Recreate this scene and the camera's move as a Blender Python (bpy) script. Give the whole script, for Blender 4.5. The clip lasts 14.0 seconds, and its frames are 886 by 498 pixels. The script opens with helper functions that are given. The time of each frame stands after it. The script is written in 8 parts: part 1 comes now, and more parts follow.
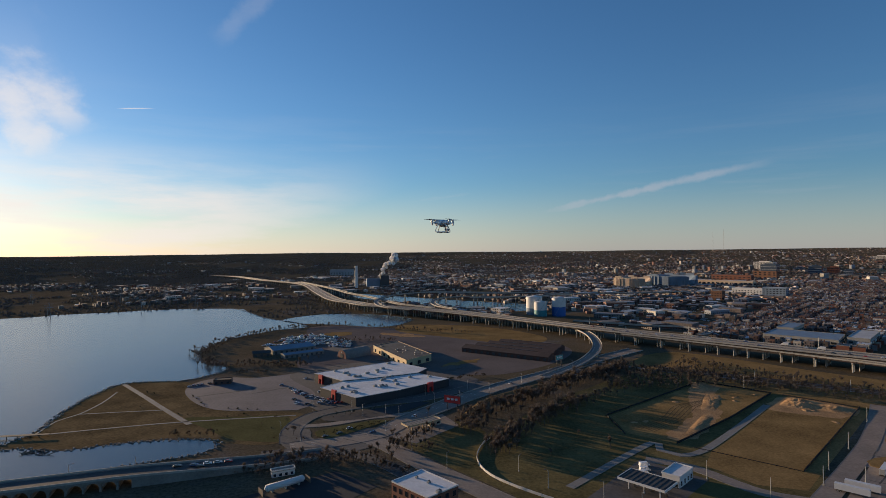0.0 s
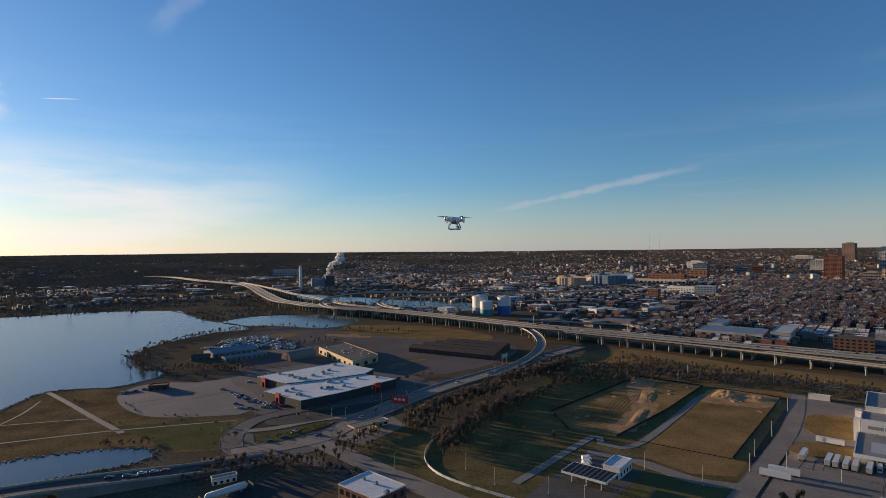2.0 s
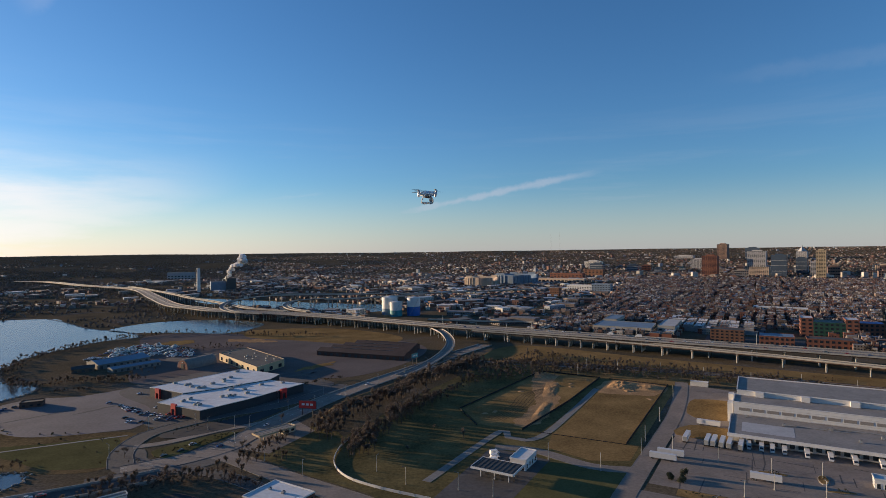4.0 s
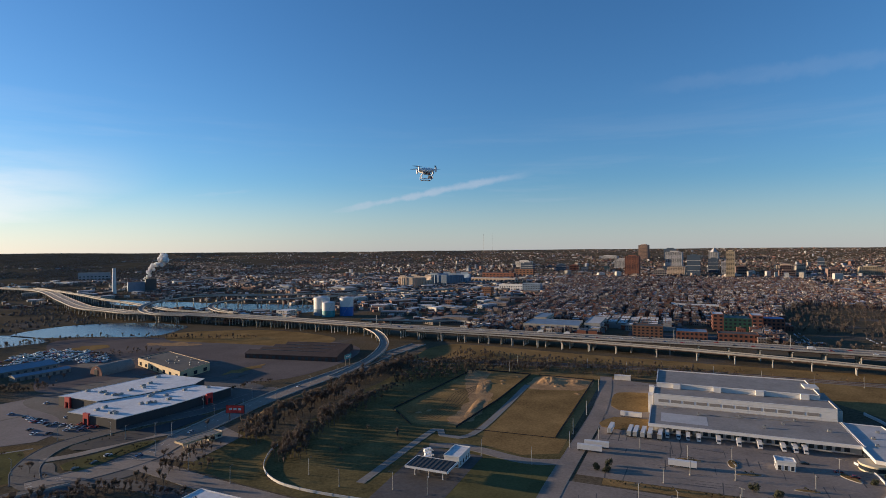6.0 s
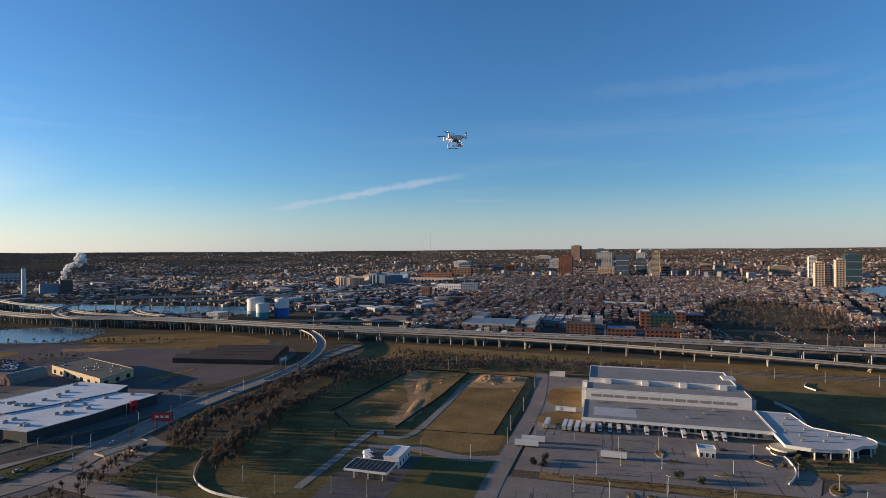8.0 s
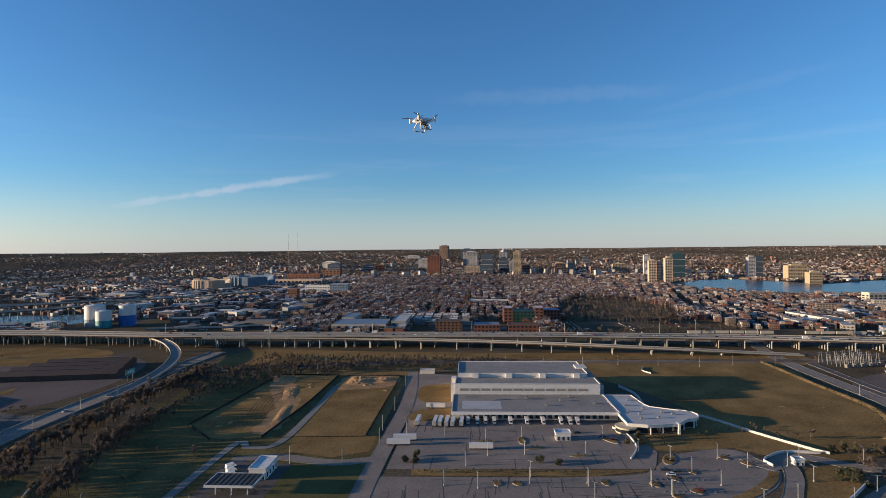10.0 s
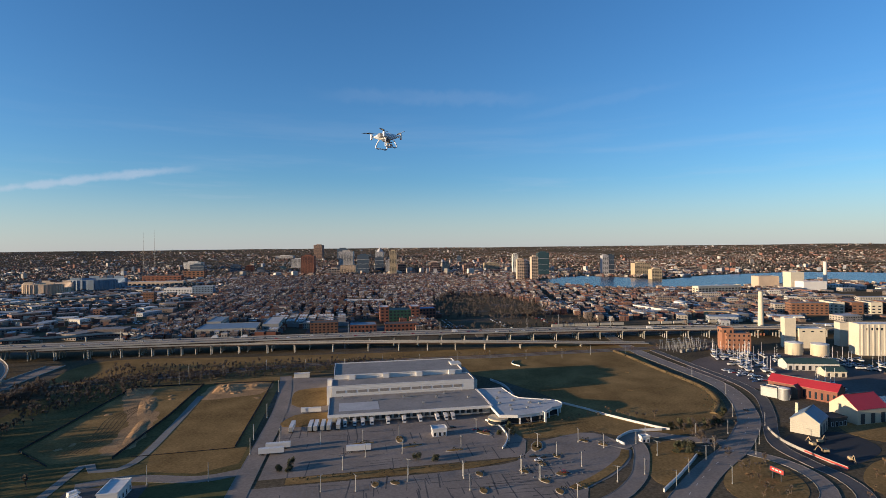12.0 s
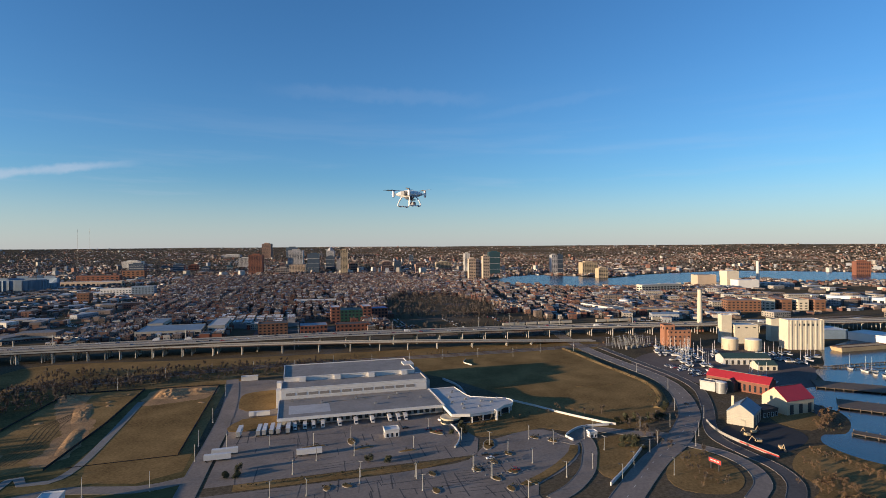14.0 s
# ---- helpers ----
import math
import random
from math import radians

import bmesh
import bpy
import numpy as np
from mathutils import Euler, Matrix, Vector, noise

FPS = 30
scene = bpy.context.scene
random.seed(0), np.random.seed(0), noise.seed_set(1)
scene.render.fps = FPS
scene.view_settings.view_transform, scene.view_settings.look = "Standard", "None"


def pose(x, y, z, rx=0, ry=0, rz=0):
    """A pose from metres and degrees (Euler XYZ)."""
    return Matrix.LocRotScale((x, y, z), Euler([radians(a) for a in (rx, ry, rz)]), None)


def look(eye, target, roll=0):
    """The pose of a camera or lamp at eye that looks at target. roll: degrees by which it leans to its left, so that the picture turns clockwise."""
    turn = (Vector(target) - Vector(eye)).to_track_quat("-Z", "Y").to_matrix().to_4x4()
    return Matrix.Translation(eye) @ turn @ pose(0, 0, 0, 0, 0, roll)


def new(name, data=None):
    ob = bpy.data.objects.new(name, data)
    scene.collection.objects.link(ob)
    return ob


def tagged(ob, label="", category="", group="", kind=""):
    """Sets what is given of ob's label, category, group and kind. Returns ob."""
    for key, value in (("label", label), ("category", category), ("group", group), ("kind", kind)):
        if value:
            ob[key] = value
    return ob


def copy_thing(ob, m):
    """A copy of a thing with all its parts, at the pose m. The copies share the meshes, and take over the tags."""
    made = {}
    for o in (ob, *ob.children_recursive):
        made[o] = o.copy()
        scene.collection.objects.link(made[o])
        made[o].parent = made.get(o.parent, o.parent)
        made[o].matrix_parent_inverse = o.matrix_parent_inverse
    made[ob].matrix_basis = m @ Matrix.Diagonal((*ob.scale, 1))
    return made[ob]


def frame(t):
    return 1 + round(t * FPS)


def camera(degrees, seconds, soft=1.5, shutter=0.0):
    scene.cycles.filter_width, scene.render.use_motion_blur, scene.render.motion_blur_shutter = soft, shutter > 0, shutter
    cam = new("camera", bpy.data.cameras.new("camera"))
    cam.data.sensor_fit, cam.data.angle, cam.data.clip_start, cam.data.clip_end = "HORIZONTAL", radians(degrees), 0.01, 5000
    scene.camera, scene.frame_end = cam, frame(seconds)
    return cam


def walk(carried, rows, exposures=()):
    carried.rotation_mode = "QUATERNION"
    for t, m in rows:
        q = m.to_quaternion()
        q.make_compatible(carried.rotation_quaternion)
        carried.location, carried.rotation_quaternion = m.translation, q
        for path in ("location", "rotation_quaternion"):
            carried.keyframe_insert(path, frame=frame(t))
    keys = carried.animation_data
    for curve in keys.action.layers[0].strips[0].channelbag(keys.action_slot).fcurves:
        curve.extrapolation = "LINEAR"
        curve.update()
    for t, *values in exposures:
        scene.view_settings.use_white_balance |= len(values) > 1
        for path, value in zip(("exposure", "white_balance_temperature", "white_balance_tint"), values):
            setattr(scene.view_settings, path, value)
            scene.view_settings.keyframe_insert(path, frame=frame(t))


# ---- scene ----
cam = camera(78.20, 14.0, soft=0.6)
PATH = [
    (0.0, pose(-0.00, 0.00, 120.00, 90.29, 0.58, 0.00)),
    (0.5, pose(-0.17, -0.02, 120.04, 90.28, 0.56, -0.25)),
    (1.0, pose(-0.37, -0.04, 120.06, 90.26, 0.49, -1.37)),
    (1.5, pose(-0.58, -0.09, 120.04, 90.24, 0.48, -3.58)),
    (2.0, pose(-0.78, -0.07, 119.97, 90.22, 0.53, -5.62)),
    (2.5, pose(-0.96, 0.02, 119.89, 90.21, 0.54, -8.28)),
    (3.0, pose(-1.15, 0.07, 119.82, 90.22, 0.61, -11.06)),
    (5.5, pose(-2.17, -0.12, 119.40, 90.17, 0.55, -20.12)),
    (6.0, pose(-2.39, 0.01, 119.34, 90.14, 0.48, -22.13)),
    (6.5, pose(-2.64, 0.10, 119.24, 90.14, 0.48, -23.82)),
    (7.0, pose(-2.82, 0.34, 119.17, 90.11, 0.40, -25.12)),
    (9.5, pose(-3.88, 1.40, 118.82, 90.08, 0.53, -37.96)),
    (10.0, pose(-3.97, 1.73, 118.89, 90.02, 0.54, -42.26)),
    (10.5, pose(-4.02, 2.05, 119.02, 89.98, 0.58, -46.26)),
    (11.0, pose(-4.06, 2.35, 119.13, 89.93, 0.60, -49.79)),
    (11.5, pose(-4.12, 2.62, 119.20, 89.88, 0.58, -52.56)),
    (12.0, pose(-4.13, 2.88, 119.24, 89.83, 0.55, -55.24)),
    (12.5, pose(-4.17, 3.10, 119.32, 89.81, 0.54, -56.95)),
    (13.0, pose(-4.17, 3.33, 119.53, 89.76, 0.50, -58.53)),
    (13.5, pose(-4.21, 3.49, 119.76, 89.73, 0.48, -59.71)),
    (14.0, pose(-4.23, 3.65, 119.86, 89.69, 0.39, -60.29)),
]
walk(cam, PATH, [(0.0, -0.02, 6000, 13), (3.0, 0.15, 5830, 13), (6.5, 0.31, 5660, 12), (14.0, 0.40, 5620, 11)])
SUN_AZIMUTH, SUN_HEIGHT = -53.0, 6.8          # degrees from +y towards +x, degrees above the horizon
sun_dir = Vector((math.sin(radians(SUN_AZIMUTH)) * math.cos(radians(SUN_HEIGHT)),
                  math.cos(radians(SUN_AZIMUTH)) * math.cos(radians(SUN_HEIGHT)), math.sin(radians(SUN_HEIGHT))))
sun = new("sun", bpy.data.lights.new("sun", "SUN"))
sun.data.energy, sun.data.angle, sun.data.color = 7.2, radians(0.53), (1.0, 0.71, 0.40)
sun.matrix_world = look(sun_dir * 300, (0, 0, 0))

world = bpy.data.worlds.new("sky")
scene.world = world
world.use_nodes = True


def sky_nodes():
    """Clear winter sky with thin high cloud and a few old vapour trails."""
    nt = world.node_tree
    N, L = nt.nodes, nt.links
    N.clear()
    out, bg = N.new("ShaderNodeOutputWorld"), N.new("ShaderNodeBackground")
    sky = N.new("ShaderNodeTexSky")
    sky.sky_type, sky.sun_disc = "NISHITA", False
    sky.sun_elevation, sky.sun_rotation = radians(SUN_HEIGHT), radians(SUN_AZIMUTH)
    sky.altitude, sky.air_density, sky.dust_density, sky.ozone_density = 100, 1.0, 0.25, 3.6
    bg.inputs["Strength"].default_value = 0.15
    L.new(bg.outputs[0], out.inputs[0])
    co = N.new("ShaderNodeTexCoord")

    def math_node(op, a, b=None, c=None):
        n = N.new("ShaderNodeMath")
        n.operation = op
        for i, v in enumerate((a, b, c)):
            if v is None:
                continue
            if isinstance(v, (int, float)):
                n.inputs[i].default_value = v
            else:
                L.new(v, n.inputs[i])
        return n.outputs[0]

    def dot(v):
        n = N.new("ShaderNodeVectorMath")
        n.operation = "DOT_PRODUCT"
        L.new(co.outputs["Generated"], n.inputs[0])
        n.inputs[1].default_value = v
        return n.outputs["Value"]

    def ramp(v, a, b, lo=0.0, hi=1.0):
        n = N.new("ShaderNodeMapRange")
        n.interpolation_type = "SMOOTHSTEP"
        L.new(v, n.inputs[0])
        for i, w in enumerate((a, b, lo, hi)):
            n.inputs[i + 1].default_value = w
        return n.outputs[0]

    def fibres(scale, stretch, detail=6.0, turn=0.0):
        m = N.new("ShaderNodeMapping")
        m.inputs["Scale"].default_value = stretch
        m.inputs["Rotation"].default_value = (0, radians(turn), 0)
        L.new(co.outputs["Generated"], m.inputs[0])
        n = N.new("ShaderNodeTexNoise")
        n.inputs["Scale"].default_value, n.inputs["Detail"].default_value, n.inputs["Roughness"].default_value = scale, detail, 0.6
        L.new(m.outputs[0], n.inputs["Vector"])
        return n.outputs["Fac"]

    def aim(az, el):
        az, el = radians(az), radians(el)
        return Vector((math.sin(az) * math.cos(el), math.cos(az) * math.cos(el), math.sin(el)))

    height = dot((0, 0, 1))
    towards_sun = dot((sun_dir.x, sun_dir.y, 0))
    # low bank of thin cloud near the sun
    bank = math_node("MULTIPLY", ramp(fibres(2.2, (1, 1, 6), 7), 0.34, 0.62, 0.22, 1.0), ramp(towards_sun, 0.62, 0.93))
    bank = math_node("MULTIPLY", bank, ramp(height, 0.20, 0.08))
    # a faint veil low all round
    veil = math_node("MULTIPLY", ramp(fibres(2.6, (1, 1, 12), 5), 0.45, 0.75, 0, 0.2), ramp(height, 0.30, 0.03))
    haze = ramp(height, 0.13, -0.01, 0.0, 0.5)
    veil = math_node("MAXIMUM", veil, haze)
    total = math_node("MAXIMUM", math_node("MULTIPLY", bank, 0.9), veil)
    ragged = fibres(30, (1, 1, 1), 5)
    wisps = fibres(5, (1, 1, 1.6), 9, 25)
    wide = fibres(9, (1, 1, 2), 5)
    # vapour trails: from, to (azimuth, elevation), half width, strength
    for a, b, wd, k in (((-39.5, 20.0), (-33.5, 9.5), 0.05, 0.5), ((-41.0, 17.0), (-35.0, 7.0), 0.05, 0.5), ((6.3, 3.1), (33.2, 8.2), 0.0095, 0.52), ((19.0, 5.6), (30.0, 7.7), 0.006, 0.3),
                        ((-31.0, 13.0), (-27.6, 13.4), 0.0010, 0.55), ((-23.0, 19.5), (-16.5, 25.5), 0.02, 0.12),
                        ((-18.8, 3.9), (-16.9, 4.6), 0.004, 0.4), ((-14.5, 3.9), (-12.5, 4.6), 0.004, 0.25),
                        ((-24.9, 5.0), (-24.0, 6.6), 0.008, 0.35),
                        ((40.0, 15.3), (69.0, 14.6), 0.018, 0.07), ((60.0, 12.5), (82.0, 15.5), 0.012, 0.04),
                        ((-6.0, 4.9), (4.5, 6.2), 0.006, 0.12)):
        p, q = aim(*a), aim(*b)
        mid, along = (p + q).normalized(), (q - p)
        across = p.cross(q).normalized()
        half = along.length / 2
        d = math_node("ABSOLUTE", dot(across))
        d = math_node("ADD", d, math_node("MULTIPLY", math_node("SUBTRACT", ragged, 0.5), wd * 1.6))
        core = ramp(d, wd, wd * 0.1)
        s = math_node("ABSOLUTE", dot(along.normalized()))
        s = math_node("ABSOLUTE", math_node("SUBTRACT", dot(along.normalized()), mid.dot(along.normalized())))
        ends = ramp(s, half, half * 0.35)
        front = ramp(dot(mid), 0.4, 0.6)
        m = math_node("MULTIPLY", math_node("MULTIPLY", core, ends), front)
        m = math_node("MULTIPLY", m, ramp(wide, 0.25, 0.6, k * 0.55, k) if wd < 0.03 else ramp(wisps, 0.40, 0.64, k * 0.08, k * 1.25))
        total = math_node("MAXIMUM", total, m)
    mix = N.new("ShaderNodeMix")
    mix.data_type = "RGBA"
    L.new(total, mix.inputs["Factor"])
    hsv = N.new("ShaderNodeHueSaturation")
    hsv.inputs["Saturation"].default_value = 1.03
    L.new(sky.outputs[0], hsv.inputs["Color"])
    L.new(hsv.outputs[0], mix.inputs["A"])
    # cloud takes the light of the low sun, stronger towards it
    lit = N.new("ShaderNodeMix")
    lit.data_type = "RGBA"
    L.new(ramp(towards_sun, 0.3, 1.0), lit.inputs["Factor"])
    lit.inputs["A"].default_value, lit.inputs["B"].default_value = CLOUD_FAR, CLOUD_SUN
    L.new(lit.outputs["Result"], mix.inputs["B"])
    L.new(mix.outputs["Result"], bg.inputs[0])


CLOUD_FAR, CLOUD_SUN = (3.3, 3.25, 3.3, 1), (6.6, 5.8, 4.9, 1)
sky_nodes()

# ---- materials ----
def surface(name, base, rough=0.85, vary=0.25, broad=0.05, fine=1.2, metal=0.0, bump=0.0, tint=None, per="", spec=0.4):
    """Colour that varies at two scales (per metre), with fine relief. per: 'object' or 'island' shifts each piece a little."""
    m = bpy.data.materials.new(name)
    m.use_nodes = True
    N, L = m.node_tree.nodes, m.node_tree.links
    sh = N["Principled BSDF"]
    sh.inputs["Roughness"].default_value, sh.inputs["Metallic"].default_value = rough, metal
    sh.inputs["Specular IOR Level"].default_value = spec
    co = N.new("ShaderNodeTexCoord")
    a, b = N.new("ShaderNodeTexNoise"), N.new("ShaderNodeTexNoise")
    for n, s, d in ((a, broad, 5), (b, fine, 3)):
        n.inputs["Scale"].default_value, n.inputs["Detail"].default_value, n.inputs["Roughness"].default_value = s, d, 0.6
        L.new(co.outputs["Object"], n.inputs["Vector"])
    lo = [c * (1 - vary) for c in base]
    hi = [min(1, c * (1 + vary)) for c in (tint or base)]
    r = N.new("ShaderNodeValToRGB")
    r.color_ramp.elements[0].position, r.color_ramp.elements[1].position = 0.3, 0.7
    r.color_ramp.elements[0].color, r.color_ramp.elements[1].color = (*lo, 1), (*hi, 1)
    add = N.new("ShaderNodeMath")
    add.operation = "MULTIPLY_ADD"
    L.new(b.outputs["Fac"], add.inputs[0])
    add.inputs[1].default_value = 0.45
    mul = N.new("ShaderNodeMath")
    mul.operation = "MULTIPLY"
    L.new(a.outputs["Fac"], mul.inputs[0])
    mul.inputs[1].default_value = 0.55
    L.new(mul.outputs[0], add.inputs[2])
    L.new(add.outputs[0], r.inputs[0])
    col = r.outputs[0]
    if per:
        if per == "object":
            rnd = N.new("ShaderNodeObjectInfo").outputs["Random"]
        else:
            rnd = N.new("ShaderNodeNewGeometry").outputs["Random Per Island"]
        hsv = N.new("ShaderNodeHueSaturation")
        mr = N.new("ShaderNodeMapRange")
        L.new(rnd, mr.inputs[0])
        mr.inputs[3].default_value, mr.inputs[4].default_value = 0.65, 1.4
        L.new(mr.outputs[0], hsv.inputs["Value"])
        L.new(col, hsv.inputs["Color"])
        col = hsv.outputs[0]
    L.new(col, sh.inputs["Base Color"])
    if bump:
        bp = N.new("ShaderNodeBump")
        bp.inputs["Strength"].default_value, bp.inputs["Distance"].default_value = 0.6, bump
        L.new(b.outputs["Fac"], bp.inputs["Height"])
        L.new(bp.outputs[0], sh.inputs["Normal"])
    return m


def many(name, colours, rough=0.85, fine=0.4):
    """One colour out of several for each separate piece of a mesh, with grain."""
    m = bpy.data.materials.new(name)
    m.use_nodes = True
    N, L = m.node_tree.nodes, m.node_tree.links
    sh = N["Principled BSDF"]
    sh.inputs["Roughness"].default_value = rough
    r = N.new("ShaderNodeValToRGB")
    r.color_ramp.interpolation = "CONSTANT"
    while len(r.color_ramp.elements) < len(colours):
        r.color_ramp.elements.new(0.5)
    for i, c in enumerate(colours):
        r.color_ramp.elements[i].position, r.color_ramp.elements[i].color = i / len(colours), (*c, 1)
    L.new(N.new("ShaderNodeNewGeometry").outputs["Random Per Island"], r.inputs[0])
    n = N.new("ShaderNodeTexNoise")
    n.inputs["Scale"].default_value = fine
    L.new(N.new("ShaderNodeTexCoord").outputs["Object"], n.inputs["Vector"])
    hsv = N.new("ShaderNodeHueSaturation")
    mr = N.new("ShaderNodeMapRange")
    L.new(n.outputs["Fac"], mr.inputs[0])
    mr.inputs[1].default_value, mr.inputs[2].default_value, mr.inputs[3].default_value, mr.inputs[4].default_value = 0.3, 0.7, 0.75, 1.25
    L.new(mr.outputs[0], hsv.inputs["Value"])
    L.new(r.outputs[0], hsv.inputs["Color"])
    L.new(hsv.outputs[0], sh.inputs["Base Color"])
    return m


def water_material():
    m = surface("water", (0.030, 0.036, 0.038), 0.24, 0.2, 0.01, 0.3, spec=0.5)
    N, L = m.node_tree.nodes, m.node_tree.links
    sh = N["Principled BSDF"]
    n = N.new("ShaderNodeTexNoise")
    n.inputs["Scale"].default_value, n.inputs["Detail"].default_value = 0.35, 4
    L.new(N.new("ShaderNodeTexCoord").outputs["Object"], n.inputs["Vector"])
    bp = N.new("ShaderNodeBump")
    bp.inputs["Strength"].default_value, bp.inputs["Distance"].default_value = 0.5, 0.12
    L.new(n.outputs["Fac"], bp.inputs["Height"])
    L.new(bp.outputs[0], sh.inputs["Normal"])
    return m


def land_material():
    """Winter land: dull grass, bare woods, bare earth and worn yards in patches of their own."""
    m = bpy.data.materials.new("winter_land")
    m.use_nodes = True
    N, L = m.node_tree.nodes, m.node_tree.links
    sh = N["Principled BSDF"]
    sh.inputs["Roughness"].default_value = 1.0
    sh.inputs["Specular IOR Level"].default_value = 0.0
    co = N.new("ShaderNodeTexCoord")

    def noise_at(s, d=5):
        n = N.new("ShaderNodeTexNoise")
        n.inputs["Scale"].default_value, n.inputs["Detail"].default_value, n.inputs["Roughness"].default_value = s, d, 0.65
        L.new(co.outputs["Object"], n.inputs["Vector"])
        return n.outputs["Fac"]
    r = N.new("ShaderNodeValToRGB")
    cols = [(0.30, (0.066, 0.057, 0.044)), (0.45, (0.108, 0.086, 0.054)), (0.55, (0.120, 0.094, 0.062)), (0.68, (0.126, 0.114, 0.102))]
    while len(r.color_ramp.elements) < len(cols):
        r.color_ramp.elements.new(0.5)
    for e, (p, c) in zip(r.color_ramp.elements, cols):
        e.position, e.color = p, (*c, 1)
    L.new(noise_at(0.012, 7), r.inputs[0])
    hsv = N.new("ShaderNodeHueSaturation")
    mr = N.new("ShaderNodeMapRange")
    L.new(noise_at(0.5, 4), mr.inputs[0])
    mr.inputs[1].default_value, mr.inputs[2].default_value, mr.inputs[3].default_value, mr.inputs[4].default_value = 0.3, 0.7, 0.6, 1.4
    L.new(mr.outputs[0], hsv.inputs["Value"])
    L.new(r.outputs[0], hsv.inputs["Color"])
    L.new(hsv.outputs[0], sh.inputs["Base Color"])
    return m


LAND = land_material()
WATER = water_material()
GRASS = surface("dry_grass", (0.165, 0.108, 0.046), 0.95, 0.45, 0.03, 0.6, bump=0.1, tint=(0.245, 0.158, 0.066), spec=0.0)
GRASS_SHORE = surface("rough_shore_grass", (0.105, 0.078, 0.042), 0.95, 0.5, 0.04, 0.5, bump=0.15, tint=(0.175, 0.122, 0.060), spec=0.0)
GREEN = surface("short_grass", (0.115, 0.102, 0.044), 0.95, 0.35, 0.05, 0.6, bump=0.1, spec=0.0)
# Dull green-brown turf, kept darker to stand in for long tree shade.
GREEN_DULL = surface("dull_shaded_turf", (0.085, 0.076, 0.036), 0.95, 0.45, 0.04, 0.5, bump=0.1, tint=(0.150, 0.115, 0.050), spec=0.0)
DIRT = surface("bare_earth", (0.345, 0.215, 0.110), 0.95, 0.45, 0.10, 0.8, bump=0.2, spec=0.0)
GRAVEL = surface("gravel_yard", (0.150, 0.124, 0.110), 0.95, 0.3, 0.02, 0.5, spec=0.0)
ASPHALT = surface("asphalt", (0.088, 0.080, 0.075), 0.9, 0.4, 0.03, 0.5, spec=0.25)
ASPHALT_OLD = surface("worn_asphalt", (0.212, 0.174, 0.143), 0.9, 0.34, 0.05, 0.6, spec=0.25)
ASPHALT_NEW = surface("dark_asphalt", (0.03, 0.03, 0.033), 0.9, 0.25, 0.03, 0.5, spec=0.3)
LOT_MAUVE = surface("mauve_grey_asphalt", (0.128, 0.112, 0.116), 0.9, 0.3, 0.03, 0.5, spec=0.25)
CONCRETE = surface("concrete", (0.32, 0.30, 0.26), 0.85, 0.2, 0.06, 0.7, bump=0.02)
CONCRETE_DARK = surface("weathered_concrete", (0.19, 0.175, 0.155), 0.9, 0.3, 0.06, 0.7, bump=0.02)
PAINT = surface("white_paint", (0.59, 0.57, 0.54), 0.6, 0.08, 0.1, 1.0)
PAINT_OLD = surface("aged_white_paint", (0.54, 0.51, 0.46), 0.7, 0.15, 0.15, 1.5)
CREAM = surface("cream_render", (0.52, 0.46, 0.35), 0.8, 0.12, 0.1, 0.8)
ROOF_WHITE = surface("white_roofing", (0.58, 0.575, 0.57), 0.7, 0.22, 0.06, 0.4)
ROOF_GREY = surface("grey_roofing", (0.235, 0.213, 0.190), 0.85, 0.3, 0.08, 0.6)
ROOF_PALE = surface("pale_grey_roofing", (0.40, 0.39, 0.38), 0.8, 0.22, 0.08, 0.6)
ROOF_DARK = surface("dark_roofing", (0.055, 0.052, 0.05), 0.85, 0.3, 0.08, 0.6)
METAL_DARK = surface("dark_steel", (0.07, 0.07, 0.072), 0.5, 0.2, 0.3, 2.0, metal=0.6)
STEEL = surface("galvanised_steel", (0.30, 0.30, 0.29), 0.55, 0.15, 0.3, 2.0, metal=0.4)
DARK_WALL = surface("charcoal_cladding", (0.035, 0.034, 0.036), 0.7, 0.2, 0.1, 0.8)
BRICK = surface("red_brick", (0.175, 0.072, 0.046), 0.9, 0.25, 0.15, 1.5, bump=0.01)
BRICK_BROWN = surface("brown_brick", (0.17, 0.085, 0.05), 0.9, 0.25, 0.15, 1.5, bump=0.01)
RED = surface("red_paint", (0.50, 0.035, 0.03), 0.5, 0.12, 0.2, 1.5)
RED_ROOF = surface("red_sheet_roof", (0.34, 0.026, 0.034), 0.5, 0.15, 0.15, 1.0)
GREEN_ROOF = surface("green_sheet_roof", (0.035, 0.065, 0.055), 0.6, 0.2, 0.15, 1.0)
BLUE_ROOF = surface("blue_grey_roof", (0.15, 0.20, 0.26), 0.6, 0.2, 0.08, 0.6)
BLUE = surface("blue_paint", (0.025, 0.10, 0.33), 0.5, 0.2, 0.1, 0.7)
TEAL = surface("teal_paint", (0.05, 0.22, 0.24), 0.5, 0.2, 0.1, 0.7)
OCHRE = surface("yellow_ochre_wall", (0.44, 0.33, 0.19), 0.8, 0.2, 0.1, 0.8)
RUST = surface("rusted_steel", (0.085, 0.048, 0.036), 0.85, 0.4, 0.08, 0.7)
RUBBER = surface("black_rubber", (0.018, 0.018, 0.018), 0.8, 0.2)
GLASS = surface("dark_window_glass", (0.02, 0.026, 0.034), 0.08, 0.15, 0.2, 1.0, spec=0.7)
SIDING = surface("beige_siding", (0.50, 0.42, 0.29), 0.75, 0.1, 0.2, 1.5)
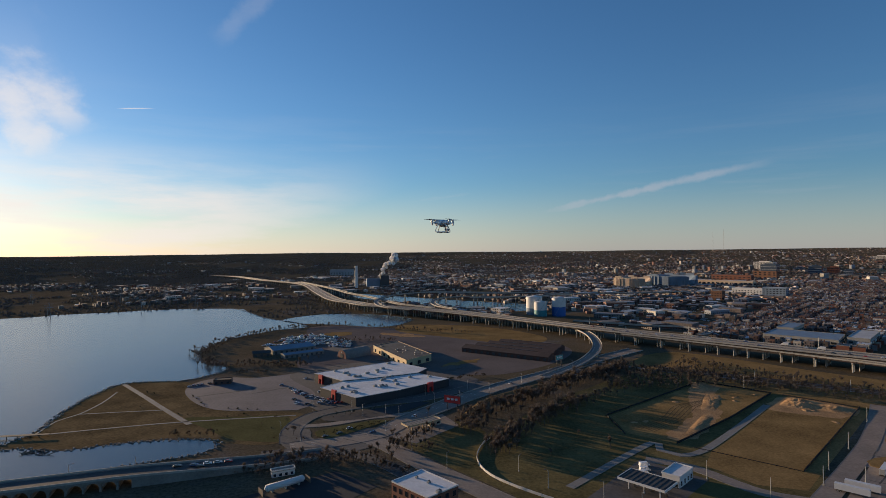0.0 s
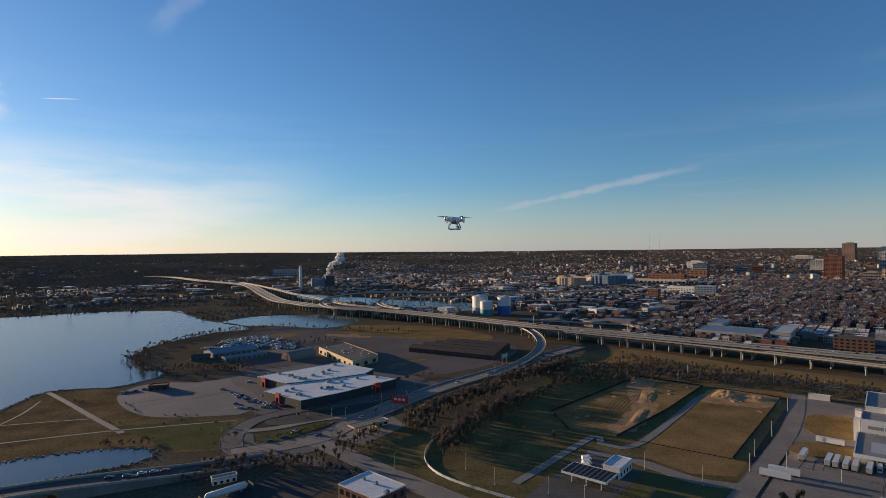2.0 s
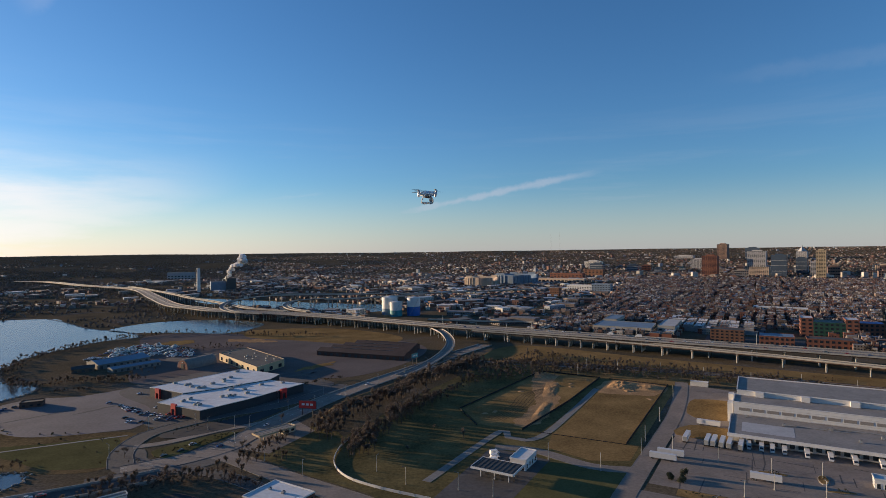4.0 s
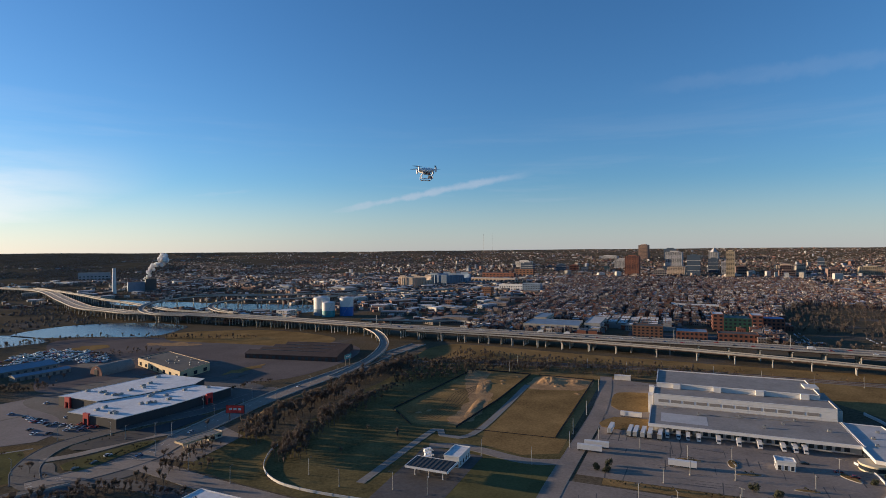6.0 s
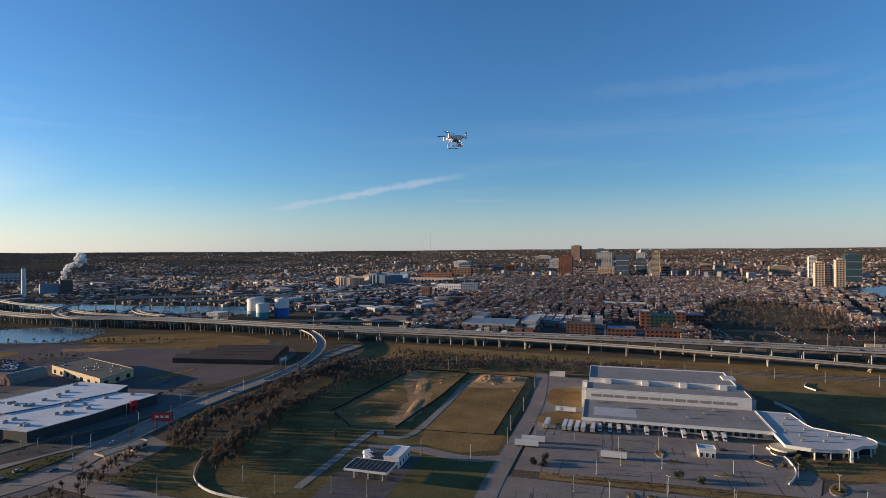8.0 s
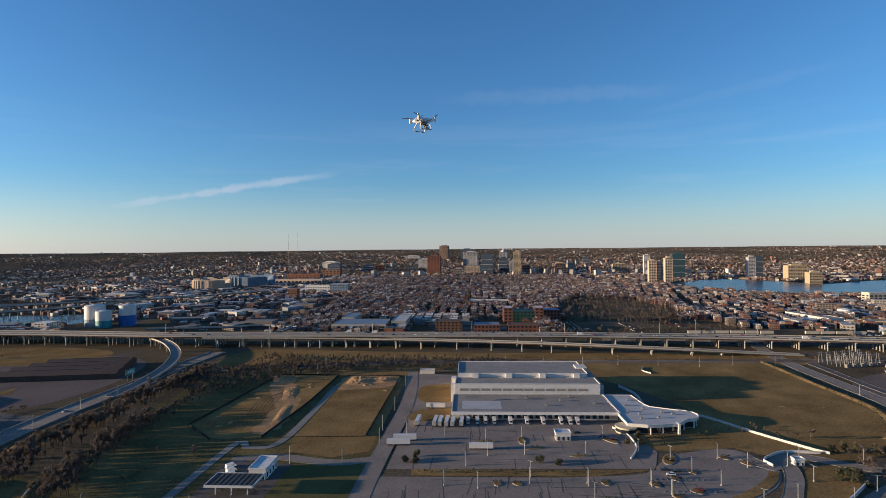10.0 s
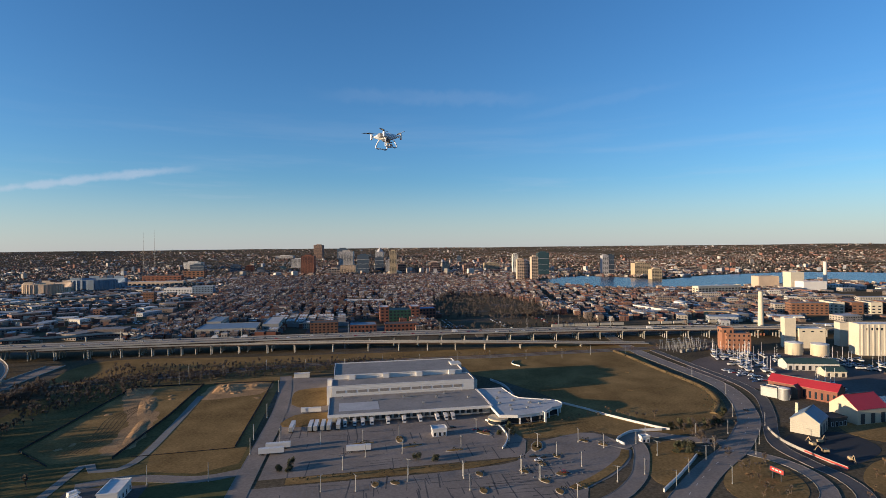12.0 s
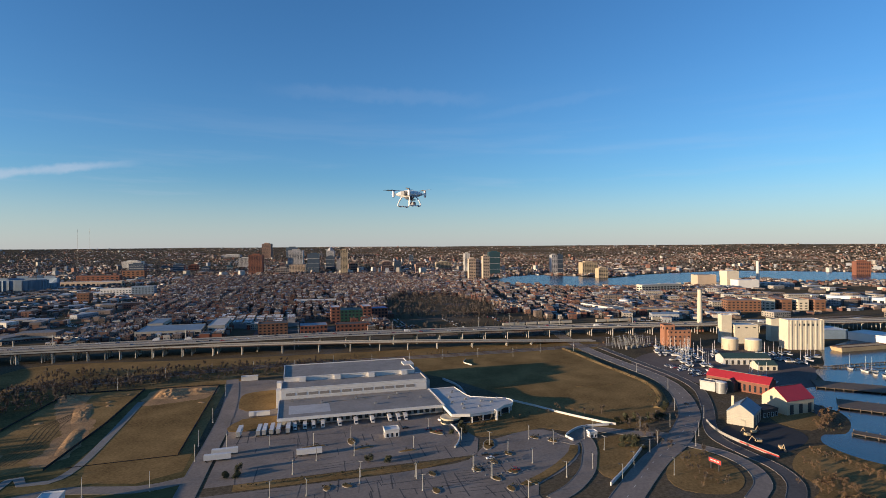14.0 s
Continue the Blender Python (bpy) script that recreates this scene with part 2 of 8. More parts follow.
WOOD = surface("grey_timber", (0.12, 0.09, 0.065), 0.9, 0.3, 0.3, 2.0)
FENCE_BLACK = surface("black_fabric", (0.012, 0.012, 0.013), 0.9, 0.2)
BARK = surface("bark", (0.11, 0.08, 0.06), 0.95, 0.3, 0.3, 2.0)
TWIGS = surface("bare_twigs", (0.150, 0.120, 0.096), 0.95, 0.4, 0.06, 0.8, per="island")
EVERGREEN = surface("evergreen_leaf", (0.058, 0.058, 0.028), 0.9, 0.35, 0.3, 1.5)
REEDS = surface("dry_reeds", (0.155, 0.098, 0.054), 0.95, 0.35, 0.2, 1.0)
STEAM = surface("steam", (0.93, 0.91, 0.88), 1.0, 0.04, spec=0.0)
CAR_PAINTS = [surface("car_paint_" + n, c, 0.35, 0.06, spec=0.6) for n, c in (("white", (0.7, 0.7, 0.69)), ("black", (0.015, 0.015, 0.017)), ("silver", (0.42, 0.43, 0.44)), ("blue", (0.03, 0.06, 0.16)), ("red", (0.3, 0.02, 0.02)))]
HOUSE_WALL = many("row_house_walls", [(0.15, 0.062, 0.042), (0.20, 0.17, 0.145), (0.10, 0.075, 0.06), (0.46, 0.41, 0.34), (0.16, 0.085, 0.06), (0.12, 0.11, 0.11), (0.27, 0.19, 0.135), (0.09, 0.05, 0.04), (0.13, 0.07, 0.05), (0.18, 0.14, 0.12)])
HOUSE_ROOF = many("row_house_roofs", [(0.08, 0.08, 0.085), (0.17, 0.17, 0.175), (0.04, 0.04, 0.042), (0.36, 0.36, 0.365), (0.11, 0.10, 0.095), (0.055, 0.05, 0.05), (0.62, 0.62, 0.63), (0.12, 0.08, 0.07), (0.05, 0.05, 0.055), (0.24, 0.24, 0.25)])
SHED_WALL = many("works_walls", [(0.30, 0.27, 0.23), (0.16, 0.13, 0.11), (0.45, 0.42, 0.37), (0.20, 0.10, 0.07), (0.25, 0.26, 0.28)])
SHED_ROOF = many("works_roofs", [(0.30, 0.31, 0.33), (0.14, 0.14, 0.15), (0.55, 0.56, 0.57), (0.09, 0.09, 0.09), (0.22, 0.27, 0.33)])
# Greyer than the near twigs: distance haze is put into this colour.
FAR_TREE_HAZED = many("hazed_far_trees", [(0.150, 0.134, 0.120), (0.128, 0.120, 0.112), (0.165, 0.144, 0.124), (0.140, 0.132, 0.118)], 0.95, 0.1)


def lets_light_through(m, colour, share):
    """Bare crowns pass part of the light that falls on their far side."""
    N, L = m.node_tree.nodes, m.node_tree.links
    back, blend = N.new("ShaderNodeBsdfTranslucent"), N.new("ShaderNodeMixShader")
    back.inputs[0].default_value, blend.inputs[0].default_value = (*colour, 1), share
    L.new(N["Principled BSDF"].outputs[0], blend.inputs[1])
    L.new(back.outputs[0], blend.inputs[2])
    L.new(blend.outputs[0], N["Material Output"].inputs[0])


lets_light_through(STEAM, (0.93, 0.91, 0.88), 0.5)
# Half passes through, which also lifts far crowns in place of haze.
lets_light_through(FAR_TREE_HAZED, (0.165, 0.152, 0.140), 0.5)
lets_light_through(TWIGS, (0.14, 0.112, 0.090), 0.3)

# ---- helpers for building ----
S2 = math.sqrt(0.5)


def uv(u, v, z=None):
    """The district's street grid lies at 45 degrees."""
    return ((u + v) * S2, (v - u) * S2) if z is None else ((u + v) * S2, (v - u) * S2, z)


def geo():
    return {"v": [], "f": [], "m": []}


def add(g, verts, faces, m=0):
    n = len(g["v"])
    g["v"] += [tuple(v) for v in verts]
    g["f"] += [tuple(n + i for i in f) for f in faces]
    g["m"] += [m] * len(faces) if isinstance(m, int) else list(m)
    return g


def prism(g, poly, z0, z1, side=0, top=None):
    """Upright prism on a polygon; z1 may be a list with the height of each corner."""
    a = sum(poly[i][0] * poly[(i + 1) % len(poly)][1] - poly[(i + 1) % len(poly)][0] * poly[i][1] for i in range(len(poly)))
    h = z1 if isinstance(z1, (list, tuple)) else [z1] * len(poly)
    if a < 0:
        poly, h = poly[::-1], list(h)[::-1]
    n = len(poly)
    vs = [(p[0], p[1], z0) for p in poly] + [(p[0], p[1], k) for p, k in zip(poly, h)]
    fs = [(i, (i + 1) % n, n + (i + 1) % n, n + i) for i in range(n)] + [tuple(range(n, 2 * n)), tuple(range(n - 1, -1, -1))]
    return add(g, vs, fs, [side] * n + [side if top is None else top, side])


def rect(cx, cy, lx, ly, deg=0.0):
    c, s = math.cos(radians(deg)), math.sin(radians(deg))
    return [(cx + x * c - y * s, cy + x * s + y * c) for x, y in ((-lx / 2, -ly / 2), (lx / 2, -ly / 2), (lx / 2, ly / 2), (-lx / 2, ly / 2))]


def block(g, cx, cy, z0, z1, lx, ly, deg=0.0, side=0, top=None):
    return prism(g, rect(cx, cy, lx, ly, deg), z0, z1, side, top)


def tube(g, cx, cy, z0, z1, r0, r1=None, n=12, m=0, top=None):
    r1 = r0 if r1 is None else r1
    vs = [(cx + r0 * math.cos(2 * math.pi * i / n), cy + r0 * math.sin(2 * math.pi * i / n), z0) for i in range(n)]
    vs += [(cx + r1 * math.cos(2 * math.pi * i / n), cy + r1 * math.sin(2 * math.pi * i / n), z1) for i in range(n)]
    fs = [(i, (i + 1) % n, n + (i + 1) % n, n + i) for i in range(n)] + [tuple(range(n, 2 * n)), tuple(range(n - 1, -1, -1))]
    return add(g, vs, fs, [m] * n + [m if top is None else top, m])


def beam(g, p, q, r0, r1=None, n=5, m=0):
    p, q = Vector(p), Vector(q)
    r1 = r0 if r1 is None else r1
    d = (q - p).normalized()
    a = d.orthogonal().normalized()
    b = d.cross(a)
    vs = [p + (a * math.cos(2 * math.pi * i / n) + b * math.sin(2 * math.pi * i / n)) * r0 for i in range(n)]
    vs += [q + (a * math.cos(2 * math.pi * i / n) + b * math.sin(2 * math.pi * i / n)) * r1 for i in range(n)]
    fs = [(i, (i + 1) % n, n + (i + 1) % n, n + i) for i in range(n)] + [tuple(range(n, 2 * n)), tuple(range(n - 1, -1, -1))]
    return add(g, vs, fs, m)


def gable(g, cx, cy, z0, eave, ridge, lx, ly, deg=0.0, wall=0, roof=1, over=0.4):
    """House body with a ridge along its local x, and a roof with overhang and thickness."""
    c, s = math.cos(radians(deg)), math.sin(radians(deg))

    def P(x, y, z):
        return (cx + x * c - y * s, cy + x * s + y * c, z)
    a, b = lx / 2, ly / 2
    add(g, [P(-a, -b, z0), P(a, -b, z0), P(a, b, z0), P(-a, b, z0), P(-a, -b, eave), P(a, -b, eave), P(a, b, eave), P(-a, b, eave), P(-a, 0, ridge), P(a, 0, ridge)],
        [(0, 1, 5, 4), (2, 3, 7, 6), (1, 2, 6, 9, 5), (3, 0, 4, 8, 7), (3, 2, 1, 0)], wall)
    k = (ridge - eave) / b
    for sg in (-1, 1):
        e, t = b + over, 0.25
        lo = eave - k * over
        q = [P(-a - over, sg * e, lo + 0.02), P(a + over, sg * e, lo + 0.02), P(a + over, 0, ridge + 0.02), P(-a - over, 0, ridge + 0.02)]
        q += [(x, y, z + t) for x, y, z in q]
        fs = [(0, 1, 2, 3), (7, 6, 5, 4), (0, 4, 5, 1), (1, 5, 6, 2), (2, 6, 7, 3), (3, 7, 4, 0)]
        add(g, q, fs if sg > 0 else [f[::-1] for f in fs], roof)
    return g


def spline(pts, step=8.0, closed=False):
    """Smooth line through the points (Catmull-Rom)."""
    P = [Vector(p) for p in pts]
    n, out = len(P), []
    for i in range(n if closed else n - 1):
        p1, p2 = P[i], P[(i + 1) % n]
        p0 = P[i - 1] if (closed or i) else p1 * 2 - p2
        p3 = P[(i + 2) % n] if (closed or i + 2 < n) else p2 * 2 - p1
        k = max(1, int((p2 - p1).length / step))
        for j in range(k):
            t = j / k
            out.append(0.5 * ((2 * p1) + (p2 - p0) * t + (2 * p0 - 5 * p1 + 4 * p2 - p3) * t * t + (3 * p1 - p0 - 3 * p2 + p3) * t ** 3))
    if not closed:
        out.append(P[-1])
    return out


def sweep(g, path, profile, m=0):
    """A closed profile of (sideways, up) carried along a path; sideways is to the right of the way."""
    n, k = len(path), len(profile)
    vs, fs = [], []
    for i, p in enumerate(path):
        d = path[min(i + 1, n - 1)] - path[max(i - 1, 0)]
        r = Vector((d.y, -d.x, 0)).normalized()
        z = p.z if len(p) > 2 else 0
        vs += [(p.x + r.x * a, p.y + r.y * a, z + b) for a, b in profile]
    for i in range(n - 1):
        for j in range(k):
            a, b = i * k + j, i * k + (j + 1) % k
            fs.append((a, b, b + k, a + k))
    fs += [tuple(range(k - 1, -1, -1)), tuple(range((n - 1) * k, n * k))]
    return add(g, vs, fs, m)


def bar(w, h, off=0.0, base=0.0):
    return [(off - w / 2, base), (off + w / 2, base), (off + w / 2, base + h), (off - w / 2, base + h)]


def mesh_of(g, name, mats):
    me = bpy.data.meshes.new(name)
    me.from_pydata(g["v"], [], g["f"])
    for m in mats:
        me.materials.append(m)
    if len(mats) > 1:
        me.polygons.foreach_set("material_index", g["m"])
    me.update()
    return me


def part(name, g, material, parent=None, label=""):
    """Links geometry as one mesh object, under a thing or a part if one is given."""
    mats = material if isinstance(material, (list, tuple)) else [material]
    ob = new(name, mesh_of(g, name, mats))
    if parent:
        ob.parent = parent
    return tagged(ob, label)


def thing(name, label, category, m=None, group=""):
    ob = new(name)
    ob.empty_display_size = 0.5
    if m is not None:
        ob.matrix_basis = m
    return tagged(ob, label, category, group)


def at(x, y, deg=0.0, z=0.0):
    return pose(x, y, z, 0, 0, deg)


def setting(name, g, material, label, category):
    return tagged(part(name, g, material), label, category, kind="structure")


def patch(name, poly, z, material, label, category, smooth=True, deep=0.06, ragged=0.0):
    """A sheet of ground cover with a rounded outline."""
    pts = spline([(x, y, 0) for x, y in poly], 6.0, True) if smooth else [Vector((x, y, 0)) for x, y in poly]
    if ragged:
        pts = [p + Vector((noise.noise((p.x / 7, p.y / 7, 1.5)), noise.noise((p.x / 7, p.y / 7, 8.5)), 0)) * ragged for p in spline(pts, 1.5, True)]
    return setting(name, prism(geo(), [(p.x, p.y) for p in pts], z - deep, z), material, label, category)


def hill(x, y):
    r = math.hypot(x, y)
    s = min(1.0, max(0.0, (r - 2850) / 2000))
    if s <= 0:
        return 0.0
    n = noise.noise((x / 900, y / 900, 3.1)) + 0.5 * noise.noise((x / 330, y / 330, 7.7))
    return (s ** 1.15) * (117 + 7 * n)

# ---- ground, water and ground cover ----
def build_ground():
    rings = [0, 150, 400, 800, 1400, 2200, 2850] + [2850 + 100 * i for i in range(1, 21)]
    seg, vs, fs = 240, [(0, 0, 0)], []
    for r in rings[1:]:
        for i in range(seg):
            a = 2 * math.pi * i / seg
            x, y = r * math.cos(a), r * math.sin(a)
            vs.append((x, y, hill(x, y)))
    for i in range(seg):
        fs.append((0, 1 + i, 1 + (i + 1) % seg))
    for k in range(len(rings) - 2):
        for i in range(seg):
            a, b = 1 + k * seg + i, 1 + k * seg + (i + 1) % seg
            fs.append((a, a + seg, b + seg, b))
    ob = setting("ground", add(geo(), vs, fs), LAND, "winter ground of dull grass, earth and bare woods reaching low hills", "ground")
    for p in ob.data.polygons:
        p.use_smooth = True


build_ground()
BAY = [(-281, 344), (-279, 358), (-280, 376), (-297, 439), (-302, 500), (-285, 514), (-248, 519), (-226, 555), (-232, 580), (-262, 600), (-290, 645), (-303, 696), (-301, 762),
       (-262, 850), (-222, 880), (-252, 938), (-331, 1015), (-400, 1120), (-454, 1190), (-604, 1190), (-689, 1141), (-780, 1101), (-850, 1044), (-1300, 900), (-1300, 150), (-420, 120), (-300, 240)]
POND = [(-290, 330), (-264, 339), (-237, 335), (-209, 346), (-179, 353), (-153, 352), (-143, 344), (-148, 328), (-187, 308), (-213, 299), (-245, 289), (-300, 290)]
patch("water_bay", BAY, 0.10, WATER, "calm grey-blue bay water with faint ripples", "water")
patch("water_pond", POND, 0.10, WATER, "still dark blue pond inside the shore", "water")
patch("water_basin", [(-290, 985), (-240, 1060), (-139, 1060), (-60, 985), (-62, 930), (-100, 878), (-170, 906), (-209, 920), (-255, 935)], 0.10, WATER, "shallow tidal basin beside the interchange", "water")
patch("water_channel", [(-250, 1585), (-3, 1373), (156, 1256), (230, 1180), (150, 1090), (80, 1130), (-17, 1217), (-120, 1330), (-230, 1450)], 0.10, WATER, "tidal channel under the raised ramps", "water")
patch("water_harbour", [(1803, 822), (2087, 806), (2064, 592), (2006, 459), (2300, 380), (2560, 230), (2790, 30), (2780, -455), (2261, -370), (2062, -129), (2250, 20), (1900, 120), (1685, 259), (1592, 288), (1542, 375), (1505, 464), (1610, 734)], 0.10, WATER, "broad blue harbour water with boats", "water")
patch("water_inlet", [(760, -68), (900, -160), (700, -260), (450, -150), (372, -76), (369, -58), (377, -43), (392, -32), (410, -34), (418, -46), (446, -52), (472, -48), (484, -36), (522, -26), (560, -48), (612, -46), (650, -56), (716, -60)], 0.10, WATER, "blue inlet between old timber piers", "water")
patch("water_far", [(-900, 2450), (-560, 2500), (-420, 2440), (-640, 2380), (-1000, 2380)], 0.10, WATER, "pale far river reach", "water")


def shore_stones(name, line, seed, label):
    """A bank of loose stones along the water's edge."""
    rnd, g = random.Random(seed), geo()
    for p in spline([(x, y, 0) for x, y in line], 2.2):
        for k in range(2):
            x, y, r = p.x + rnd.uniform(-2, 2), p.y + rnd.uniform(-2, 2), rnd.uniform(0.5, 1.1)
            n, h = 5, rnd.uniform(0.4, 0.9)
            ph = rnd.random() * 6
            vs = [(x + r * math.cos(ph + 6.283 * i / n), y + r * math.sin(ph + 6.283 * i / n), -0.1) for i in range(n)]
            vs += [(x + 0.6 * r * math.cos(ph + 0.4 + 6.283 * i / n), y + 0.6 * r * math.sin(ph + 0.4 + 6.283 * i / n), h) for i in range(n)]
            add(g, vs, [(i, (i + 1) % n, n + (i + 1) % n, n + i) for i in range(n)] + [tuple(range(n, 2 * n))])
    tagged(part(name, g, CONCRETE_DARK), label, "stones", kind="stuff")


shore_stones("shore_stones", BAY[:19], 3, "dark boulders along the bay shore")
shore_stones("bank_stones", POND[:9], 4, "dark stones along the pond bank")

# grass, yards and lots
patch("lawn_peninsula", [(-281, 346), (-279, 376), (-296, 439), (-300, 500), (-284, 512), (-240, 512), (-222, 470), (-180, 424), (-112, 412), (-106, 392), (-106, 345), (-140, 347), (-155, 356), (-180, 357), (-209, 350), (-237, 338)], 0.05, GRASS_SHORE, "dry brown grass on the shore point", "grass")
patch("grass_bank", [(-190, 400), (-150, 402), (-118, 404), (-108, 380), (-100, 350), (-135, 352), (-160, 372)], 0.08, GREEN, "short green grass beside the junction", "grass")
patch("yard_bay", [(-222, 468), (-232, 508), (-214, 530), (-180, 528), (-130, 545), (-104, 470), (-106, 428), (-112, 418), (-177, 421)], 0.10, LOT_MAUVE, "wide empty worn car park by the bay", "car park")
patch("yard_store", [(-150, 545), (-60, 605), (20, 530), (22, 490), (-70, 418), (-104, 424), (-112, 470)], 0.12, ASPHALT, "asphalt yard round the store", "car park")
patch("yard_gravel", [(-215, 870), (-180, 900), (-60, 850), (60, 800), (150, 690), (130, 600), (50, 530), (-20, 560), (-60, 612), (-140, 560), (-170, 640), (-190, 760)], 0.04, GRAVEL, "broad yard of gravel and worn earth", "yard")
patch("grass_north", [(-60, 900), (60, 870), (140, 760), (100, 700), (0, 770), (-70, 830)], 0.07, GRASS, "rough brown grass by the viaduct", "grass")
patch("field_west", [(20, 340), (60, 400), (120, 470), (200, 530), (330, 470), (345, 440), (281, 371), (213, 303), (152, 240), (60, 230), (30, 280)], 0.05, GREEN_DULL, "wide dull green-brown field", "grass")
# Dark turf laid where tree shade falls; the shade is in its colour.
patch("field_corner", [(-24, 338), (8, 388), (24, 372), (30, 352), (18, 326), (19, 300), (30, 280), (60, 248), (40, 262), (6, 300)], 0.045, GREEN_DULL, "rough grass between the roads, coloured dark for tree shade", "grass", smooth=False)
FIELD_R = [(450, 305), (540, 250), (600, 180), (545, 130), (500, 84), (450, 63), (416, 60), (372, 68), (340, 108), (350, 165), (390, 170), (420, 230)]
patch("field_east", FIELD_R, 0.05, GRASS, "large mown field of brown grass", "grass")
patch("rail_land", [uv(-260, 530), uv(-150, 530), uv(0, 530), uv(150, 540), uv(330, 560), uv(330, 625), uv(100, 620), uv(-100, 630), uv(-260, 640)], 0.06, GRASS, "brown grass beside the railway", "grass")
patch("truck_lot", [uv(-50, 292), uv(95, 296), uv(104, 320), uv(98, 352), uv(98, 378), uv(-47, 378)], 0.10, ASPHALT_OLD, "grey asphalt lorry yard with worn patches", "car park", smooth=False)
patch("side_apron", [uv(-54, 374), uv(-14, 374), uv(-14, 512), uv(-60, 520)], 0.09, ASPHALT_OLD, "grey asphalt beside the warehouse", "car park", smooth=False)
patch("lawn_side", [uv(-46, 430), uv(-47, 464), uv(-40, 474), uv(-22, 477), uv(-15, 472), uv(-14, 428), uv(-22, 421), uv(-40, 421)], 0.24, GRASS, "kerbed lawn of brown grass beside the warehouse", "grass", deep=0.24)
patch("lawn_dock", [uv(-47, 377), uv(-47, 392), uv(-41, 402), uv(-18, 404), uv(-15, 400), uv(-15, 377)], 0.24, GRASS, "kerbed lawn of brown grass by the docks", "grass", deep=0.24)
patch("front_lot", [uv(-60, 282), uv(40, 283), uv(79, 287), uv(88, 290), uv(94, 296), uv(101, 305), uv(107, 312), uv(114, 317), uv(129, 323), uv(142, 326), uv(150, 324), uv(155, 318), uv(158, 309), uv(159.5, 300), uv(158, 291), uv(152, 281), uv(146, 274), uv(138, 267), uv(129, 260), uv(120, 255), uv(112, 250), uv(107, 240), uv(105, 190), uv(-60, 190)], 0.10, ASPHALT_OLD, "cracked grey car park with planted islands", "car park", smooth=False)
patch("lot_crescent", [uv(157, 292), uv(152, 283), uv(138, 269), uv(121, 257), uv(106, 249), uv(103, 253), uv(119, 262), uv(134, 273), uv(147, 285), uv(153, 294)], 0.3, GRASS, "kerbed crescent of dry grass at the car park's edge", "grass", deep=0.3)
patch("hedge_strip", [uv(-36, 284), uv(60, 285), uv(95, 294), uv(60, 293), uv(-36, 292)], 0.14, GRASS, "narrow planted strip between two car parks", "grass", smooth=False)
patch("front_lawn", [uv(98, 345), uv(150, 360), uv(170, 345), uv(158, 330), uv(110, 322)], 0.08, GRASS, "shaded lawn before the office", "grass")
patch("station_lawn", [uv(-103, 238), uv(-62, 238), uv(-60, 292), uv(-103, 294)], 0.08, GREEN, "square lawn behind the fuel station", "grass")
patch("station_yard", [uv(-138, 225), uv(-104, 225), uv(-104, 298), uv(-142, 300)], 0.10, ASPHALT, "asphalt yard of the fuel station", "car park", smooth=False)
patch("tank_yard", [(-110, 262), (-60, 300), (-35, 280), (-70, 235), (-110, 230)], 0.08, ASPHALT_NEW, "dark yard behind the brick building", "yard", smooth=False)
patch("boat_yard", [(560, 110), (640, 100), (700, 30), (660, -40), (560, -40), (505, 0), (520, 60)], 0.06, GRAVEL, "gravel yard full of laid-up boats", "yard")
patch("works_yard", [(398, 20), (420, -5), (400, -25), (360, -8), (370, 18)], 0.08, ASPHALT_NEW, "dark fenced works yard", "yard")
patch("quay_yard", [(500, -8), (540, -20), (560, -50), (520, -46), (470, -38), (440, -30), (450, -5)], 0.08, ASPHALT, "dark quay between the boat sheds", "yard")
patch("mill_yard", [uv(-60, 745), uv(60, 745), uv(60, 830), uv(-60, 830)], 0.08, ASPHALT, "paved yards round the brick mills", "yard", smooth=False)


def mound(name, cx, cy, lx, ly, deg, h, seed, material, label):
    """A low heap of tipped earth with a ragged outline."""
    g, n, c, s = geo(), 30, math.cos(radians(deg)), math.sin(radians(deg))
    vs, fs = [], []
    for i in range(n + 1):
        for j in range(n + 1):
            x, y = (i / n - 0.5) * lx, (j / n - 0.5) * ly
            e = max(0.0, 1 - (2 * x / lx) ** 2) * max(0.0, 1 - (2 * y / ly) ** 2)
            z = h * (e ** 0.9) * (0.68 + 0.5 * noise.noise((x / 9 + seed, y / 9, 0.3)) + 0.2 * noise.noise((x / 2.5, y / 2.5 + seed, 1)) + 0.1 * noise.noise((x / 0.9, y / 0.9 + seed, 2)))
            vs.append((cx + x * c - y * s, cy + x * s + y * c, max(0.03, z) if e > 0 else 0.0))
    for i in range(n):
        for j in range(n):
            a = i * (n + 1) + j
            fs.append((a, a + n + 1, a + n + 2, a + 1))
    ob = part(name, add(g, vs, fs), material)
    return tagged(ob, label, "earth mound")


patch("plot_west", [uv(-195, 364), uv(-184, 510), uv(-130, 508), uv(-132, 420), uv(-139, 342), uv(-168, 337)], 0.07, GRASS, "rough brown grass of a building plot", "grass", smooth=False)
patch("plot_east", [uv(-118, 345), uv(-119, 506), uv(-71, 506), uv(-62, 500), uv(-64, 318), uv(-84, 308), uv(-112, 316)], 0.07, GRASS, "brown grass of a building plot", "grass", smooth=False)
patch("plot_edge", [uv(-200, 514), uv(-40, 512), uv(-40, 526), uv(-205, 532)], 0.075, GRASS, "strip of brown grass behind the plots", "grass", smooth=False)
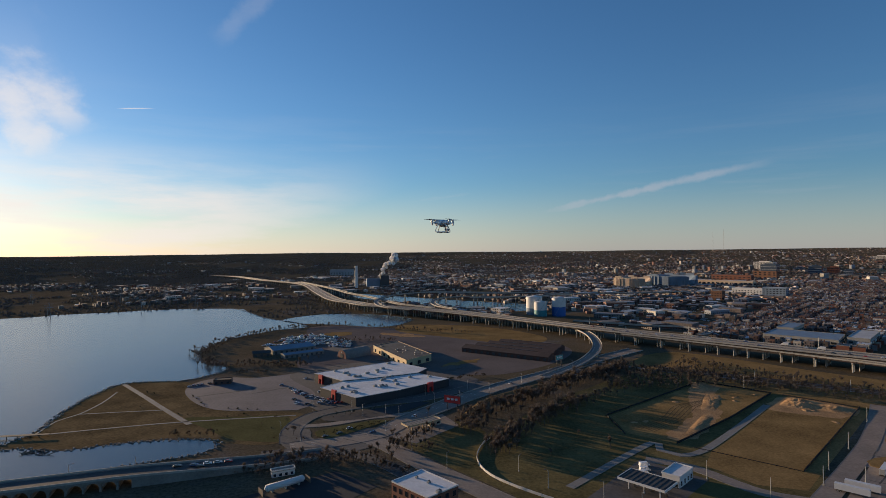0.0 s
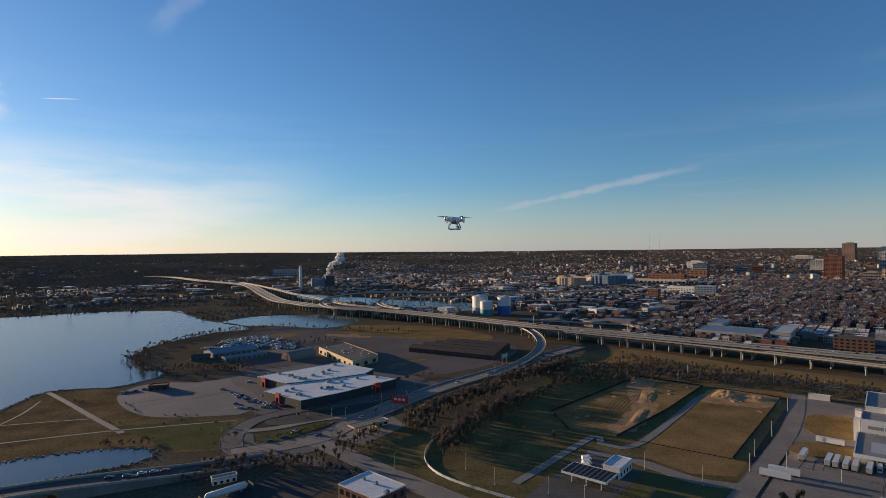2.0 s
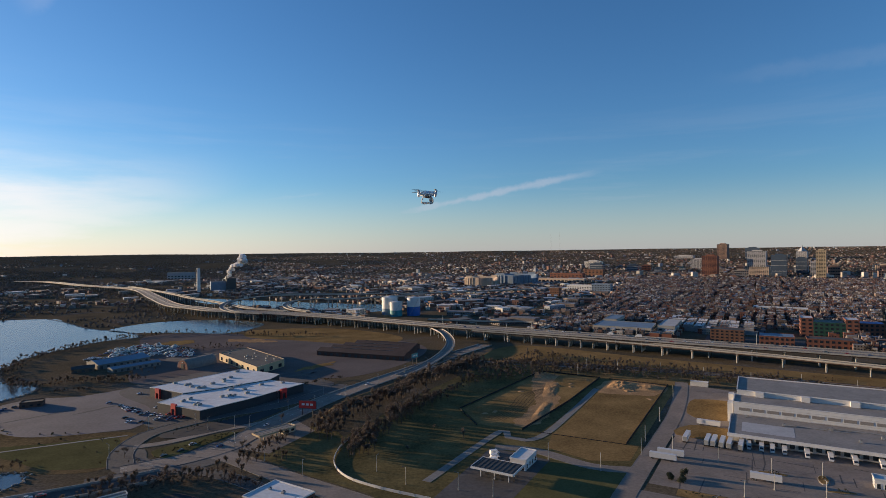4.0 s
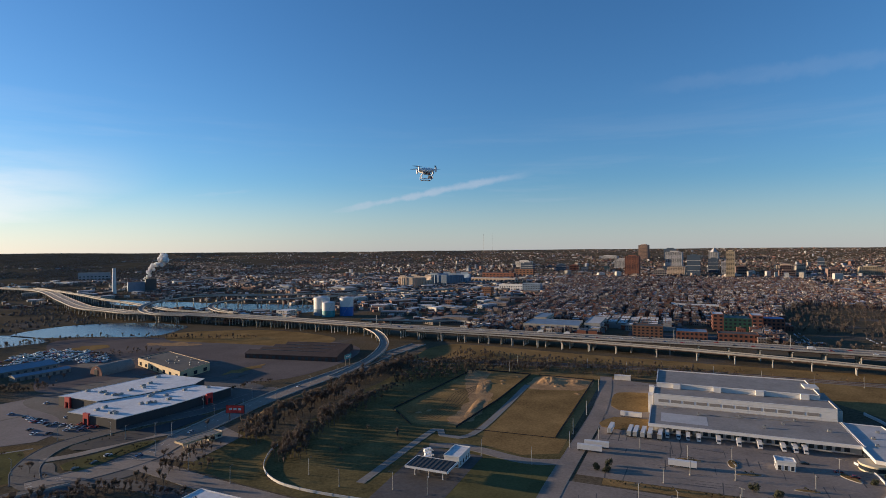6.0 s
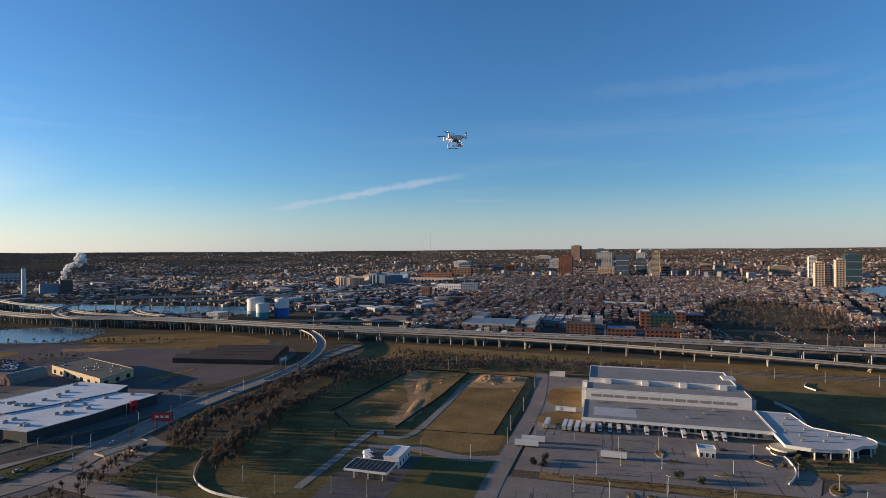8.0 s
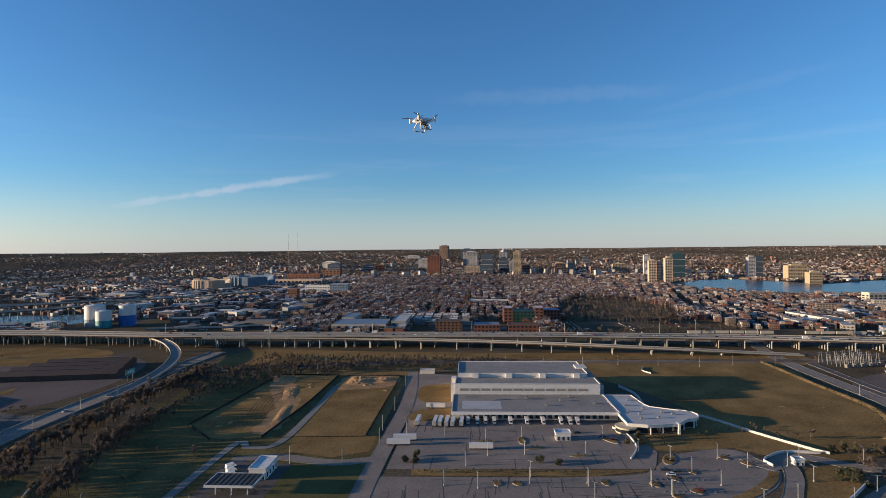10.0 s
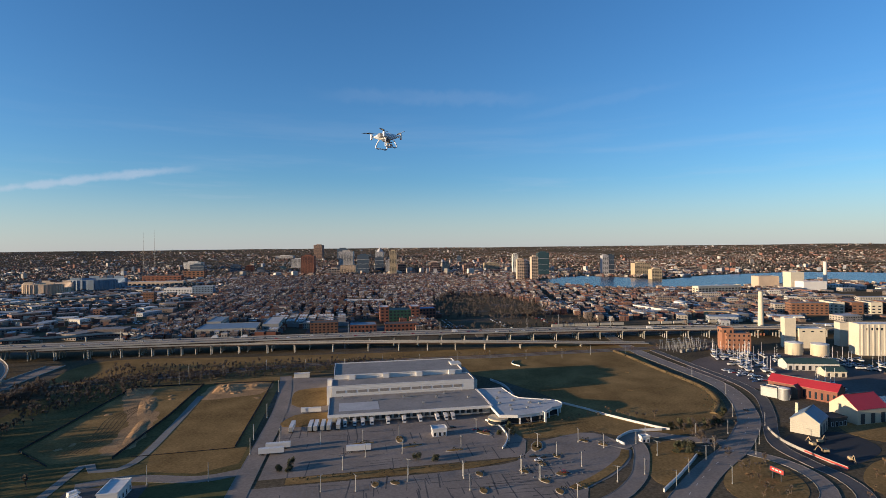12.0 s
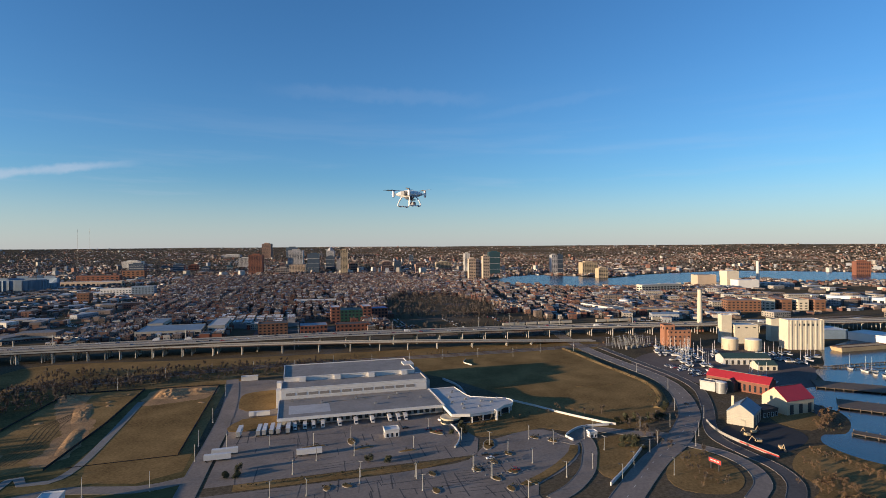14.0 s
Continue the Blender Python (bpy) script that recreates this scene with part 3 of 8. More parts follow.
# building plots with bare earth and black silt fences
patch("dirt_west", [uv(-184, 484), uv(-178, 506), uv(-166, 504), uv(-160, 470), uv(-146, 440), uv(-134, 405), uv(-133, 352), uv(-146, 345), uv(-150, 372), uv(-152, 402), uv(-164, 432), uv(-174, 456)], 0.09, DIRT, "strip of bare sandy earth", "earth", ragged=3.0)
patch("dirt_east", [uv(-117, 460), uv(-117, 506), uv(-72, 506), uv(-74, 470), uv(-95, 462)], 0.09, DIRT, "bare sandy earth at the plot's end", "earth", ragged=3.0)
mound("earth_mound", *uv(-103, 490), 30, 24, 45, 3.6, 1.0, DIRT, "tall heap of tipped sandy earth")
mound("earth_mound", *uv(-84, 492), 34, 22, -45, 2.2, 5.0, DIRT, "low heap of sandy earth by a fence")
mound("earth_mound", *uv(-180, 496), 14, 30, -20, 2.6, 9.0, DIRT, "long heap of tipped sandy earth")
mound("earth_mound", *uv(-155, 450), 12, 56, -30, 1.1, 12.0, DIRT, "low ridge of sandy earth")
mound("earth_mound", *uv(-141, 390), 8, 60, -38, 0.9, 15.0, DIRT, "low ridge of sandy earth beside the fence")


RUT = surface("churned_earth", (0.120, 0.082, 0.045), 0.95, 0.4, 0.2, 1.0, spec=0.0)
for k in range(6):
    line = [uv(-168 + k * 2.2, 352), uv(-166 + k * 2.4, 385 + k), uv(-171 + k * 2.6, 420 + 2 * k), uv(-163 + k * 1.5, 448 + 3 * k)]
    g = sweep(geo(), spline([(*p, 0) for p in line], 4.0), bar(0.45, 0.05, 0, 0.075))
    setting("wheel_rut", g, RUT, "dark wheel rut across the plot", "rut")
for k in range(16):
    rr = random.Random(k)
    x, y = uv(rr.uniform(-188, -134), rr.uniform(345, 505)) if k < 9 else uv(rr.uniform(-116, -74), rr.uniform(455, 505))
    mound("spoil_heap", x, y, rr.uniform(3, 8), rr.uniform(3, 7), rr.uniform(0, 90), rr.uniform(0.5, 1.1), k * 3.3, DIRT, "small heap of spoil on bare earth")


def silt_fence(line, height, label):
    th = thing("silt_fence", label, "fence")
    g = geo()
    path = [Vector((*uv(*p), 0)) for p in line]
    sweep(g, path, bar(0.12, height))
    part("fabric", g, FENCE_BLACK, th)
    for a, b in zip(path, path[1:]):
        k = max(1, int((b - a).length / 26))
        for i in range(k):
            p = a.lerp(b, (i + 0.5) / k)
            part("post", block(geo(), p.x, p.y, 0, height + 0.3, 0.25, 0.25), WOOD, th)


silt_fence([(-137, 339), (-130, 420), (-128, 510)], 1.5, "black fabric fence beside the access path")
silt_fence([(-186, 513), (-128, 511)], 1.0, "black fabric fence at the plot's end")
silt_fence([(-168, 334), (-197, 363), (-186, 513)], 1.1, "black fabric fence round the bare plot")
silt_fence([(-71, 343), (-69, 508)], 1.5, "long black fabric fence beside the drive")
silt_fence([(-120, 510), (-69, 508)], 1.0, "black fabric fence behind earth heaps")
silt_fence([(-127, 340), (-71, 343)], 0.5, "low black fabric fence across the grass")

# worn and stained parts of the yards, and verges
for k, (x, y, l, w, d, mt, lb) in enumerate(((-20, 640, 50, 26, -40, ASPHALT, "dark oily stain on gravel"), (-120, 690, 60, 34, 30, ASPHALT, "old asphalt pad in the yard"),
                                    (20, 590, 60, 12, 40, GRASS, "weedy strip in the yard"), (-60, 790, 80, 24, -30, DIRT, "bare sandy patch near the basin"), (100, 640, 50, 30, -50, ASPHALT_OLD, "pale worn pad in the yard"),
                                    (-160, 800, 60, 40, 40, GRASS, "weedy patch by the water"), (-150, 480, 40, 3, 38, ASPHALT, "dark tyre marks on the car park"), (-190, 470, 50, 2, 30, ASPHALT, "dark seam across the car park"),
                                    (10, 560, 46, 8, 41, ASPHALT, "dark lane behind the store"), (440, 200, 60, 20, -40, GRASS, "paler patch in the field"), (500, 170, 50, 16, -30, GRASS, "paler patch of turf in the field"),
                                    (470, 120, 44, 10, -45, GRASS, "paler strip in the field"))):
    n = 18
    poly = [(x + (l / 2 * math.cos(6.283 * i / n)) * math.cos(radians(d)) - (w / 2 * math.sin(6.283 * i / n)) * math.sin(radians(d)),
                           y + (l / 2 * math.cos(6.283 * i / n)) * math.sin(radians(d)) + (w / 2 * math.sin(6.283 * i / n)) * math.cos(radians(d))) for i in range(n)]
    patch("worn_patch", poly, 0.125 + 0.004 * k, mt, lb, "ground patch", deep=0.15, ragged=6.0 if w > 5 else 1.0)
patch("verge_island", [(346, 34), (340, 22), (326, 12), (308, 8), (290, 14), (284, 34), (300, 44), (330, 42)], 0.12, GRASS, "brown grass island beside the turning road", "grass")
patch("verge_slope", [(280, 66), (310, 64), (340, 64), (350, 74), (336, 86), (312, 84), (290, 78)], 0.11, GRASS, "brown grass slope above the road", "grass")
patch("verge_south", [(340, -14), (318, -24), (290, -20), (270, -60), (330, -80), (380, -60), (390, -36), (372, -20)], 0.07, GRASS, "rough brown grass above the inlet", "grass")
patch("verge_green", [(440, -6), (462, -30), (440, -36), (415, -28), (420, -12)], 0.09, GRASS, "brown grass plot beside the houses", "grass")


def bank(line, w, h, label):
    """A low earth bank with sloped sides."""
    pts = spline([(*p, 0) for p in line], 5.0)
    setting("earth_bank", sweep(geo(), pts, [(-w / 2, 0.02), (w / 2, 0.02), (w * 0.12, h), (-w * 0.12, h)]), GRASS_SHORE, label, "bank")


bank([(612, 196), (592, 176), (548, 136), (498, 88), (462, 70), (440, 66), (420, 66)], 6, 1.3, "low russet bank round the field")
bank([uv(-260, 537), uv(-150, 534), uv(-40, 536), uv(90, 545)], 7, 1.6, "low grassy bank beside the railway")
bank([(14, 396), (36, 442), (74, 478), (110, 514)], 7, 1.2, "low scrubby bank beside the road")

# ---- roads ----
def road(name, line, width, material, label, z=0.16, kerb=0.0, flat=True):
    pts = spline([(*p, 0) if len(p) == 2 else p for p in line], 6.0)
    g = sweep(geo(), pts, [(-width / 2, z - 0.3), (width / 2, z - 0.3), (width / 2, z), (-width / 2, z)])
    ob = setting(name, g, material, label, "road")
    if kerb:
        for s in (-1, 1):
            part("kerb", sweep(geo(), pts, bar(0.25, kerb, s * (width / 2 + 0.12), 0.0)), CONCRETE_DARK, ob)
    return ob


def dashes(line, off, z, parent, on=3.0, gap=9.0, width=0.25):
    pts = spline([(*p, 0) if len(p) == 2 else p for p in line], on)
    k = int((on + gap) / on)
    g = geo()
    for i in range(0, len(pts) - 1, k):
        sweep(g, [pts[i], pts[i + 1]], bar(width, 0.012, off, z))
    part("lane_marks", g, PAINT_OLD, parent, "worn white lane marks")


HANOVER = [(230, 655), (170, 602), (132, 562), (92, 524), (52, 486), (19, 450), (-8, 415), (-28, 388), (-44, 362), (-66, 348), (-96, 338)]
r = road("road_main", HANOVER, 17, ASPHALT_OLD, "dark main road with worn lane marks", kerb=0.3)
dashes(HANOVER, 0.0, 0.165, r)
for off in (-9.4, 9.4):
    rail_line = spline([(*p, 0) for p in HANOVER[:8]], 6.0)
    part("road_barrier", sweep(geo(), rail_line, bar(0.4, 0.9, off, 0.0)), CONCRETE, r, "low concrete road barrier")
dashes(HANOVER, 4.0, 0.165, r)
r = road("road_south", [(-62, 358), (-40, 343), (-12, 308), (22, 269), (60, 225)], 13, ASPHALT_OLD, "grey road leading from the junction", kerb=0.3, z=0.18)
road("road_slip", [(-110, 326), (-80, 333), (-58, 328), (-39, 314), (-22, 295), (0, 266), (30, 232)], 9, ASPHALT, "narrow slip road past the brick building", kerb=0.3, z=0.20)
r = road("road_store", [(-98, 345), (-104, 370), (-100, 398), (-84, 416), (-53, 434), (-19, 446), (10, 470), (40, 500)], 13, ASPHALT, "store access road with pale kerbs", kerb=0.3, z=0.17)
road("road_crossover", [(-100, 378), (-80, 382), (-55, 396), (-30, 404), (-6, 416)], 7, ASPHALT_OLD, "link road between two grass islands", z=0.22)
patch("junction", [(-108, 372), (-104, 345), (-84, 326), (-56, 330), (-36, 346), (-40, 366), (-62, 374), (-84, 352), (-92, 372)], 0.14, ASPHALT, "broad asphalt road junction", "road")
patch("station_forecourt", [(-38, 357), (-2, 404), (10, 377), (-18, 342)], 0.12, ASPHALT_OLD, "worn forecourt of the old fuel station", "car park", smooth=False)
patch("island_long", [(-90, 396), (-81, 406), (-42, 424), (-19, 438), (-12, 434), (-39, 404), (-77, 388)], 0.24, ASPHALT_NEW, "long dark planted island", "island")
patch("island_green", [(-87, 365), (-78, 374), (-50, 390), (-40, 390), (-59, 367), (-77, 352)], 0.34, GREEN, "green grass island with pale kerb", "island", deep=0.3)
road("road_drive", [uv(-57, 200), uv(-58, 257), uv(-57, 298), uv(-54, 373), uv(-53, 420), uv(-55, 470), uv(-58, 505), uv(-60, 526)], 10, ASPHALT_OLD, "grey service drive beside the plots", kerb=0.2)
road("road_cross", [uv(-140, 302), uv(-117, 308), uv(-81, 300), uv(-58, 306)], 8, ASPHALT_OLD, "grey link road by the fuel station", z=0.18, kerb=0.2)
road("road_path", [uv(-151, 240), uv(-149, 330), uv(-140, 322), uv(-128, 322), uv(-121, 340), uv(-120, 400), uv(-121, 470)], 5, CONCRETE_DARK, "pale concrete construction path", z=0.19)
road("road_loop", [uv(-47, 500), uv(-20, 508), uv(-16, 500)], 6, ASPHALT_OLD, "short drive behind the warehouse", z=0.19)
road("road_dock", [uv(-52, 400), uv(-30, 406), uv(-14, 408)], 9, ASPHALT_OLD, "short drive to a side dock", z=0.20)
EAST = [(760, 260), (690, 220), (616, 168), (560, 118), (515, 78), (475, 58), (430, 46), (400, 43), (354, 45), (314, 52), (268, 56), (200, 60)]
r = road("road_east", EAST, 14, ASPHALT_OLD, "curving grey road with a verge between fields", kerb=0.3)
dashes(EAST, 0.0, 0.165, r)
road("road_boatyard", [(640, 160), (575, 105), (530, 66), (490, 44), (440, 34), (400, 30), (372, 24), (352, 8), (338, -6), (318, -14), (290, -12)], 8, ASPHALT, "narrow dark road past the boat yard", kerb=0.3, z=0.18)
road("road_roundabout", [(352, 40), (346, 20), (332, 6), (312, 0), (288, 4)], 8, ASPHALT_OLD, "curving turning road", kerb=0.3, z=0.2)
road("road_entrance", [uv(150, 312), (322, 100), (342, 101), (352, 92), (355, 74), (362, 50)], 9, ASPHALT_OLD, "entrance drive of the office", kerb=0.3, z=0.2)
road("road_lot_drive", [(338, 99), (328, 93), (316, 88), (302, 84.5), (284, 81), (262, 81.5), (244, 86)], 8, ASPHALT_OLD, "curving drive beside the car park", kerb=0.3, z=0.21)
road("road_rail_side", [(150, 600), (228, 528), (299, 484), (365, 440), (440, 372), (520, 290), (600, 210)], 6, ASPHALT_OLD, "service road beside the railway", z=0.17)
for line, w in (([(-275, 364), (-240, 376), (-195, 389), (-140, 399), (-110, 404)], 2.2), ([(-297, 506), (-258, 466), (-220, 426), (-180, 385)], 4.5),
                ([(-276, 412), (-246, 417), (-216, 421)], 1.6), ([(-275, 366), (-281, 396), (-276, 412), (-278, 443), (-286, 477)], 1.6)):
    road("footpath", line, w * 0.9, CONCRETE_DARK, "pale path across the shore grass", z=0.15)


def rails(line, off):
    pts = spline([(*p, 0) for p in line], 12.0)
    tr = setting("railway_track", sweep(geo(), pts, bar(3.4, 0.5, off)), CONCRETE_DARK, "railway track on grey ballast", "railway")
    for s in (-0.72, 0.72):
        part("rail", sweep(geo(), pts, bar(0.16, 0.2, off + s, 0.5)), RUST, tr)


RAIL = [(215, 560), (300, 500), (380, 440), (450, 372), (530, 290), (620, 205), (720, 110)]
for o in (0, 6, 12):
    rails(RAIL, o)
for o in (0, 6, 14, 20, 30, 36):
    rails([uv(170, 735), uv(260, 725), uv(400, 705), uv(640, 700), uv(900, 690)], o)

# ---- raised roads ----
def viaduct(label, line, width, spacing, pier="wall", thick=1.7, top=ASPHALT_OLD):
    th = thing("viaduct", label, "viaduct")
    pts = spline(line, 14.0)
    h = width / 2
    part("deck", sweep(geo(), pts, bar(width, 0.55, 0, -0.55)), CONCRETE, th)
    n = 3 if width < 20 else 7
    for k in range(n):
        part("girder", sweep(geo(), pts, bar(0.6, thick - 0.55, (k / (n - 1) - 0.5) * (width - 3.0), -thick)), RUST, th, "dark steel girder under the deck")
    for k in ((-0.25, 0.25) if width < 20 else (-0.37, -0.25, -0.13, 0.13, 0.25, 0.37)):
        part("lane_line", sweep(geo(), pts, bar(0.22, 0.012, k * width, 0.066)), PAINT_OLD, th)
    part("carriageway", sweep(geo(), pts, bar(width - 0.8, 0.06, 0, 0.004)), top, th, "grey worn carriageway")
    for s in (-1, 1):
        part("parapet", sweep(geo(), pts, bar(0.4, 1.0, s * (h - 0.2), 0.004)), CONCRETE, th)
    if width > 20:
        part("median_barrier", sweep(geo(), pts, bar(0.5, 0.9, 0, 0.064)), CONCRETE, th)
    run, last = spacing / 2, pts[0]
    for i in range(1, len(pts)):
        run += (pts[i] - last).length
        last = pts[i]
        if run < spacing or pts[i].z < 4:
            continue
        run = 0
        d = pts[i] - pts[i - 1]
        deg = math.degrees(math.atan2(d.y, d.x)) + 90
        g = geo()
        x, y, z = pts[i]
        c, q = math.cos(radians(deg)), math.sin(radians(deg))
        w2, w1, low = width * 0.45, width * 0.36, z - thick
        add(g, [(x + e * c - f * q, y + e * q + f * c, low + k) for f in (-0.8, 0.8) for e, k in ((-w1, -1.9), (w1, -1.9), (w2, -0.8), (w2, 0), (-w2, 0), (-w2, -0.8))],
            [(0, 1, 2, 3, 4, 5), (11, 10, 9, 8, 7, 6)] + [(i, 6 + i, 6 + (i + 1) % 6, (i + 1) % 6) for i in range(6)])
        n = 2 if width < 20 else 4
        for k in range(n):
            o = (k - (n - 1) / 2) * width * (0.5 if n == 2 else 0.23)
            tube(g, x + o * math.cos(radians(deg)), y + o * math.sin(radians(deg)), 0, z - thick - 1.5, 0.7, n=8)
        part("pier", g, CONCRETE, th)
    return th


MAIN = [(-1180, 2790, 10), (-980, 2590, 12), (-735, 2205, 14), (-601, 2037, 14), (-468, 1850, 14), (-335, 1480, 14), (-250, 1250, 14), (-190, 1160, 14), (-139, 1092, 14), (-15, 989, 14), (96, 874, 14), (200, 750, 14), (290, 660, 14),
        (380, 568, 14), (440, 506, 14), (520, 424, 14), (600, 340, 13), (680, 254, 12), (740, 172, 12), (800, 86, 12), (900, -60, 12), (1000, -200, 12)]
viaduct("long raised concrete motorway on many piers", MAIN, 30, 27)
viaduct("lower raised slip road beside the motorway", [(230, 700, 12.5), (300, 632, 12), (355, 574, 11.5), (414, 502, 11), (466, 436, 10.5), (506, 380, 10), (545, 326, 9), (600, 262, 6), (650, 210, 2.5), (680, 178, 0.8)], 10, 30)
viaduct("curved raised slip road sweeping down to ground", [(20, 990, 13), (101, 905, 12), (151, 842, 11.5), (180, 786, 11), (191, 730, 10), (186, 668, 9), (174, 622, 7.5), (153, 582, 5), (126, 548, 2.5), (95, 517, 0.6)], 11, 26)
viaduct("high looping slip road over the channel", [(240, 1300, 20), (104, 1302, 20), (8, 1335, 20), (-60, 1335, 20), (-106, 1305, 19), (-132, 1245, 18), (-142, 1181, 17), (-136, 1112, 16), (-112, 1050, 15), (-60, 1000, 14.5)], 10, 36)
viaduct("inner looping slip road on tall piers", [(240, 1250, 16), (99, 1241, 16), (38, 1255, 16), (-6, 1222, 16), (-22, 1137, 15.5), (-10, 1060, 15), (20, 1005, 14.5)], 10, 36)
viaduct("distant raised road across the channel", [(-60, 1420, 18), (24, 1413, 16), (211, 1344, 16), (329, 1332, 15), (480, 1360, 13), (640, 1420, 10)], 14, 40)
viaduct("raised road branching to the stadium", [(60, 1228, 16), (132, 1231, 16), (230, 1270, 16), (302, 1305, 15)], 10, 40)
viaduct("raised outer slip road joining the motorway", [(-530, 2010, 15), (-440, 1830, 16), (-310, 1552, 17), (-245, 1403, 17), (-190, 1310, 16), (-140, 1210, 15.5), (-90, 1110, 15), (-20, 1030, 14.4)], 10, 40)
viaduct("small looping exit ramp beyond the motorway", [(200, 840, 12), (289, 786, 11), (336, 775, 10), (352, 748, 9), (348, 718, 10), (325, 690, 12)], 8, 30)

# ---- the quadcopter ----
DRONE_WHITE = surface("white_plastic_shell", (0.78, 0.78, 0.77), 0.3, 0.04, 3.0, 30.0, spec=0.5)
DRONE_GREY = surface("grey_plastic", (0.16, 0.16, 0.17), 0.45, 0.1, 3.0, 30.0)
DRONE_BLACK = surface("black_plastic", (0.02, 0.02, 0.022), 0.3, 0.1, 3.0, 30.0)
DRONE_SILVER = surface("brushed_metal_strip", (0.6, 0.6, 0.6), 0.3, 0.08, 3.0, 30.0, metal=0.9)
PROP_WHITE = surface("translucent_white_blade", (0.22, 0.22, 0.23), 0.4, 0.05, 3.0, 30.0)
LENS_GLASS = surface("camera_lens_glass", (0.01, 0.01, 0.014), 0.05, 0.1, 3.0, 30.0, spec=0.8)


def smooth(ob):
    for p in ob.data.polygons:
        p.use_smooth = True
    return ob


def drone(m):
    th = thing("quadcopter_drone", "white plastic quadcopter with landing legs and hanging camera, hovering", "drone", m)
    # shell: four lobes that run out to the motors
    n, k = 96, 18
    vs, fs = [], []
    for i in range(k + 1):
        t = i / k
        for j in range(n):
            a = 2 * math.pi * j / n
            lobe = max(0.0, math.cos(4 * (a - math.pi / 4))) ** 4 * 0.098 + 0.062 + 0.010 * math.cos(2 * a)
            ph = math.pi * (t - 0.5)
            rho = math.cos(ph) ** 0.75 if abs(math.cos(ph)) > 1e-6 else 0.0
            high = 0.050 if ph > 0 else 0.036
            # thinner towards the arm tips
            z = math.sin(ph) * high * (1 - 0.55 * rho * rho)
            vs.append((lobe * rho * math.cos(a), lobe * rho * math.sin(a), z))
    for i in range(k):
        for j in range(n):
            fs.append((i * n + j, i * n + (j + 1) % n, (i + 1) * n + (j + 1) % n, (i + 1) * n + j))
    smooth(part("shell", add(geo(), vs, fs), DRONE_WHITE, th))
    part("battery", block(geo(), -0.06, 0, -0.01, 0.032, 0.09, 0.055), DRONE_GREY, th, "grey battery block at the rear")
    part("belly_plate", tube(geo(), 0.0, 0, -0.052, -0.03, 0.04, 0.06, 20), DRONE_GREY, th, "dark grey underside plate")
    for s in (-1, 1):
        part("front_sensor", block(geo(), 0.085, s * 0.03, -0.012, 0.006, 0.012, 0.02), LENS_GLASS, th, "small black front sensor")
    for sx in (-1, 1):
        for sy in (-1, 1):
            x, y = 0.124 * sx, 0.124 * sy
            mo = part("motor", tube(tube(geo(), x, y, -0.026, 0.018, 0.013, 0.017, 16), x, y, 0.018, 0.034, 0.0155, 0.014, 16), DRONE_WHITE, th)
            part("motor_bell", tube(geo(), x, y, 0.034, 0.042, 0.014, 0.011, 16), DRONE_SILVER, mo)
            part("status_light", tube(geo(), x, y, -0.032, -0.026, 0.008, 0.011, 12), RED if sx > 0 else DRONE_SILVER, mo, "small lamp under the motor")
            part("arm_strip", block(geo(), x * 0.72, y * 0.72, 0.016, 0.0215, 0.03, 0.006, 45 * sx * sy), DRONE_SILVER, th, "silver strip on the arm")
            pr = part("propeller", tube(geo(), x, y, 0.042, 0.05, 0.008, 0.006, 12), DRONE_GREY, th)
            turn = radians({(1, 1): 12, (1, -1): 75, (-1, 1): 150, (-1, -1): 28}[(sx, sy)])
            for h in (0, math.pi):
                g, q = geo(), []
                for i in range(9):
                    t = i / 8
                    r = 0.008 + 0.112 * t
                    w = 0.011 * math.sin(math.pi * min(1, 0.25 + 0.7 * t)) + 0.002
                    tw = 0.006 * (1 - t)
                    for side, dz in ((-1, -tw), (1, tw)):
                        a = turn + h
                        cx, cy = r * math.cos(a) - side * w * math.sin(a), r * math.sin(a) + side * w * math.cos(a)
                        q += [(x + cx, y + cy, 0.046 + dz), (x + cx, y + cy, 0.0475 + dz)]
                f = []
                for i in range(8):
                    o = 4 * i
                    f += [(o, o + 2, o + 6, o + 4), (o + 1, o + 5, o + 7, o + 3), (o, o + 4, o + 5, o + 1), (o + 2, o + 3, o + 7, o + 6)]
                part("blade", add(g, q, f), PROP_WHITE, pr)
    for s in (-1, 1):
        g = geo()
        leg = [Vector((-0.05, 0.055 * s, -0.02)), Vector((-0.068, 0.078 * s, -0.06)), Vector((-0.082, 0.09 * s, -0.095)), Vector((-0.084, 0.094 * s, -0.122)), Vector((-0.07, 0.095 * s, -0.128)),
               Vector((0.07, 0.095 * s, -0.128)), Vector((0.084, 0.094 * s, -0.122)), Vector((0.082, 0.09 * s, -0.095)), Vector((0.068, 0.078 * s, -0.06)), Vector((0.05, 0.055 * s, -0.02))]
        for a, b in zip(leg, leg[1:]):
            beam(g, a, b, 0.0068, n=8)
        lg = smooth(part("landing_leg", g, DRONE_WHITE, th))
        for x in (-0.05, 0.05):
            part("foot_pad", block(geo(), x, 0.095 * s, -0.139, -0.131, 0.03, 0.012), DRONE_GREY, lg, "soft grey foot pad")
    gm = part("gimbal", block(geo(), 0.045, 0, -0.062, -0.05, 0.06, 0.05), DRONE_GREY, th, "grey stabiliser under the nose")
    g = geo()
    beam(g, (0.045, 0, -0.062), (0.03, 0.0, -0.085), 0.006, n=8)
    beam(g, (0.03, 0, -0.085), (0.03, 0.03, -0.095), 0.006, n=8)
    beam(g, (0.03, 0.03, -0.095), (0.055, 0.03, -0.1), 0.0065, n=8)
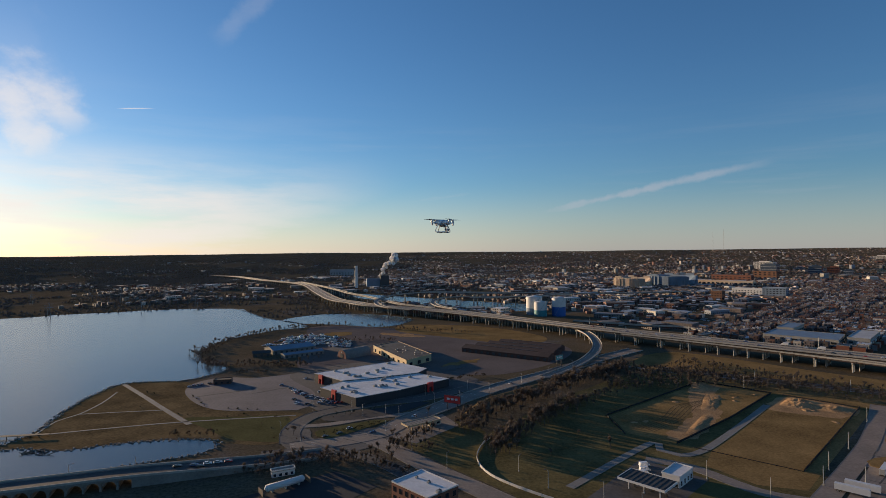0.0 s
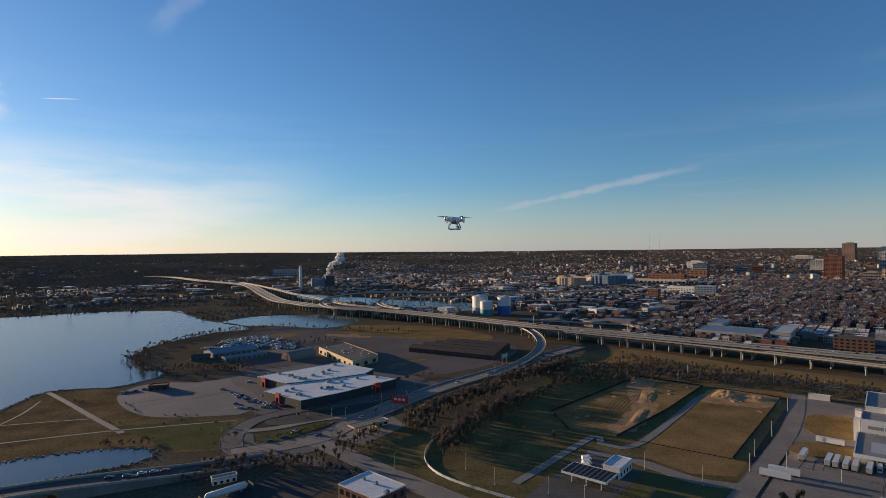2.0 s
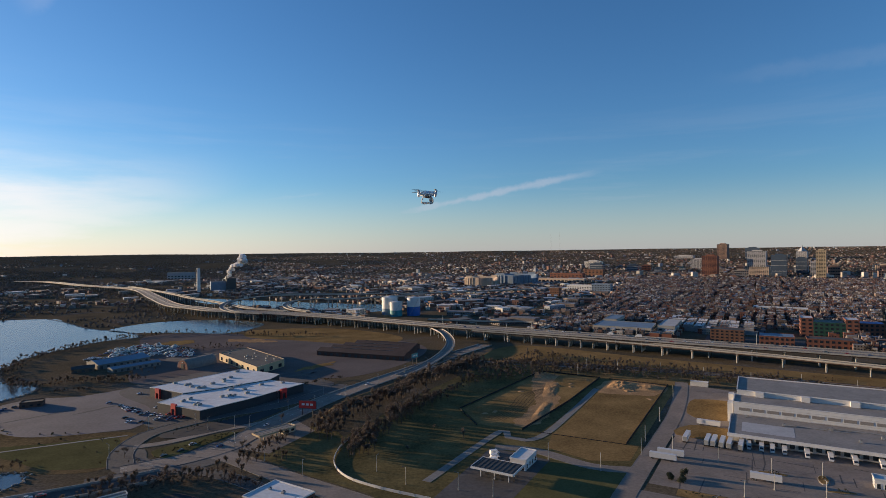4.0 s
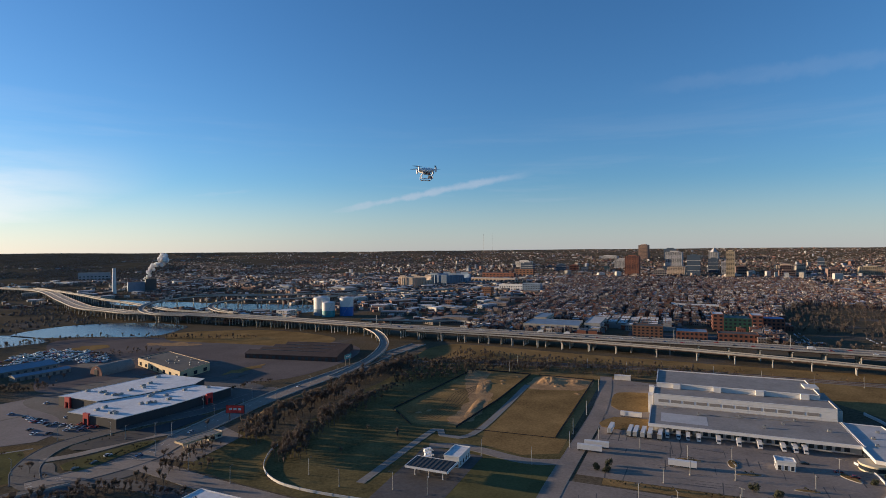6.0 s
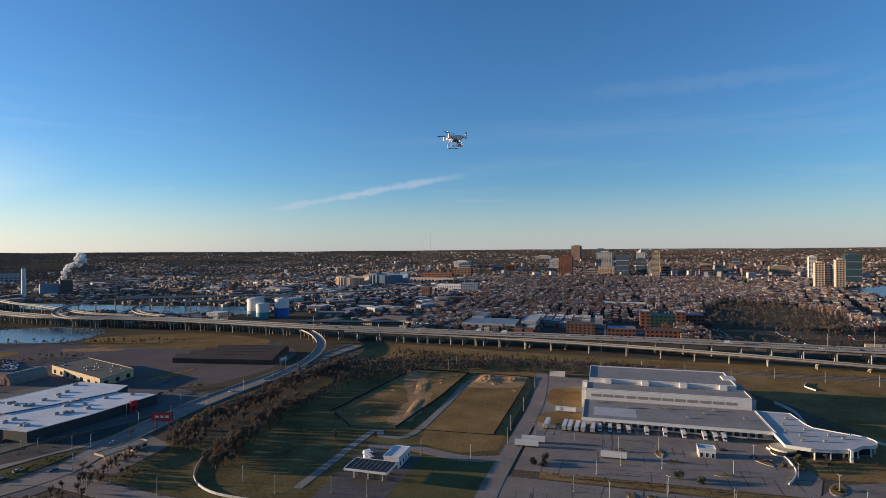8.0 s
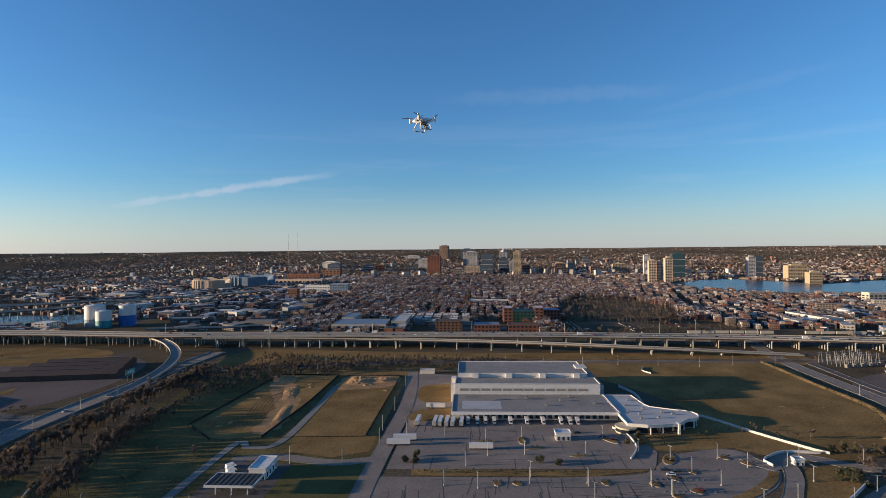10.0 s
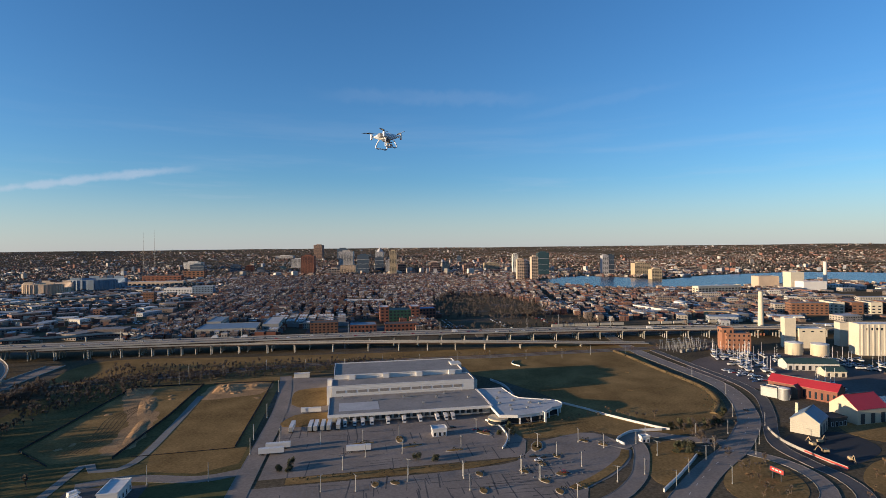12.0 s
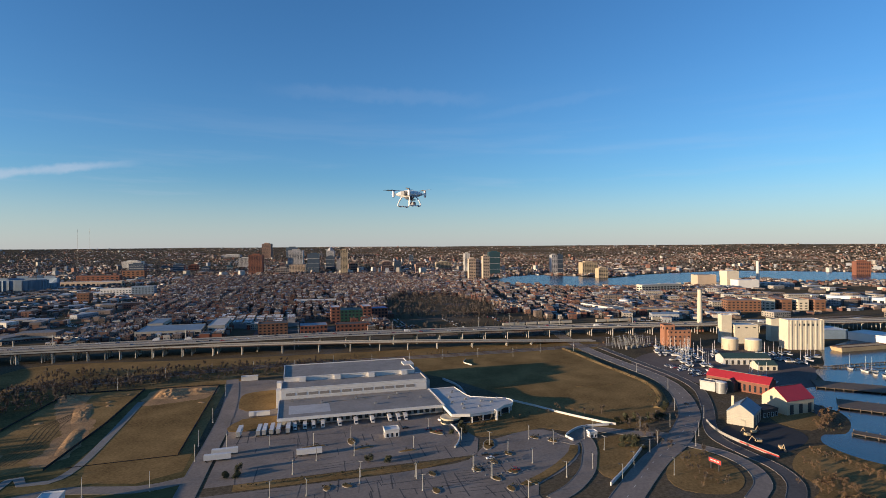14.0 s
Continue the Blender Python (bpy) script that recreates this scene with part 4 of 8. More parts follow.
    part("gimbal_arm", g, DRONE_SILVER, gm)
    part("camera_body", block(geo(), 0.056, 0.0, -0.116, -0.078, 0.036, 0.05), DRONE_GREY, gm, "grey camera body")
    g = beam(geo(), (0.07, 0, -0.097), (0.09, 0, -0.097), 0.016, n=14)
    smooth(part("lens", g, LENS_GLASS, gm, "round black lens"))
    return th


drone(pose(0.0, 6.42, 120.338, 0, 0, -12) @ Matrix.Diagonal((0.83, 0.83, 0.83, 1)))


# ---- building helpers ----
def panes(parent, a, b, n, z0, z1, fill=0.6, material=GLASS, name="window", out=0.06, frame_mat=None, ends=0.0):
    """A row of n framed openings on the wall from a to b (outside is to the right)."""
    a, b = Vector((*a, 0)), Vector((*b, 0))
    d = (b - a) / n
    deg = math.degrees(math.atan2(d.y, d.x))
    w, h = d.length * fill, z1 - z0
    g = geo()
    block(g, 0, 0, 0, h, w, 0.16)
    me = mesh_of(g, name, [material])
    fr = None
    if frame_mat:
        q = geo()
        for x in (-w / 2, w / 2):
            block(q, x, -0.04, 0, h, 0.18, 0.2)
        for z in (-0.09, h):
            block(q, 0, -0.04, z, z + 0.12, w + 0.18, 0.22)
        fr = mesh_of(q, "frame", [frame_mat])
    r = Vector((d.y, -d.x, 0)).normalized()
    for i in range(n):
        p = a + d * (i + 0.5) + r * out
        ob = new(name, me)
        ob.matrix_basis = pose(p.x, p.y, z0, 0, 0, deg)
        ob.parent = parent
        if fr:
            f = new("frame", fr)
            f.parent = ob


def roof_unit(m, size=(2.2, 1.6, 1.3), label="grey rooftop air unit"):
    th = thing("roof_unit", label, "roof unit", m, "rooftop air units")
    l, w, h = size
    part("casing", block(geo(), 0, 0, 0.15, h, l, w), STEEL, th)
    part("fan_cowl", tube(geo(), l * 0.2, 0, h, h + 0.2, w * 0.3, n=10), METAL_DARK, th)
    for s in (-1, 1):
        part("skid", block(geo(), 0, s * w * 0.35, 0, 0.15, l, 0.15), METAL_DARK, th)
    return th


def parapet(g, poly, z0, h, t=0.5, m=0):
    n = len(poly)
    c = Vector((sum(p[0] for p in poly) / n, sum(p[1] for p in poly) / n, 0))
    for i in range(n):
        a, b = Vector((*poly[i], z0)), Vector((*poly[(i + 1) % n], z0))
        d = (b - a).normalized()
        r = Vector((d.y, -d.x, 0)) * t / 2
        e = d * t / 2
        add(g, [a - e - r, b + e - r, b + e + r, a - e + r] + [p + Vector((0, 0, h)) for p in (a - e - r, b + e - r, b + e + r, a - e + r)],
            [(0, 1, 5, 4), (1, 2, 6, 5), (2, 3, 7, 6), (3, 0, 4, 7), (4, 5, 6, 7)], m)
    return g


# ---- distribution warehouse ----
def warehouse():
    th = thing("warehouse", "long white flat-roofed distribution warehouse with loading docks", "warehouse", at(*uv(40, 376), -45))
    # local x runs along the front, local y to the rear; the origin is on the front wall
    def R(x0, x1, y0, y1):
        return [(x0, y0), (x1, y0), (x1, y1), (x0, y1)]
    low = part("low_wing", prism(geo(), R(-57, 57, 2.5, 44), 0, 6.2), PAINT_OLD, th)
    part("low_roof", prism(geo(), R(-56.6, 56.6, -2.0, 43.8), 6.2, 6.6), ROOF_GREY, th, "worn grey flat roof")
    part("pale_roof_sheet", prism(geo(), R(-50, -22, 6, 26), 6.6, 6.64), ROOF_PALE, th, "paler mended roof sheet")
    part("fascia", block(geo(), 0, -2.3, 5.0, 7.0, 115, 0.6), PAINT, th, "deep white fascia over the docks")
    for s in (-1, 1):
        part("verge", block(geo(), s * 57, 20.9, 5.6, 7.0, 0.6, 45.8), PAINT, th)
    hall = part("hall", prism(geo(), R(-55.5, 55, 44, 66), 0, 14.5, 0, 1), [PAINT, ROOF_GREY], th)
    part("upper_hall", prism(geo(), R(-54, 50, 66, 112), 0, 17.5, 0, 1), [PAINT, ROOF_GREY], th)
    part("hall_parapet", parapet(geo(), R(-55.5, 55, 44, 66), 14.5, 0.5, 0.5), PAINT, th)
    part("upper_parapet", parapet(geo(), R(-54, 50, 66, 112), 17.5, 0.7, 0.6), PAINT, th)
    for i in range(4):
        part("roof_monitor", block(geo(), -40 + i * 27, 65.0, 14.6, 18.0, 5.0, 3.4), PAINT, th, "white roof monitor")
    part("stair_house", block(geo(), 49, 90, 14, 18.8, 9, 12), PAINT_OLD, th)
    part("annex", prism(geo(), R(50, 62, 62, 112), 0, 9.5, 0, 1), [PAINT_OLD, ROOF_GREY], th)
    panes(th, (-53, 44), (46, 44), 12, 9.2, 11.2, 0.82, ROOF_GREY, "louvre_panel", frame_mat=None)
    for z in (6.9, 8.2, 12.4):
        part("wall_rib", block(geo(), 0, 43.9, z, z + 0.15, 110, 0.2), PAINT_OLD, th)
    # docks
    panes(th, (-52, 2.5), (52, 2.5), 24, 1.1, 4.6, 0.62, METAL_DARK, "dock_door")
    part("side_tower", block(geo(), -57.6, 50, 0, 13, 3.4, 8), PAINT, th, "white stair tower at the corner")
    part("side_tower", block(geo(), -57.6, 66, 0, 15, 3.4, 6), PAINT, th, "white stair tower at the corner")
    for x, y in ((-27, 28), (-2, 32), (30, 36), (45, 20), (-48, 38), (10, 14), (22, 26)):
        roof_unit(at(*uv(40 + x, 376 + y), -45, 6.6), (1.6, 1.4, 1.5), "small white roof vent box")
    for y, x0, x1 in ((30, -26, 8), (35, -4, 30)):
        part("roof_pipe", beam(geo(), (x0, y, 6.9), (x1, y, 6.9), 0.25, n=6), STEEL, th)
    return th


warehouse()


def office():
    th = thing("office_building", "white low office wing with a rounded glass end", "office building", at(*uv(120, 372), -45))
    end = [(20 + 10 * math.cos(radians(a)), 2 + 10 * math.sin(radians(a))) for a in range(-90, 91, 15)]
    poly = [(-24, -20), (-12, -23), (-2, -22), (8, -20)] + [(14, -14)] + [(p[0] - 2, p[1] - 2) for p in end] + [(2, 18), (0, 24), (-2, 48), (-24, 48)]
    inner = [(x * 0.94, (y - 10) * 0.94 + 10) for x, y in poly]
    part("glass_wall", prism(geo(), inner, 0.4, 4.6), GLASS, th, "dark ribbon glazing")
    part("plinth", prism(geo(), inner, 0, 0.5), CONCRETE, th)
    part("roof_slab", prism(geo(), poly, 4.6, 6.2, 0, 1), [PAINT, ROOF_PALE], th, "thick white roof slab")
    part("roof_edge", parapet(geo(), poly, 6.2, 0.5, 0.4), PAINT, th)
    for x, y in ((-20, -19), (-10, -22), (-2, -21), (8, -19), (14, -13), (22, -9), (26, -3)):
        part("column", tube(geo(), x, y, 0, 4.6, 0.5, n=10), PAINT, th)
    part("entrance_fin", block(geo(), 8, -20, 0, 6.8, 1.2, 4), PAINT, th, "white entrance wall")
    part("rotunda", tube(tube(geo(), -24, -17, 0, 3.6, 6.6, n=24), -24, -17, 3.6, 4.2, 7.0, n=24), SIDING, th, "round beige lobby")
    part("rotunda_glass", tube(geo(), -24, -17, 1.0, 3.0, 6.72, n=24), GLASS, th)
    for x, y in ((-10, 0), (-4, 12), (-14, 20), (6, 4), (12, 0), (-8, 34), (0, -8), (-16, 6), (-12, -10)):
        roof_unit(at(*uv(120 + x, 372 + y), -45, 6.2), (1.8, 1.4, 1.1), "small white roof vent box")
    g = geo()
    for i in range(10):
        a = 2 * math.pi * i / 10
        beam(g, (18, 6, 6.9), (18 + 1.3 * math.cos(a), 6 + 1.3 * math.sin(a), 7.6), 0.25)
    part("satellite_dish", g, PAINT, th)
    return th


office()


def wall_line(name, line, h, t, material, label, z=0.0):
    g = sweep(geo(), spline([(*p, z) for p in line], 4.0), bar(t, h))
    return tagged(part(name, g, material), label, "wall", kind="structure")


wall_line("wall_drive", [(319, 193), (313, 179), (300, 166), (287, 160), (279, 158)], 1.3, 0.5, PAINT, "curved white wall by the lorry yard")
wall_line("wall_long", [(386, 168), (381, 146), (374, 124), (367, 92), (367, 84)], 1.5, 0.5, PAINT_OLD, "long white boundary wall across the lawn")
wall_line("wall_gate", [(324, 100), (328, 106), (338, 106), (351, 102), (364, 88)], 1.6, 0.5, PAINT, "curved white gate wall")
wall_line("wall_slope", [(272, 66), (300, 63), (334, 61)], 1.8, 0.6, PAINT, "white retaining wall on a grass slope")
wall_line("wall_rear", [uv(122, 470), uv(128, 445), uv(126, 415)], 2.0, 0.5, PAINT, "white wall behind the office")
wall_line("wall_corner", [(505, 268), (490, 262), (484, 250)], 1.2, 0.3, PAINT_OLD, "short white curved wall in grass")


def small_house(name, label, category, m, lx, ly, h, wall, roof, doors=2):
    th = thing(name, label, category, m)
    part("wall_body", block(geo(), 0, 0, 0, h, lx, ly), wall, th)
    part("roof", block(geo(), 0, 0, h, h + 0.35, lx + 0.5, ly + 0.5), roof, th)
    part("roof_edge", parapet(geo(), rect(0, 0, lx + 0.3, ly + 0.3), h + 0.35, 0.5, 0.4), wall, th)
    panes(th, (-lx / 2, -ly / 2), (lx / 2, -ly / 2), max(2, int(lx / 3)), 0.3, h * 0.62, 0.55, GLASS, "window", frame_mat=PAINT)
    panes(th, (lx / 2, -ly / 2), (lx / 2, ly / 2), max(2, int(ly / 4)), 1.0, h * 0.62, 0.4, GLASS, "window", frame_mat=PAINT)
    panes(th, (-lx / 2, ly / 2), (-lx / 2, -ly / 2), max(2, int(ly / 4)), 1.0, h * 0.62, 0.4, GLASS, "window", frame_mat=PAINT)
    return th


small_house("guard_house", "small white flat-roofed gatehouse in the lorry yard", "gatehouse", at(*uv(53, 341), -45), 9, 7, 4.4, PAINT, ROOF_WHITE)
small_house("station_shop", "white flat-roofed shop of the fuel station", "shop", at(*uv(-115, 285), -45), 9, 17, 5.4, PAINT, ROOF_WHITE)
small_house("gate_booth", "small white booth at the office gate", "booth", at(337, 92, -45), 5, 4, 3.2, PAINT, ROOF_WHITE)


def canopy(m, lx, ly, h, fascia, roof, label, legs=6):
    th = thing("fuel_canopy", label, "canopy", m)
    part("roof", block(geo(), 0, 0, h - 0.8, h - 0.1, lx - 0.3, ly - 0.3), METAL_DARK, th)
    part("roof_sheet", block(geo(), 0, 0, h - 0.1, h - 0.04, lx - 0.6, ly - 0.6), roof, th)
    g = geo()
    for i in range(9):
        block(g, (i - 4) * lx / 9.2, 0, h - 0.04, h + 0.1, 0.3, ly - 1)
    part("roof_ribs", g, METAL_DARK, th)
    part("fascia", parapet(geo(), rect(0, 0, lx, ly), h - 1.0, 1.15, 0.3), fascia, th)
    for i in range(legs):
        x = (i // 2 - (legs / 2 - 1) / 2) * lx / (legs / 2)
        y = (i % 2 - 0.5) * ly * 0.5
        part("post", block(geo(), x, y, 0, h - 0.8, 0.5, 0.5), fascia, th)
        if i % 2:
            part("pump", block(geo(), x + 1.5, y - ly * 0.25, 0, 1.7, 0.9, 0.6), METAL_DARK, th, "fuel pump")
    return th


canopy(at(*uv(-121, 263), -45), 24, 15, 6.0, PAINT, ROOF_DARK, "white-edged fuel canopy with a dark ribbed roof")
canopy(at(-16, 371, 34), 26, 9, 5.2, OCHRE, CONCRETE_DARK, "faded fuel canopy with a flat weathered roof")


# ---- lorries and cars ----
def wheels(th, spots, r=0.5, w=0.3):
    me = mesh_of(beam(geo(), (0, -w / 2, 0), (0, w / 2, 0), r, n=14), "wheel", [RUBBER])
    hub = mesh_of(beam(geo(), (0, -w / 2 - 0.02, 0), (0, w / 2 + 0.02, 0), r * 0.5, n=10), "rim", [STEEL])
    for x, y in spots:
        o = new("wheel", me)
        o.location, o.parent = (x, y, r), th
        if r > 0.46:
            h = new("rim", hub)
            h.parent = o


def trailer(m, l=14.2, label="white box lorry trailer parked on asphalt", group="lorry trailers"):
    th = thing("lorry_trailer", label, "trailer", m, group)
    part("box", block(geo(), 0, 0, 1.15, 4.0, l, 2.55), PAINT, th)
    part("roof", block(geo(), 0, 0, 4.0, 4.06, l - 0.1, 2.5), ROOF_WHITE, th)
    part("chassis", block(geo(), 0, 0, 0.85, 1.15, l - 1, 1.1), METAL_DARK, th)
    part("rear_door", block(geo(), -l / 2 - 0.03, 0, 1.25, 3.9, 0.06, 2.3), STEEL, th)
    part("landing_gear", block(geo(), l * 0.28, 0, 0, 0.9, 0.2, 1.9), METAL_DARK, th)
    wheels(th, [(-l / 2 + d, s * 1.05) for d in (1.2, 2.5) for s in (-1, 1)])
    return th


def lorry(m, l=7.5, label="white box lorry backed to a dock", group="lorries at the docks"):
    th = thing("box_lorry", label, "lorry", m, group)
    part("box", block(geo(), -1.2, 0, 1.0, 3.8, l - 2.4, 2.45), PAINT, th)
    cab = add(geo(), [(l / 2 - 2.2, -1.1, 0.6), (l / 2, -1.1, 0.6), (l / 2, 1.1, 0.6), (l / 2 - 2.2, 1.1, 0.6), (l / 2 - 2.2, -1.05, 2.7), (l / 2 - 0.9, -1.05, 2.7), (l / 2 - 0.9, 1.05, 2.7), (l / 2 - 2.2, 1.05, 2.7), (l / 2, -1.1, 1.6), (l / 2, 1.1, 1.6)],
              [(3, 2, 1, 0), (4, 5, 6, 7), (0, 1, 8, 5, 4), (2, 3, 7, 6, 9), (1, 2, 9, 8), (8, 9, 6, 5), (3, 0, 4, 7)])
    part("cab", cab, PAINT, th)
    part("windscreen", add(geo(), [(l / 2 - 0.02, -0.9, 1.72), (l / 2 - 0.02, 0.9, 1.72), (l / 2 - 0.78, 0.9, 2.6), (l / 2 - 0.78, -0.9, 2.6), (l / 2 + 0.03, -0.9, 1.76), (l / 2 + 0.03, 0.9, 1.76), (l / 2 - 0.73, 0.9, 2.64), (l / 2 - 0.73, -0.9, 2.64)],
                           [(4, 5, 6, 7), (0, 1, 5, 4), (1, 2, 6, 5), (2, 3, 7, 6), (3, 0, 4, 7)]), GLASS, th)
    part("chassis", block(geo(), 0, 0, 0.55, 1.0, l - 0.6, 1.0), METAL_DARK, th)
    wheels(th, [(x, s * 1.0) for x in (-l / 2 + 1.5, l / 2 - 1.3) for s in (-1, 1)], 0.48)
    return th


def car_thing(m, paint, label, van=False):
    th = thing("parked_car" if not van else "parked_van", label, "car" if not van else "van", m, "parked cars" if not van else "parked vans")
    l, w, h = (4.5, 1.8, 1.45) if not van else (5.8, 2.1, 2.5)
    zs = 0.85 if not van else 1.2
    body = geo()
    prof = [(-l / 2, 0.35), (l / 2, 0.35), (l / 2, zs * 0.85), (l * 0.42, zs), (-l * 0.48, zs), (-l / 2, zs * 0.9)]
    vs = [(x, -w / 2, z) for x, z in prof] + [(x, w / 2, z) for x, z in prof]
    k = len(prof)
    add(body, vs, [(i, (i + 1) % k, k + (i + 1) % k, k + i) for i in range(k)] + [tuple(range(k - 1, -1, -1)), tuple(range(k, 2 * k))])
    part("body", body, paint, th)
    f0, f1, b1, b0 = (l * 0.24, l * 0.08, -l * 0.28, -l * 0.42) if not van else (l * 0.40, l * 0.26, -l * 0.47, -l * 0.49)

    def cabin(s, z0, z1, shrink):
        a = w / 2 - shrink
        c = w / 2 - shrink - 0.14
        return add(geo(), [(b0, -a, z0), (f0, -a, z0), (f0, a, z0), (b0, a, z0), (b1, -c, z1), (f1, -c, z1), (f1, c, z1), (b1, c, z1)],
                   [(0, 1, 5, 4), (1, 2, 6, 5), (2, 3, 7, 6), (3, 0, 4, 7), (4, 5, 6, 7)])
    part("cabin", cabin(1, zs, h, 0.06), GLASS if not van else paint, th, "dark side windows" if not van else "")
    part("roof", block(geo(), (f1 + b1) / 2, 0, h, h + 0.05, f1 - b1, w - 0.36), paint, th)
    part("headlights", block(geo(), l / 2 + 0.01, 0, 0.55, 0.7, 0.06, w * 0.85), STEEL, th) if van else None
    wheels(th, [(x, s * (w / 2 - 0.1)) for x in (-l * 0.31, l * 0.31) for s in (-1, 1)], 0.33, 0.22)
    return th


CARS = [car_thing(at(-118 + 9 * i, 436 - 3 * (i % 2), 50), CAR_PAINTS[i], "%s parked car on the store's asphalt" % n) for i, n in enumerate(("white", "black", "silver", "dark blue", "red"))]


def park(spots, deg, seed, jitter=4):
    rnd = random.Random(seed)
    for x, y in spots:
        copy_thing(rnd.choice(CARS), at(x, y, deg + rnd.choice((0, 180)) + rnd.uniform(-jitter, jitter)))


VAN = car_thing(at(*uv(-136, 292), 10), CAR_PAINTS[0], "white parked panel van beside the fuel station", True)
for u, v in ((-133, 286), (-131, 281), (-129, 276)):
    copy_thing(VAN, at(*uv(u, v), 12))
T0 = trailer(at(*uv(-48, 328), -43))
for u, v, d in ((-45, 336, -43), (2, 322, -45), (-30, 405, -47)):
    copy_thing(T0, at(*uv(u, v), d))
for u in (-40, -28, -24.5, -20, -16, -10):
    copy_thing(T0, at(*uv(u, 369 if u > -38 else 370), 42))
L0 = lorry(at(*uv(-6, 371), -133))
for u in (0.5, 6, 12, 23, 34, 45, 57, 63, 68):
    copy_thing(L0, at(*uv(u, 371), -135))
park([uv(78, 345), uv(84, 340), uv(64, 352), uv(100, 288), uv(104, 292), uv(108, 270), uv(99, 294)], -45, 5, 15)

# ---- store and the yards to the west ----
def store():
    th = thing("store", "large low store with white roof, charcoal walls and red portals", "store", at(-60, 490))
    o = Vector((-60, 490))

    def P(*pts):
        return [(x - o.x, y - o.y) for x, y in pts]
    back = P((-121, 509), (-90, 479), (-66, 487), (-24, 508), (-17, 526), (-53, 561))
    front = P((-104, 458), (-69, 425), (-38, 447), (4, 486), (-24, 507.4), (-66, 486.4), (-90, 478))
    for nm, poly, h in (("rear_hall", back, 8.2), ("front_hall", front, 7.4)):
        part(nm, prism(geo(), poly, 0, h - 0.6), DARK_WALL, th)
        part("roof", prism(geo(), poly, h - 0.6, h - 0.35), ROOF_WHITE, th, "clean white sheet roof")
        part("roof_edge", parapet(geo(), poly, h - 0.6, 0.4, 0.4), PAINT_OLD, th)
    for (x, y), d in (((-113, 500), -45), ((-90, 445), -45), ((-12, 468), 41)):
        g = block(geo(), x - o.x, y - o.y, 4.6, 8.3, 5.6, 1.6, d)
        for s in (-1, 1):
            block(g, x - o.x + s * 2.3 * math.cos(radians(d)), y - o.y + s * 2.3 * math.sin(radians(d)), 0, 4.6, 1.0, 1.6, d)
        part("portal", g, RED, th, "red entrance portal")
    panes(th, P((-100, 456))[0], P((-72, 428))[0], 8, 0.4, 3.2, 0.7, GLASS, "shop_window")
    rnd = random.Random(12)
    for i in range(26):
        a, b = rnd.random(), rnd.random()
        if i < 11:
            x, y = -112 + 60 * a + 30 * b, 509 + 44 * a - 22 * b + 2
            z = 7.85
        else:
            x, y = -95 + 66 * a + 26 * b, 460 + 52 * a - 26 * b
            z = 7.05
        roof_unit(at(x, y, 41, z), (2.6 + rnd.random() * 2, 1.9, 1.4), "dark rooftop air unit on a white roof")
    return th


store()


def hall_box(name, label, category, poly, h, wall, roof, edge=None, rows=()):
    cx, cy = sum(p[0] for p in poly) / len(poly), sum(p[1] for p in poly) / len(poly)
    th = thing(name, label, category, at(cx, cy))
    q = [(x - cx, y - cy) for x, y in poly]
    part("wall_body", prism(geo(), q, 0, h), wall, th)
    part("roof", prism(geo(), [(x * 0.992, y * 0.992) for x, y in q], h, h + 0.2), roof, th)
    part("roof_edge", parapet(geo(), q, h, 0.6, 0.4), edge or wall, th)
    a = sum(q[i][0] * q[(i + 1) % len(q)][1] - q[(i + 1) % len(q)][0] * q[i][1] for i in range(len(q)))
    if a < 0:
        q = q[::-1]
    for i in range(len(q)):
        p0, p1 = q[i], q[(i + 1) % len(q)]
        ln = math.hypot(p1[0] - p0[0], p1[1] - p0[1])
        for z0, z1, every, fill in rows:
            panes(th, p0, p1, max(1, int(ln / every)), z0, z1, fill)
    return th


W2 = hall_box("yard_warehouse", "long yellow-walled warehouse with a brown gravel roof", "warehouse", [(-85, 658), (-39, 566), (-14, 600), (-58, 688)], 7.5, OCHRE, ROOF_DARK, rows=((1.0, 4.5, 14, 0.35),))
rnd = random.Random(2)
for i in range(14):
    a, b = rnd.uniform(0.1, 0.9), rnd.uniform(0.15, 0.85)
    roof_unit(at(-85 + 46 * a + 26 * b, 658 - 92 * a + 31 * b, -63, 7.7), (1.3, 1.2, 0.9), "small grey vent on a gravel roof")
hall_box("brick_building", "red brick building with a white flat roof", "building", [(-26, 264), (-8, 246), (6, 259), (-12, 278)], 9, BRICK, ROOF_WHITE, PAINT, rows=((1.2, 3.4, 4.2, 0.4), (5.2, 7.6, 4.2, 0.4)))
roof_unit(at(-3, 251, 45, 9.2), (2.4, 1.8, 1.5), "black rooftop plant box")
roof_unit(at(-8, 262, 45, 9.2), (1.6, 1.4, 1.0))
roof_unit(at(-14, 268, 45, 9.2), (1.2, 1.2, 0.8))
hall_box("yard_hut", "low brown hut beside the bay car park", "hut", rect(-205, 506, 15, 9, 10), 4, RUST, WOOD, rows=((1, 2.4, 4, 0.4),))


BARN_RED = surface("faded_red_boards", (0.30, 0.13, 0.085), 0.85, 0.25, 0.2, 1.5)


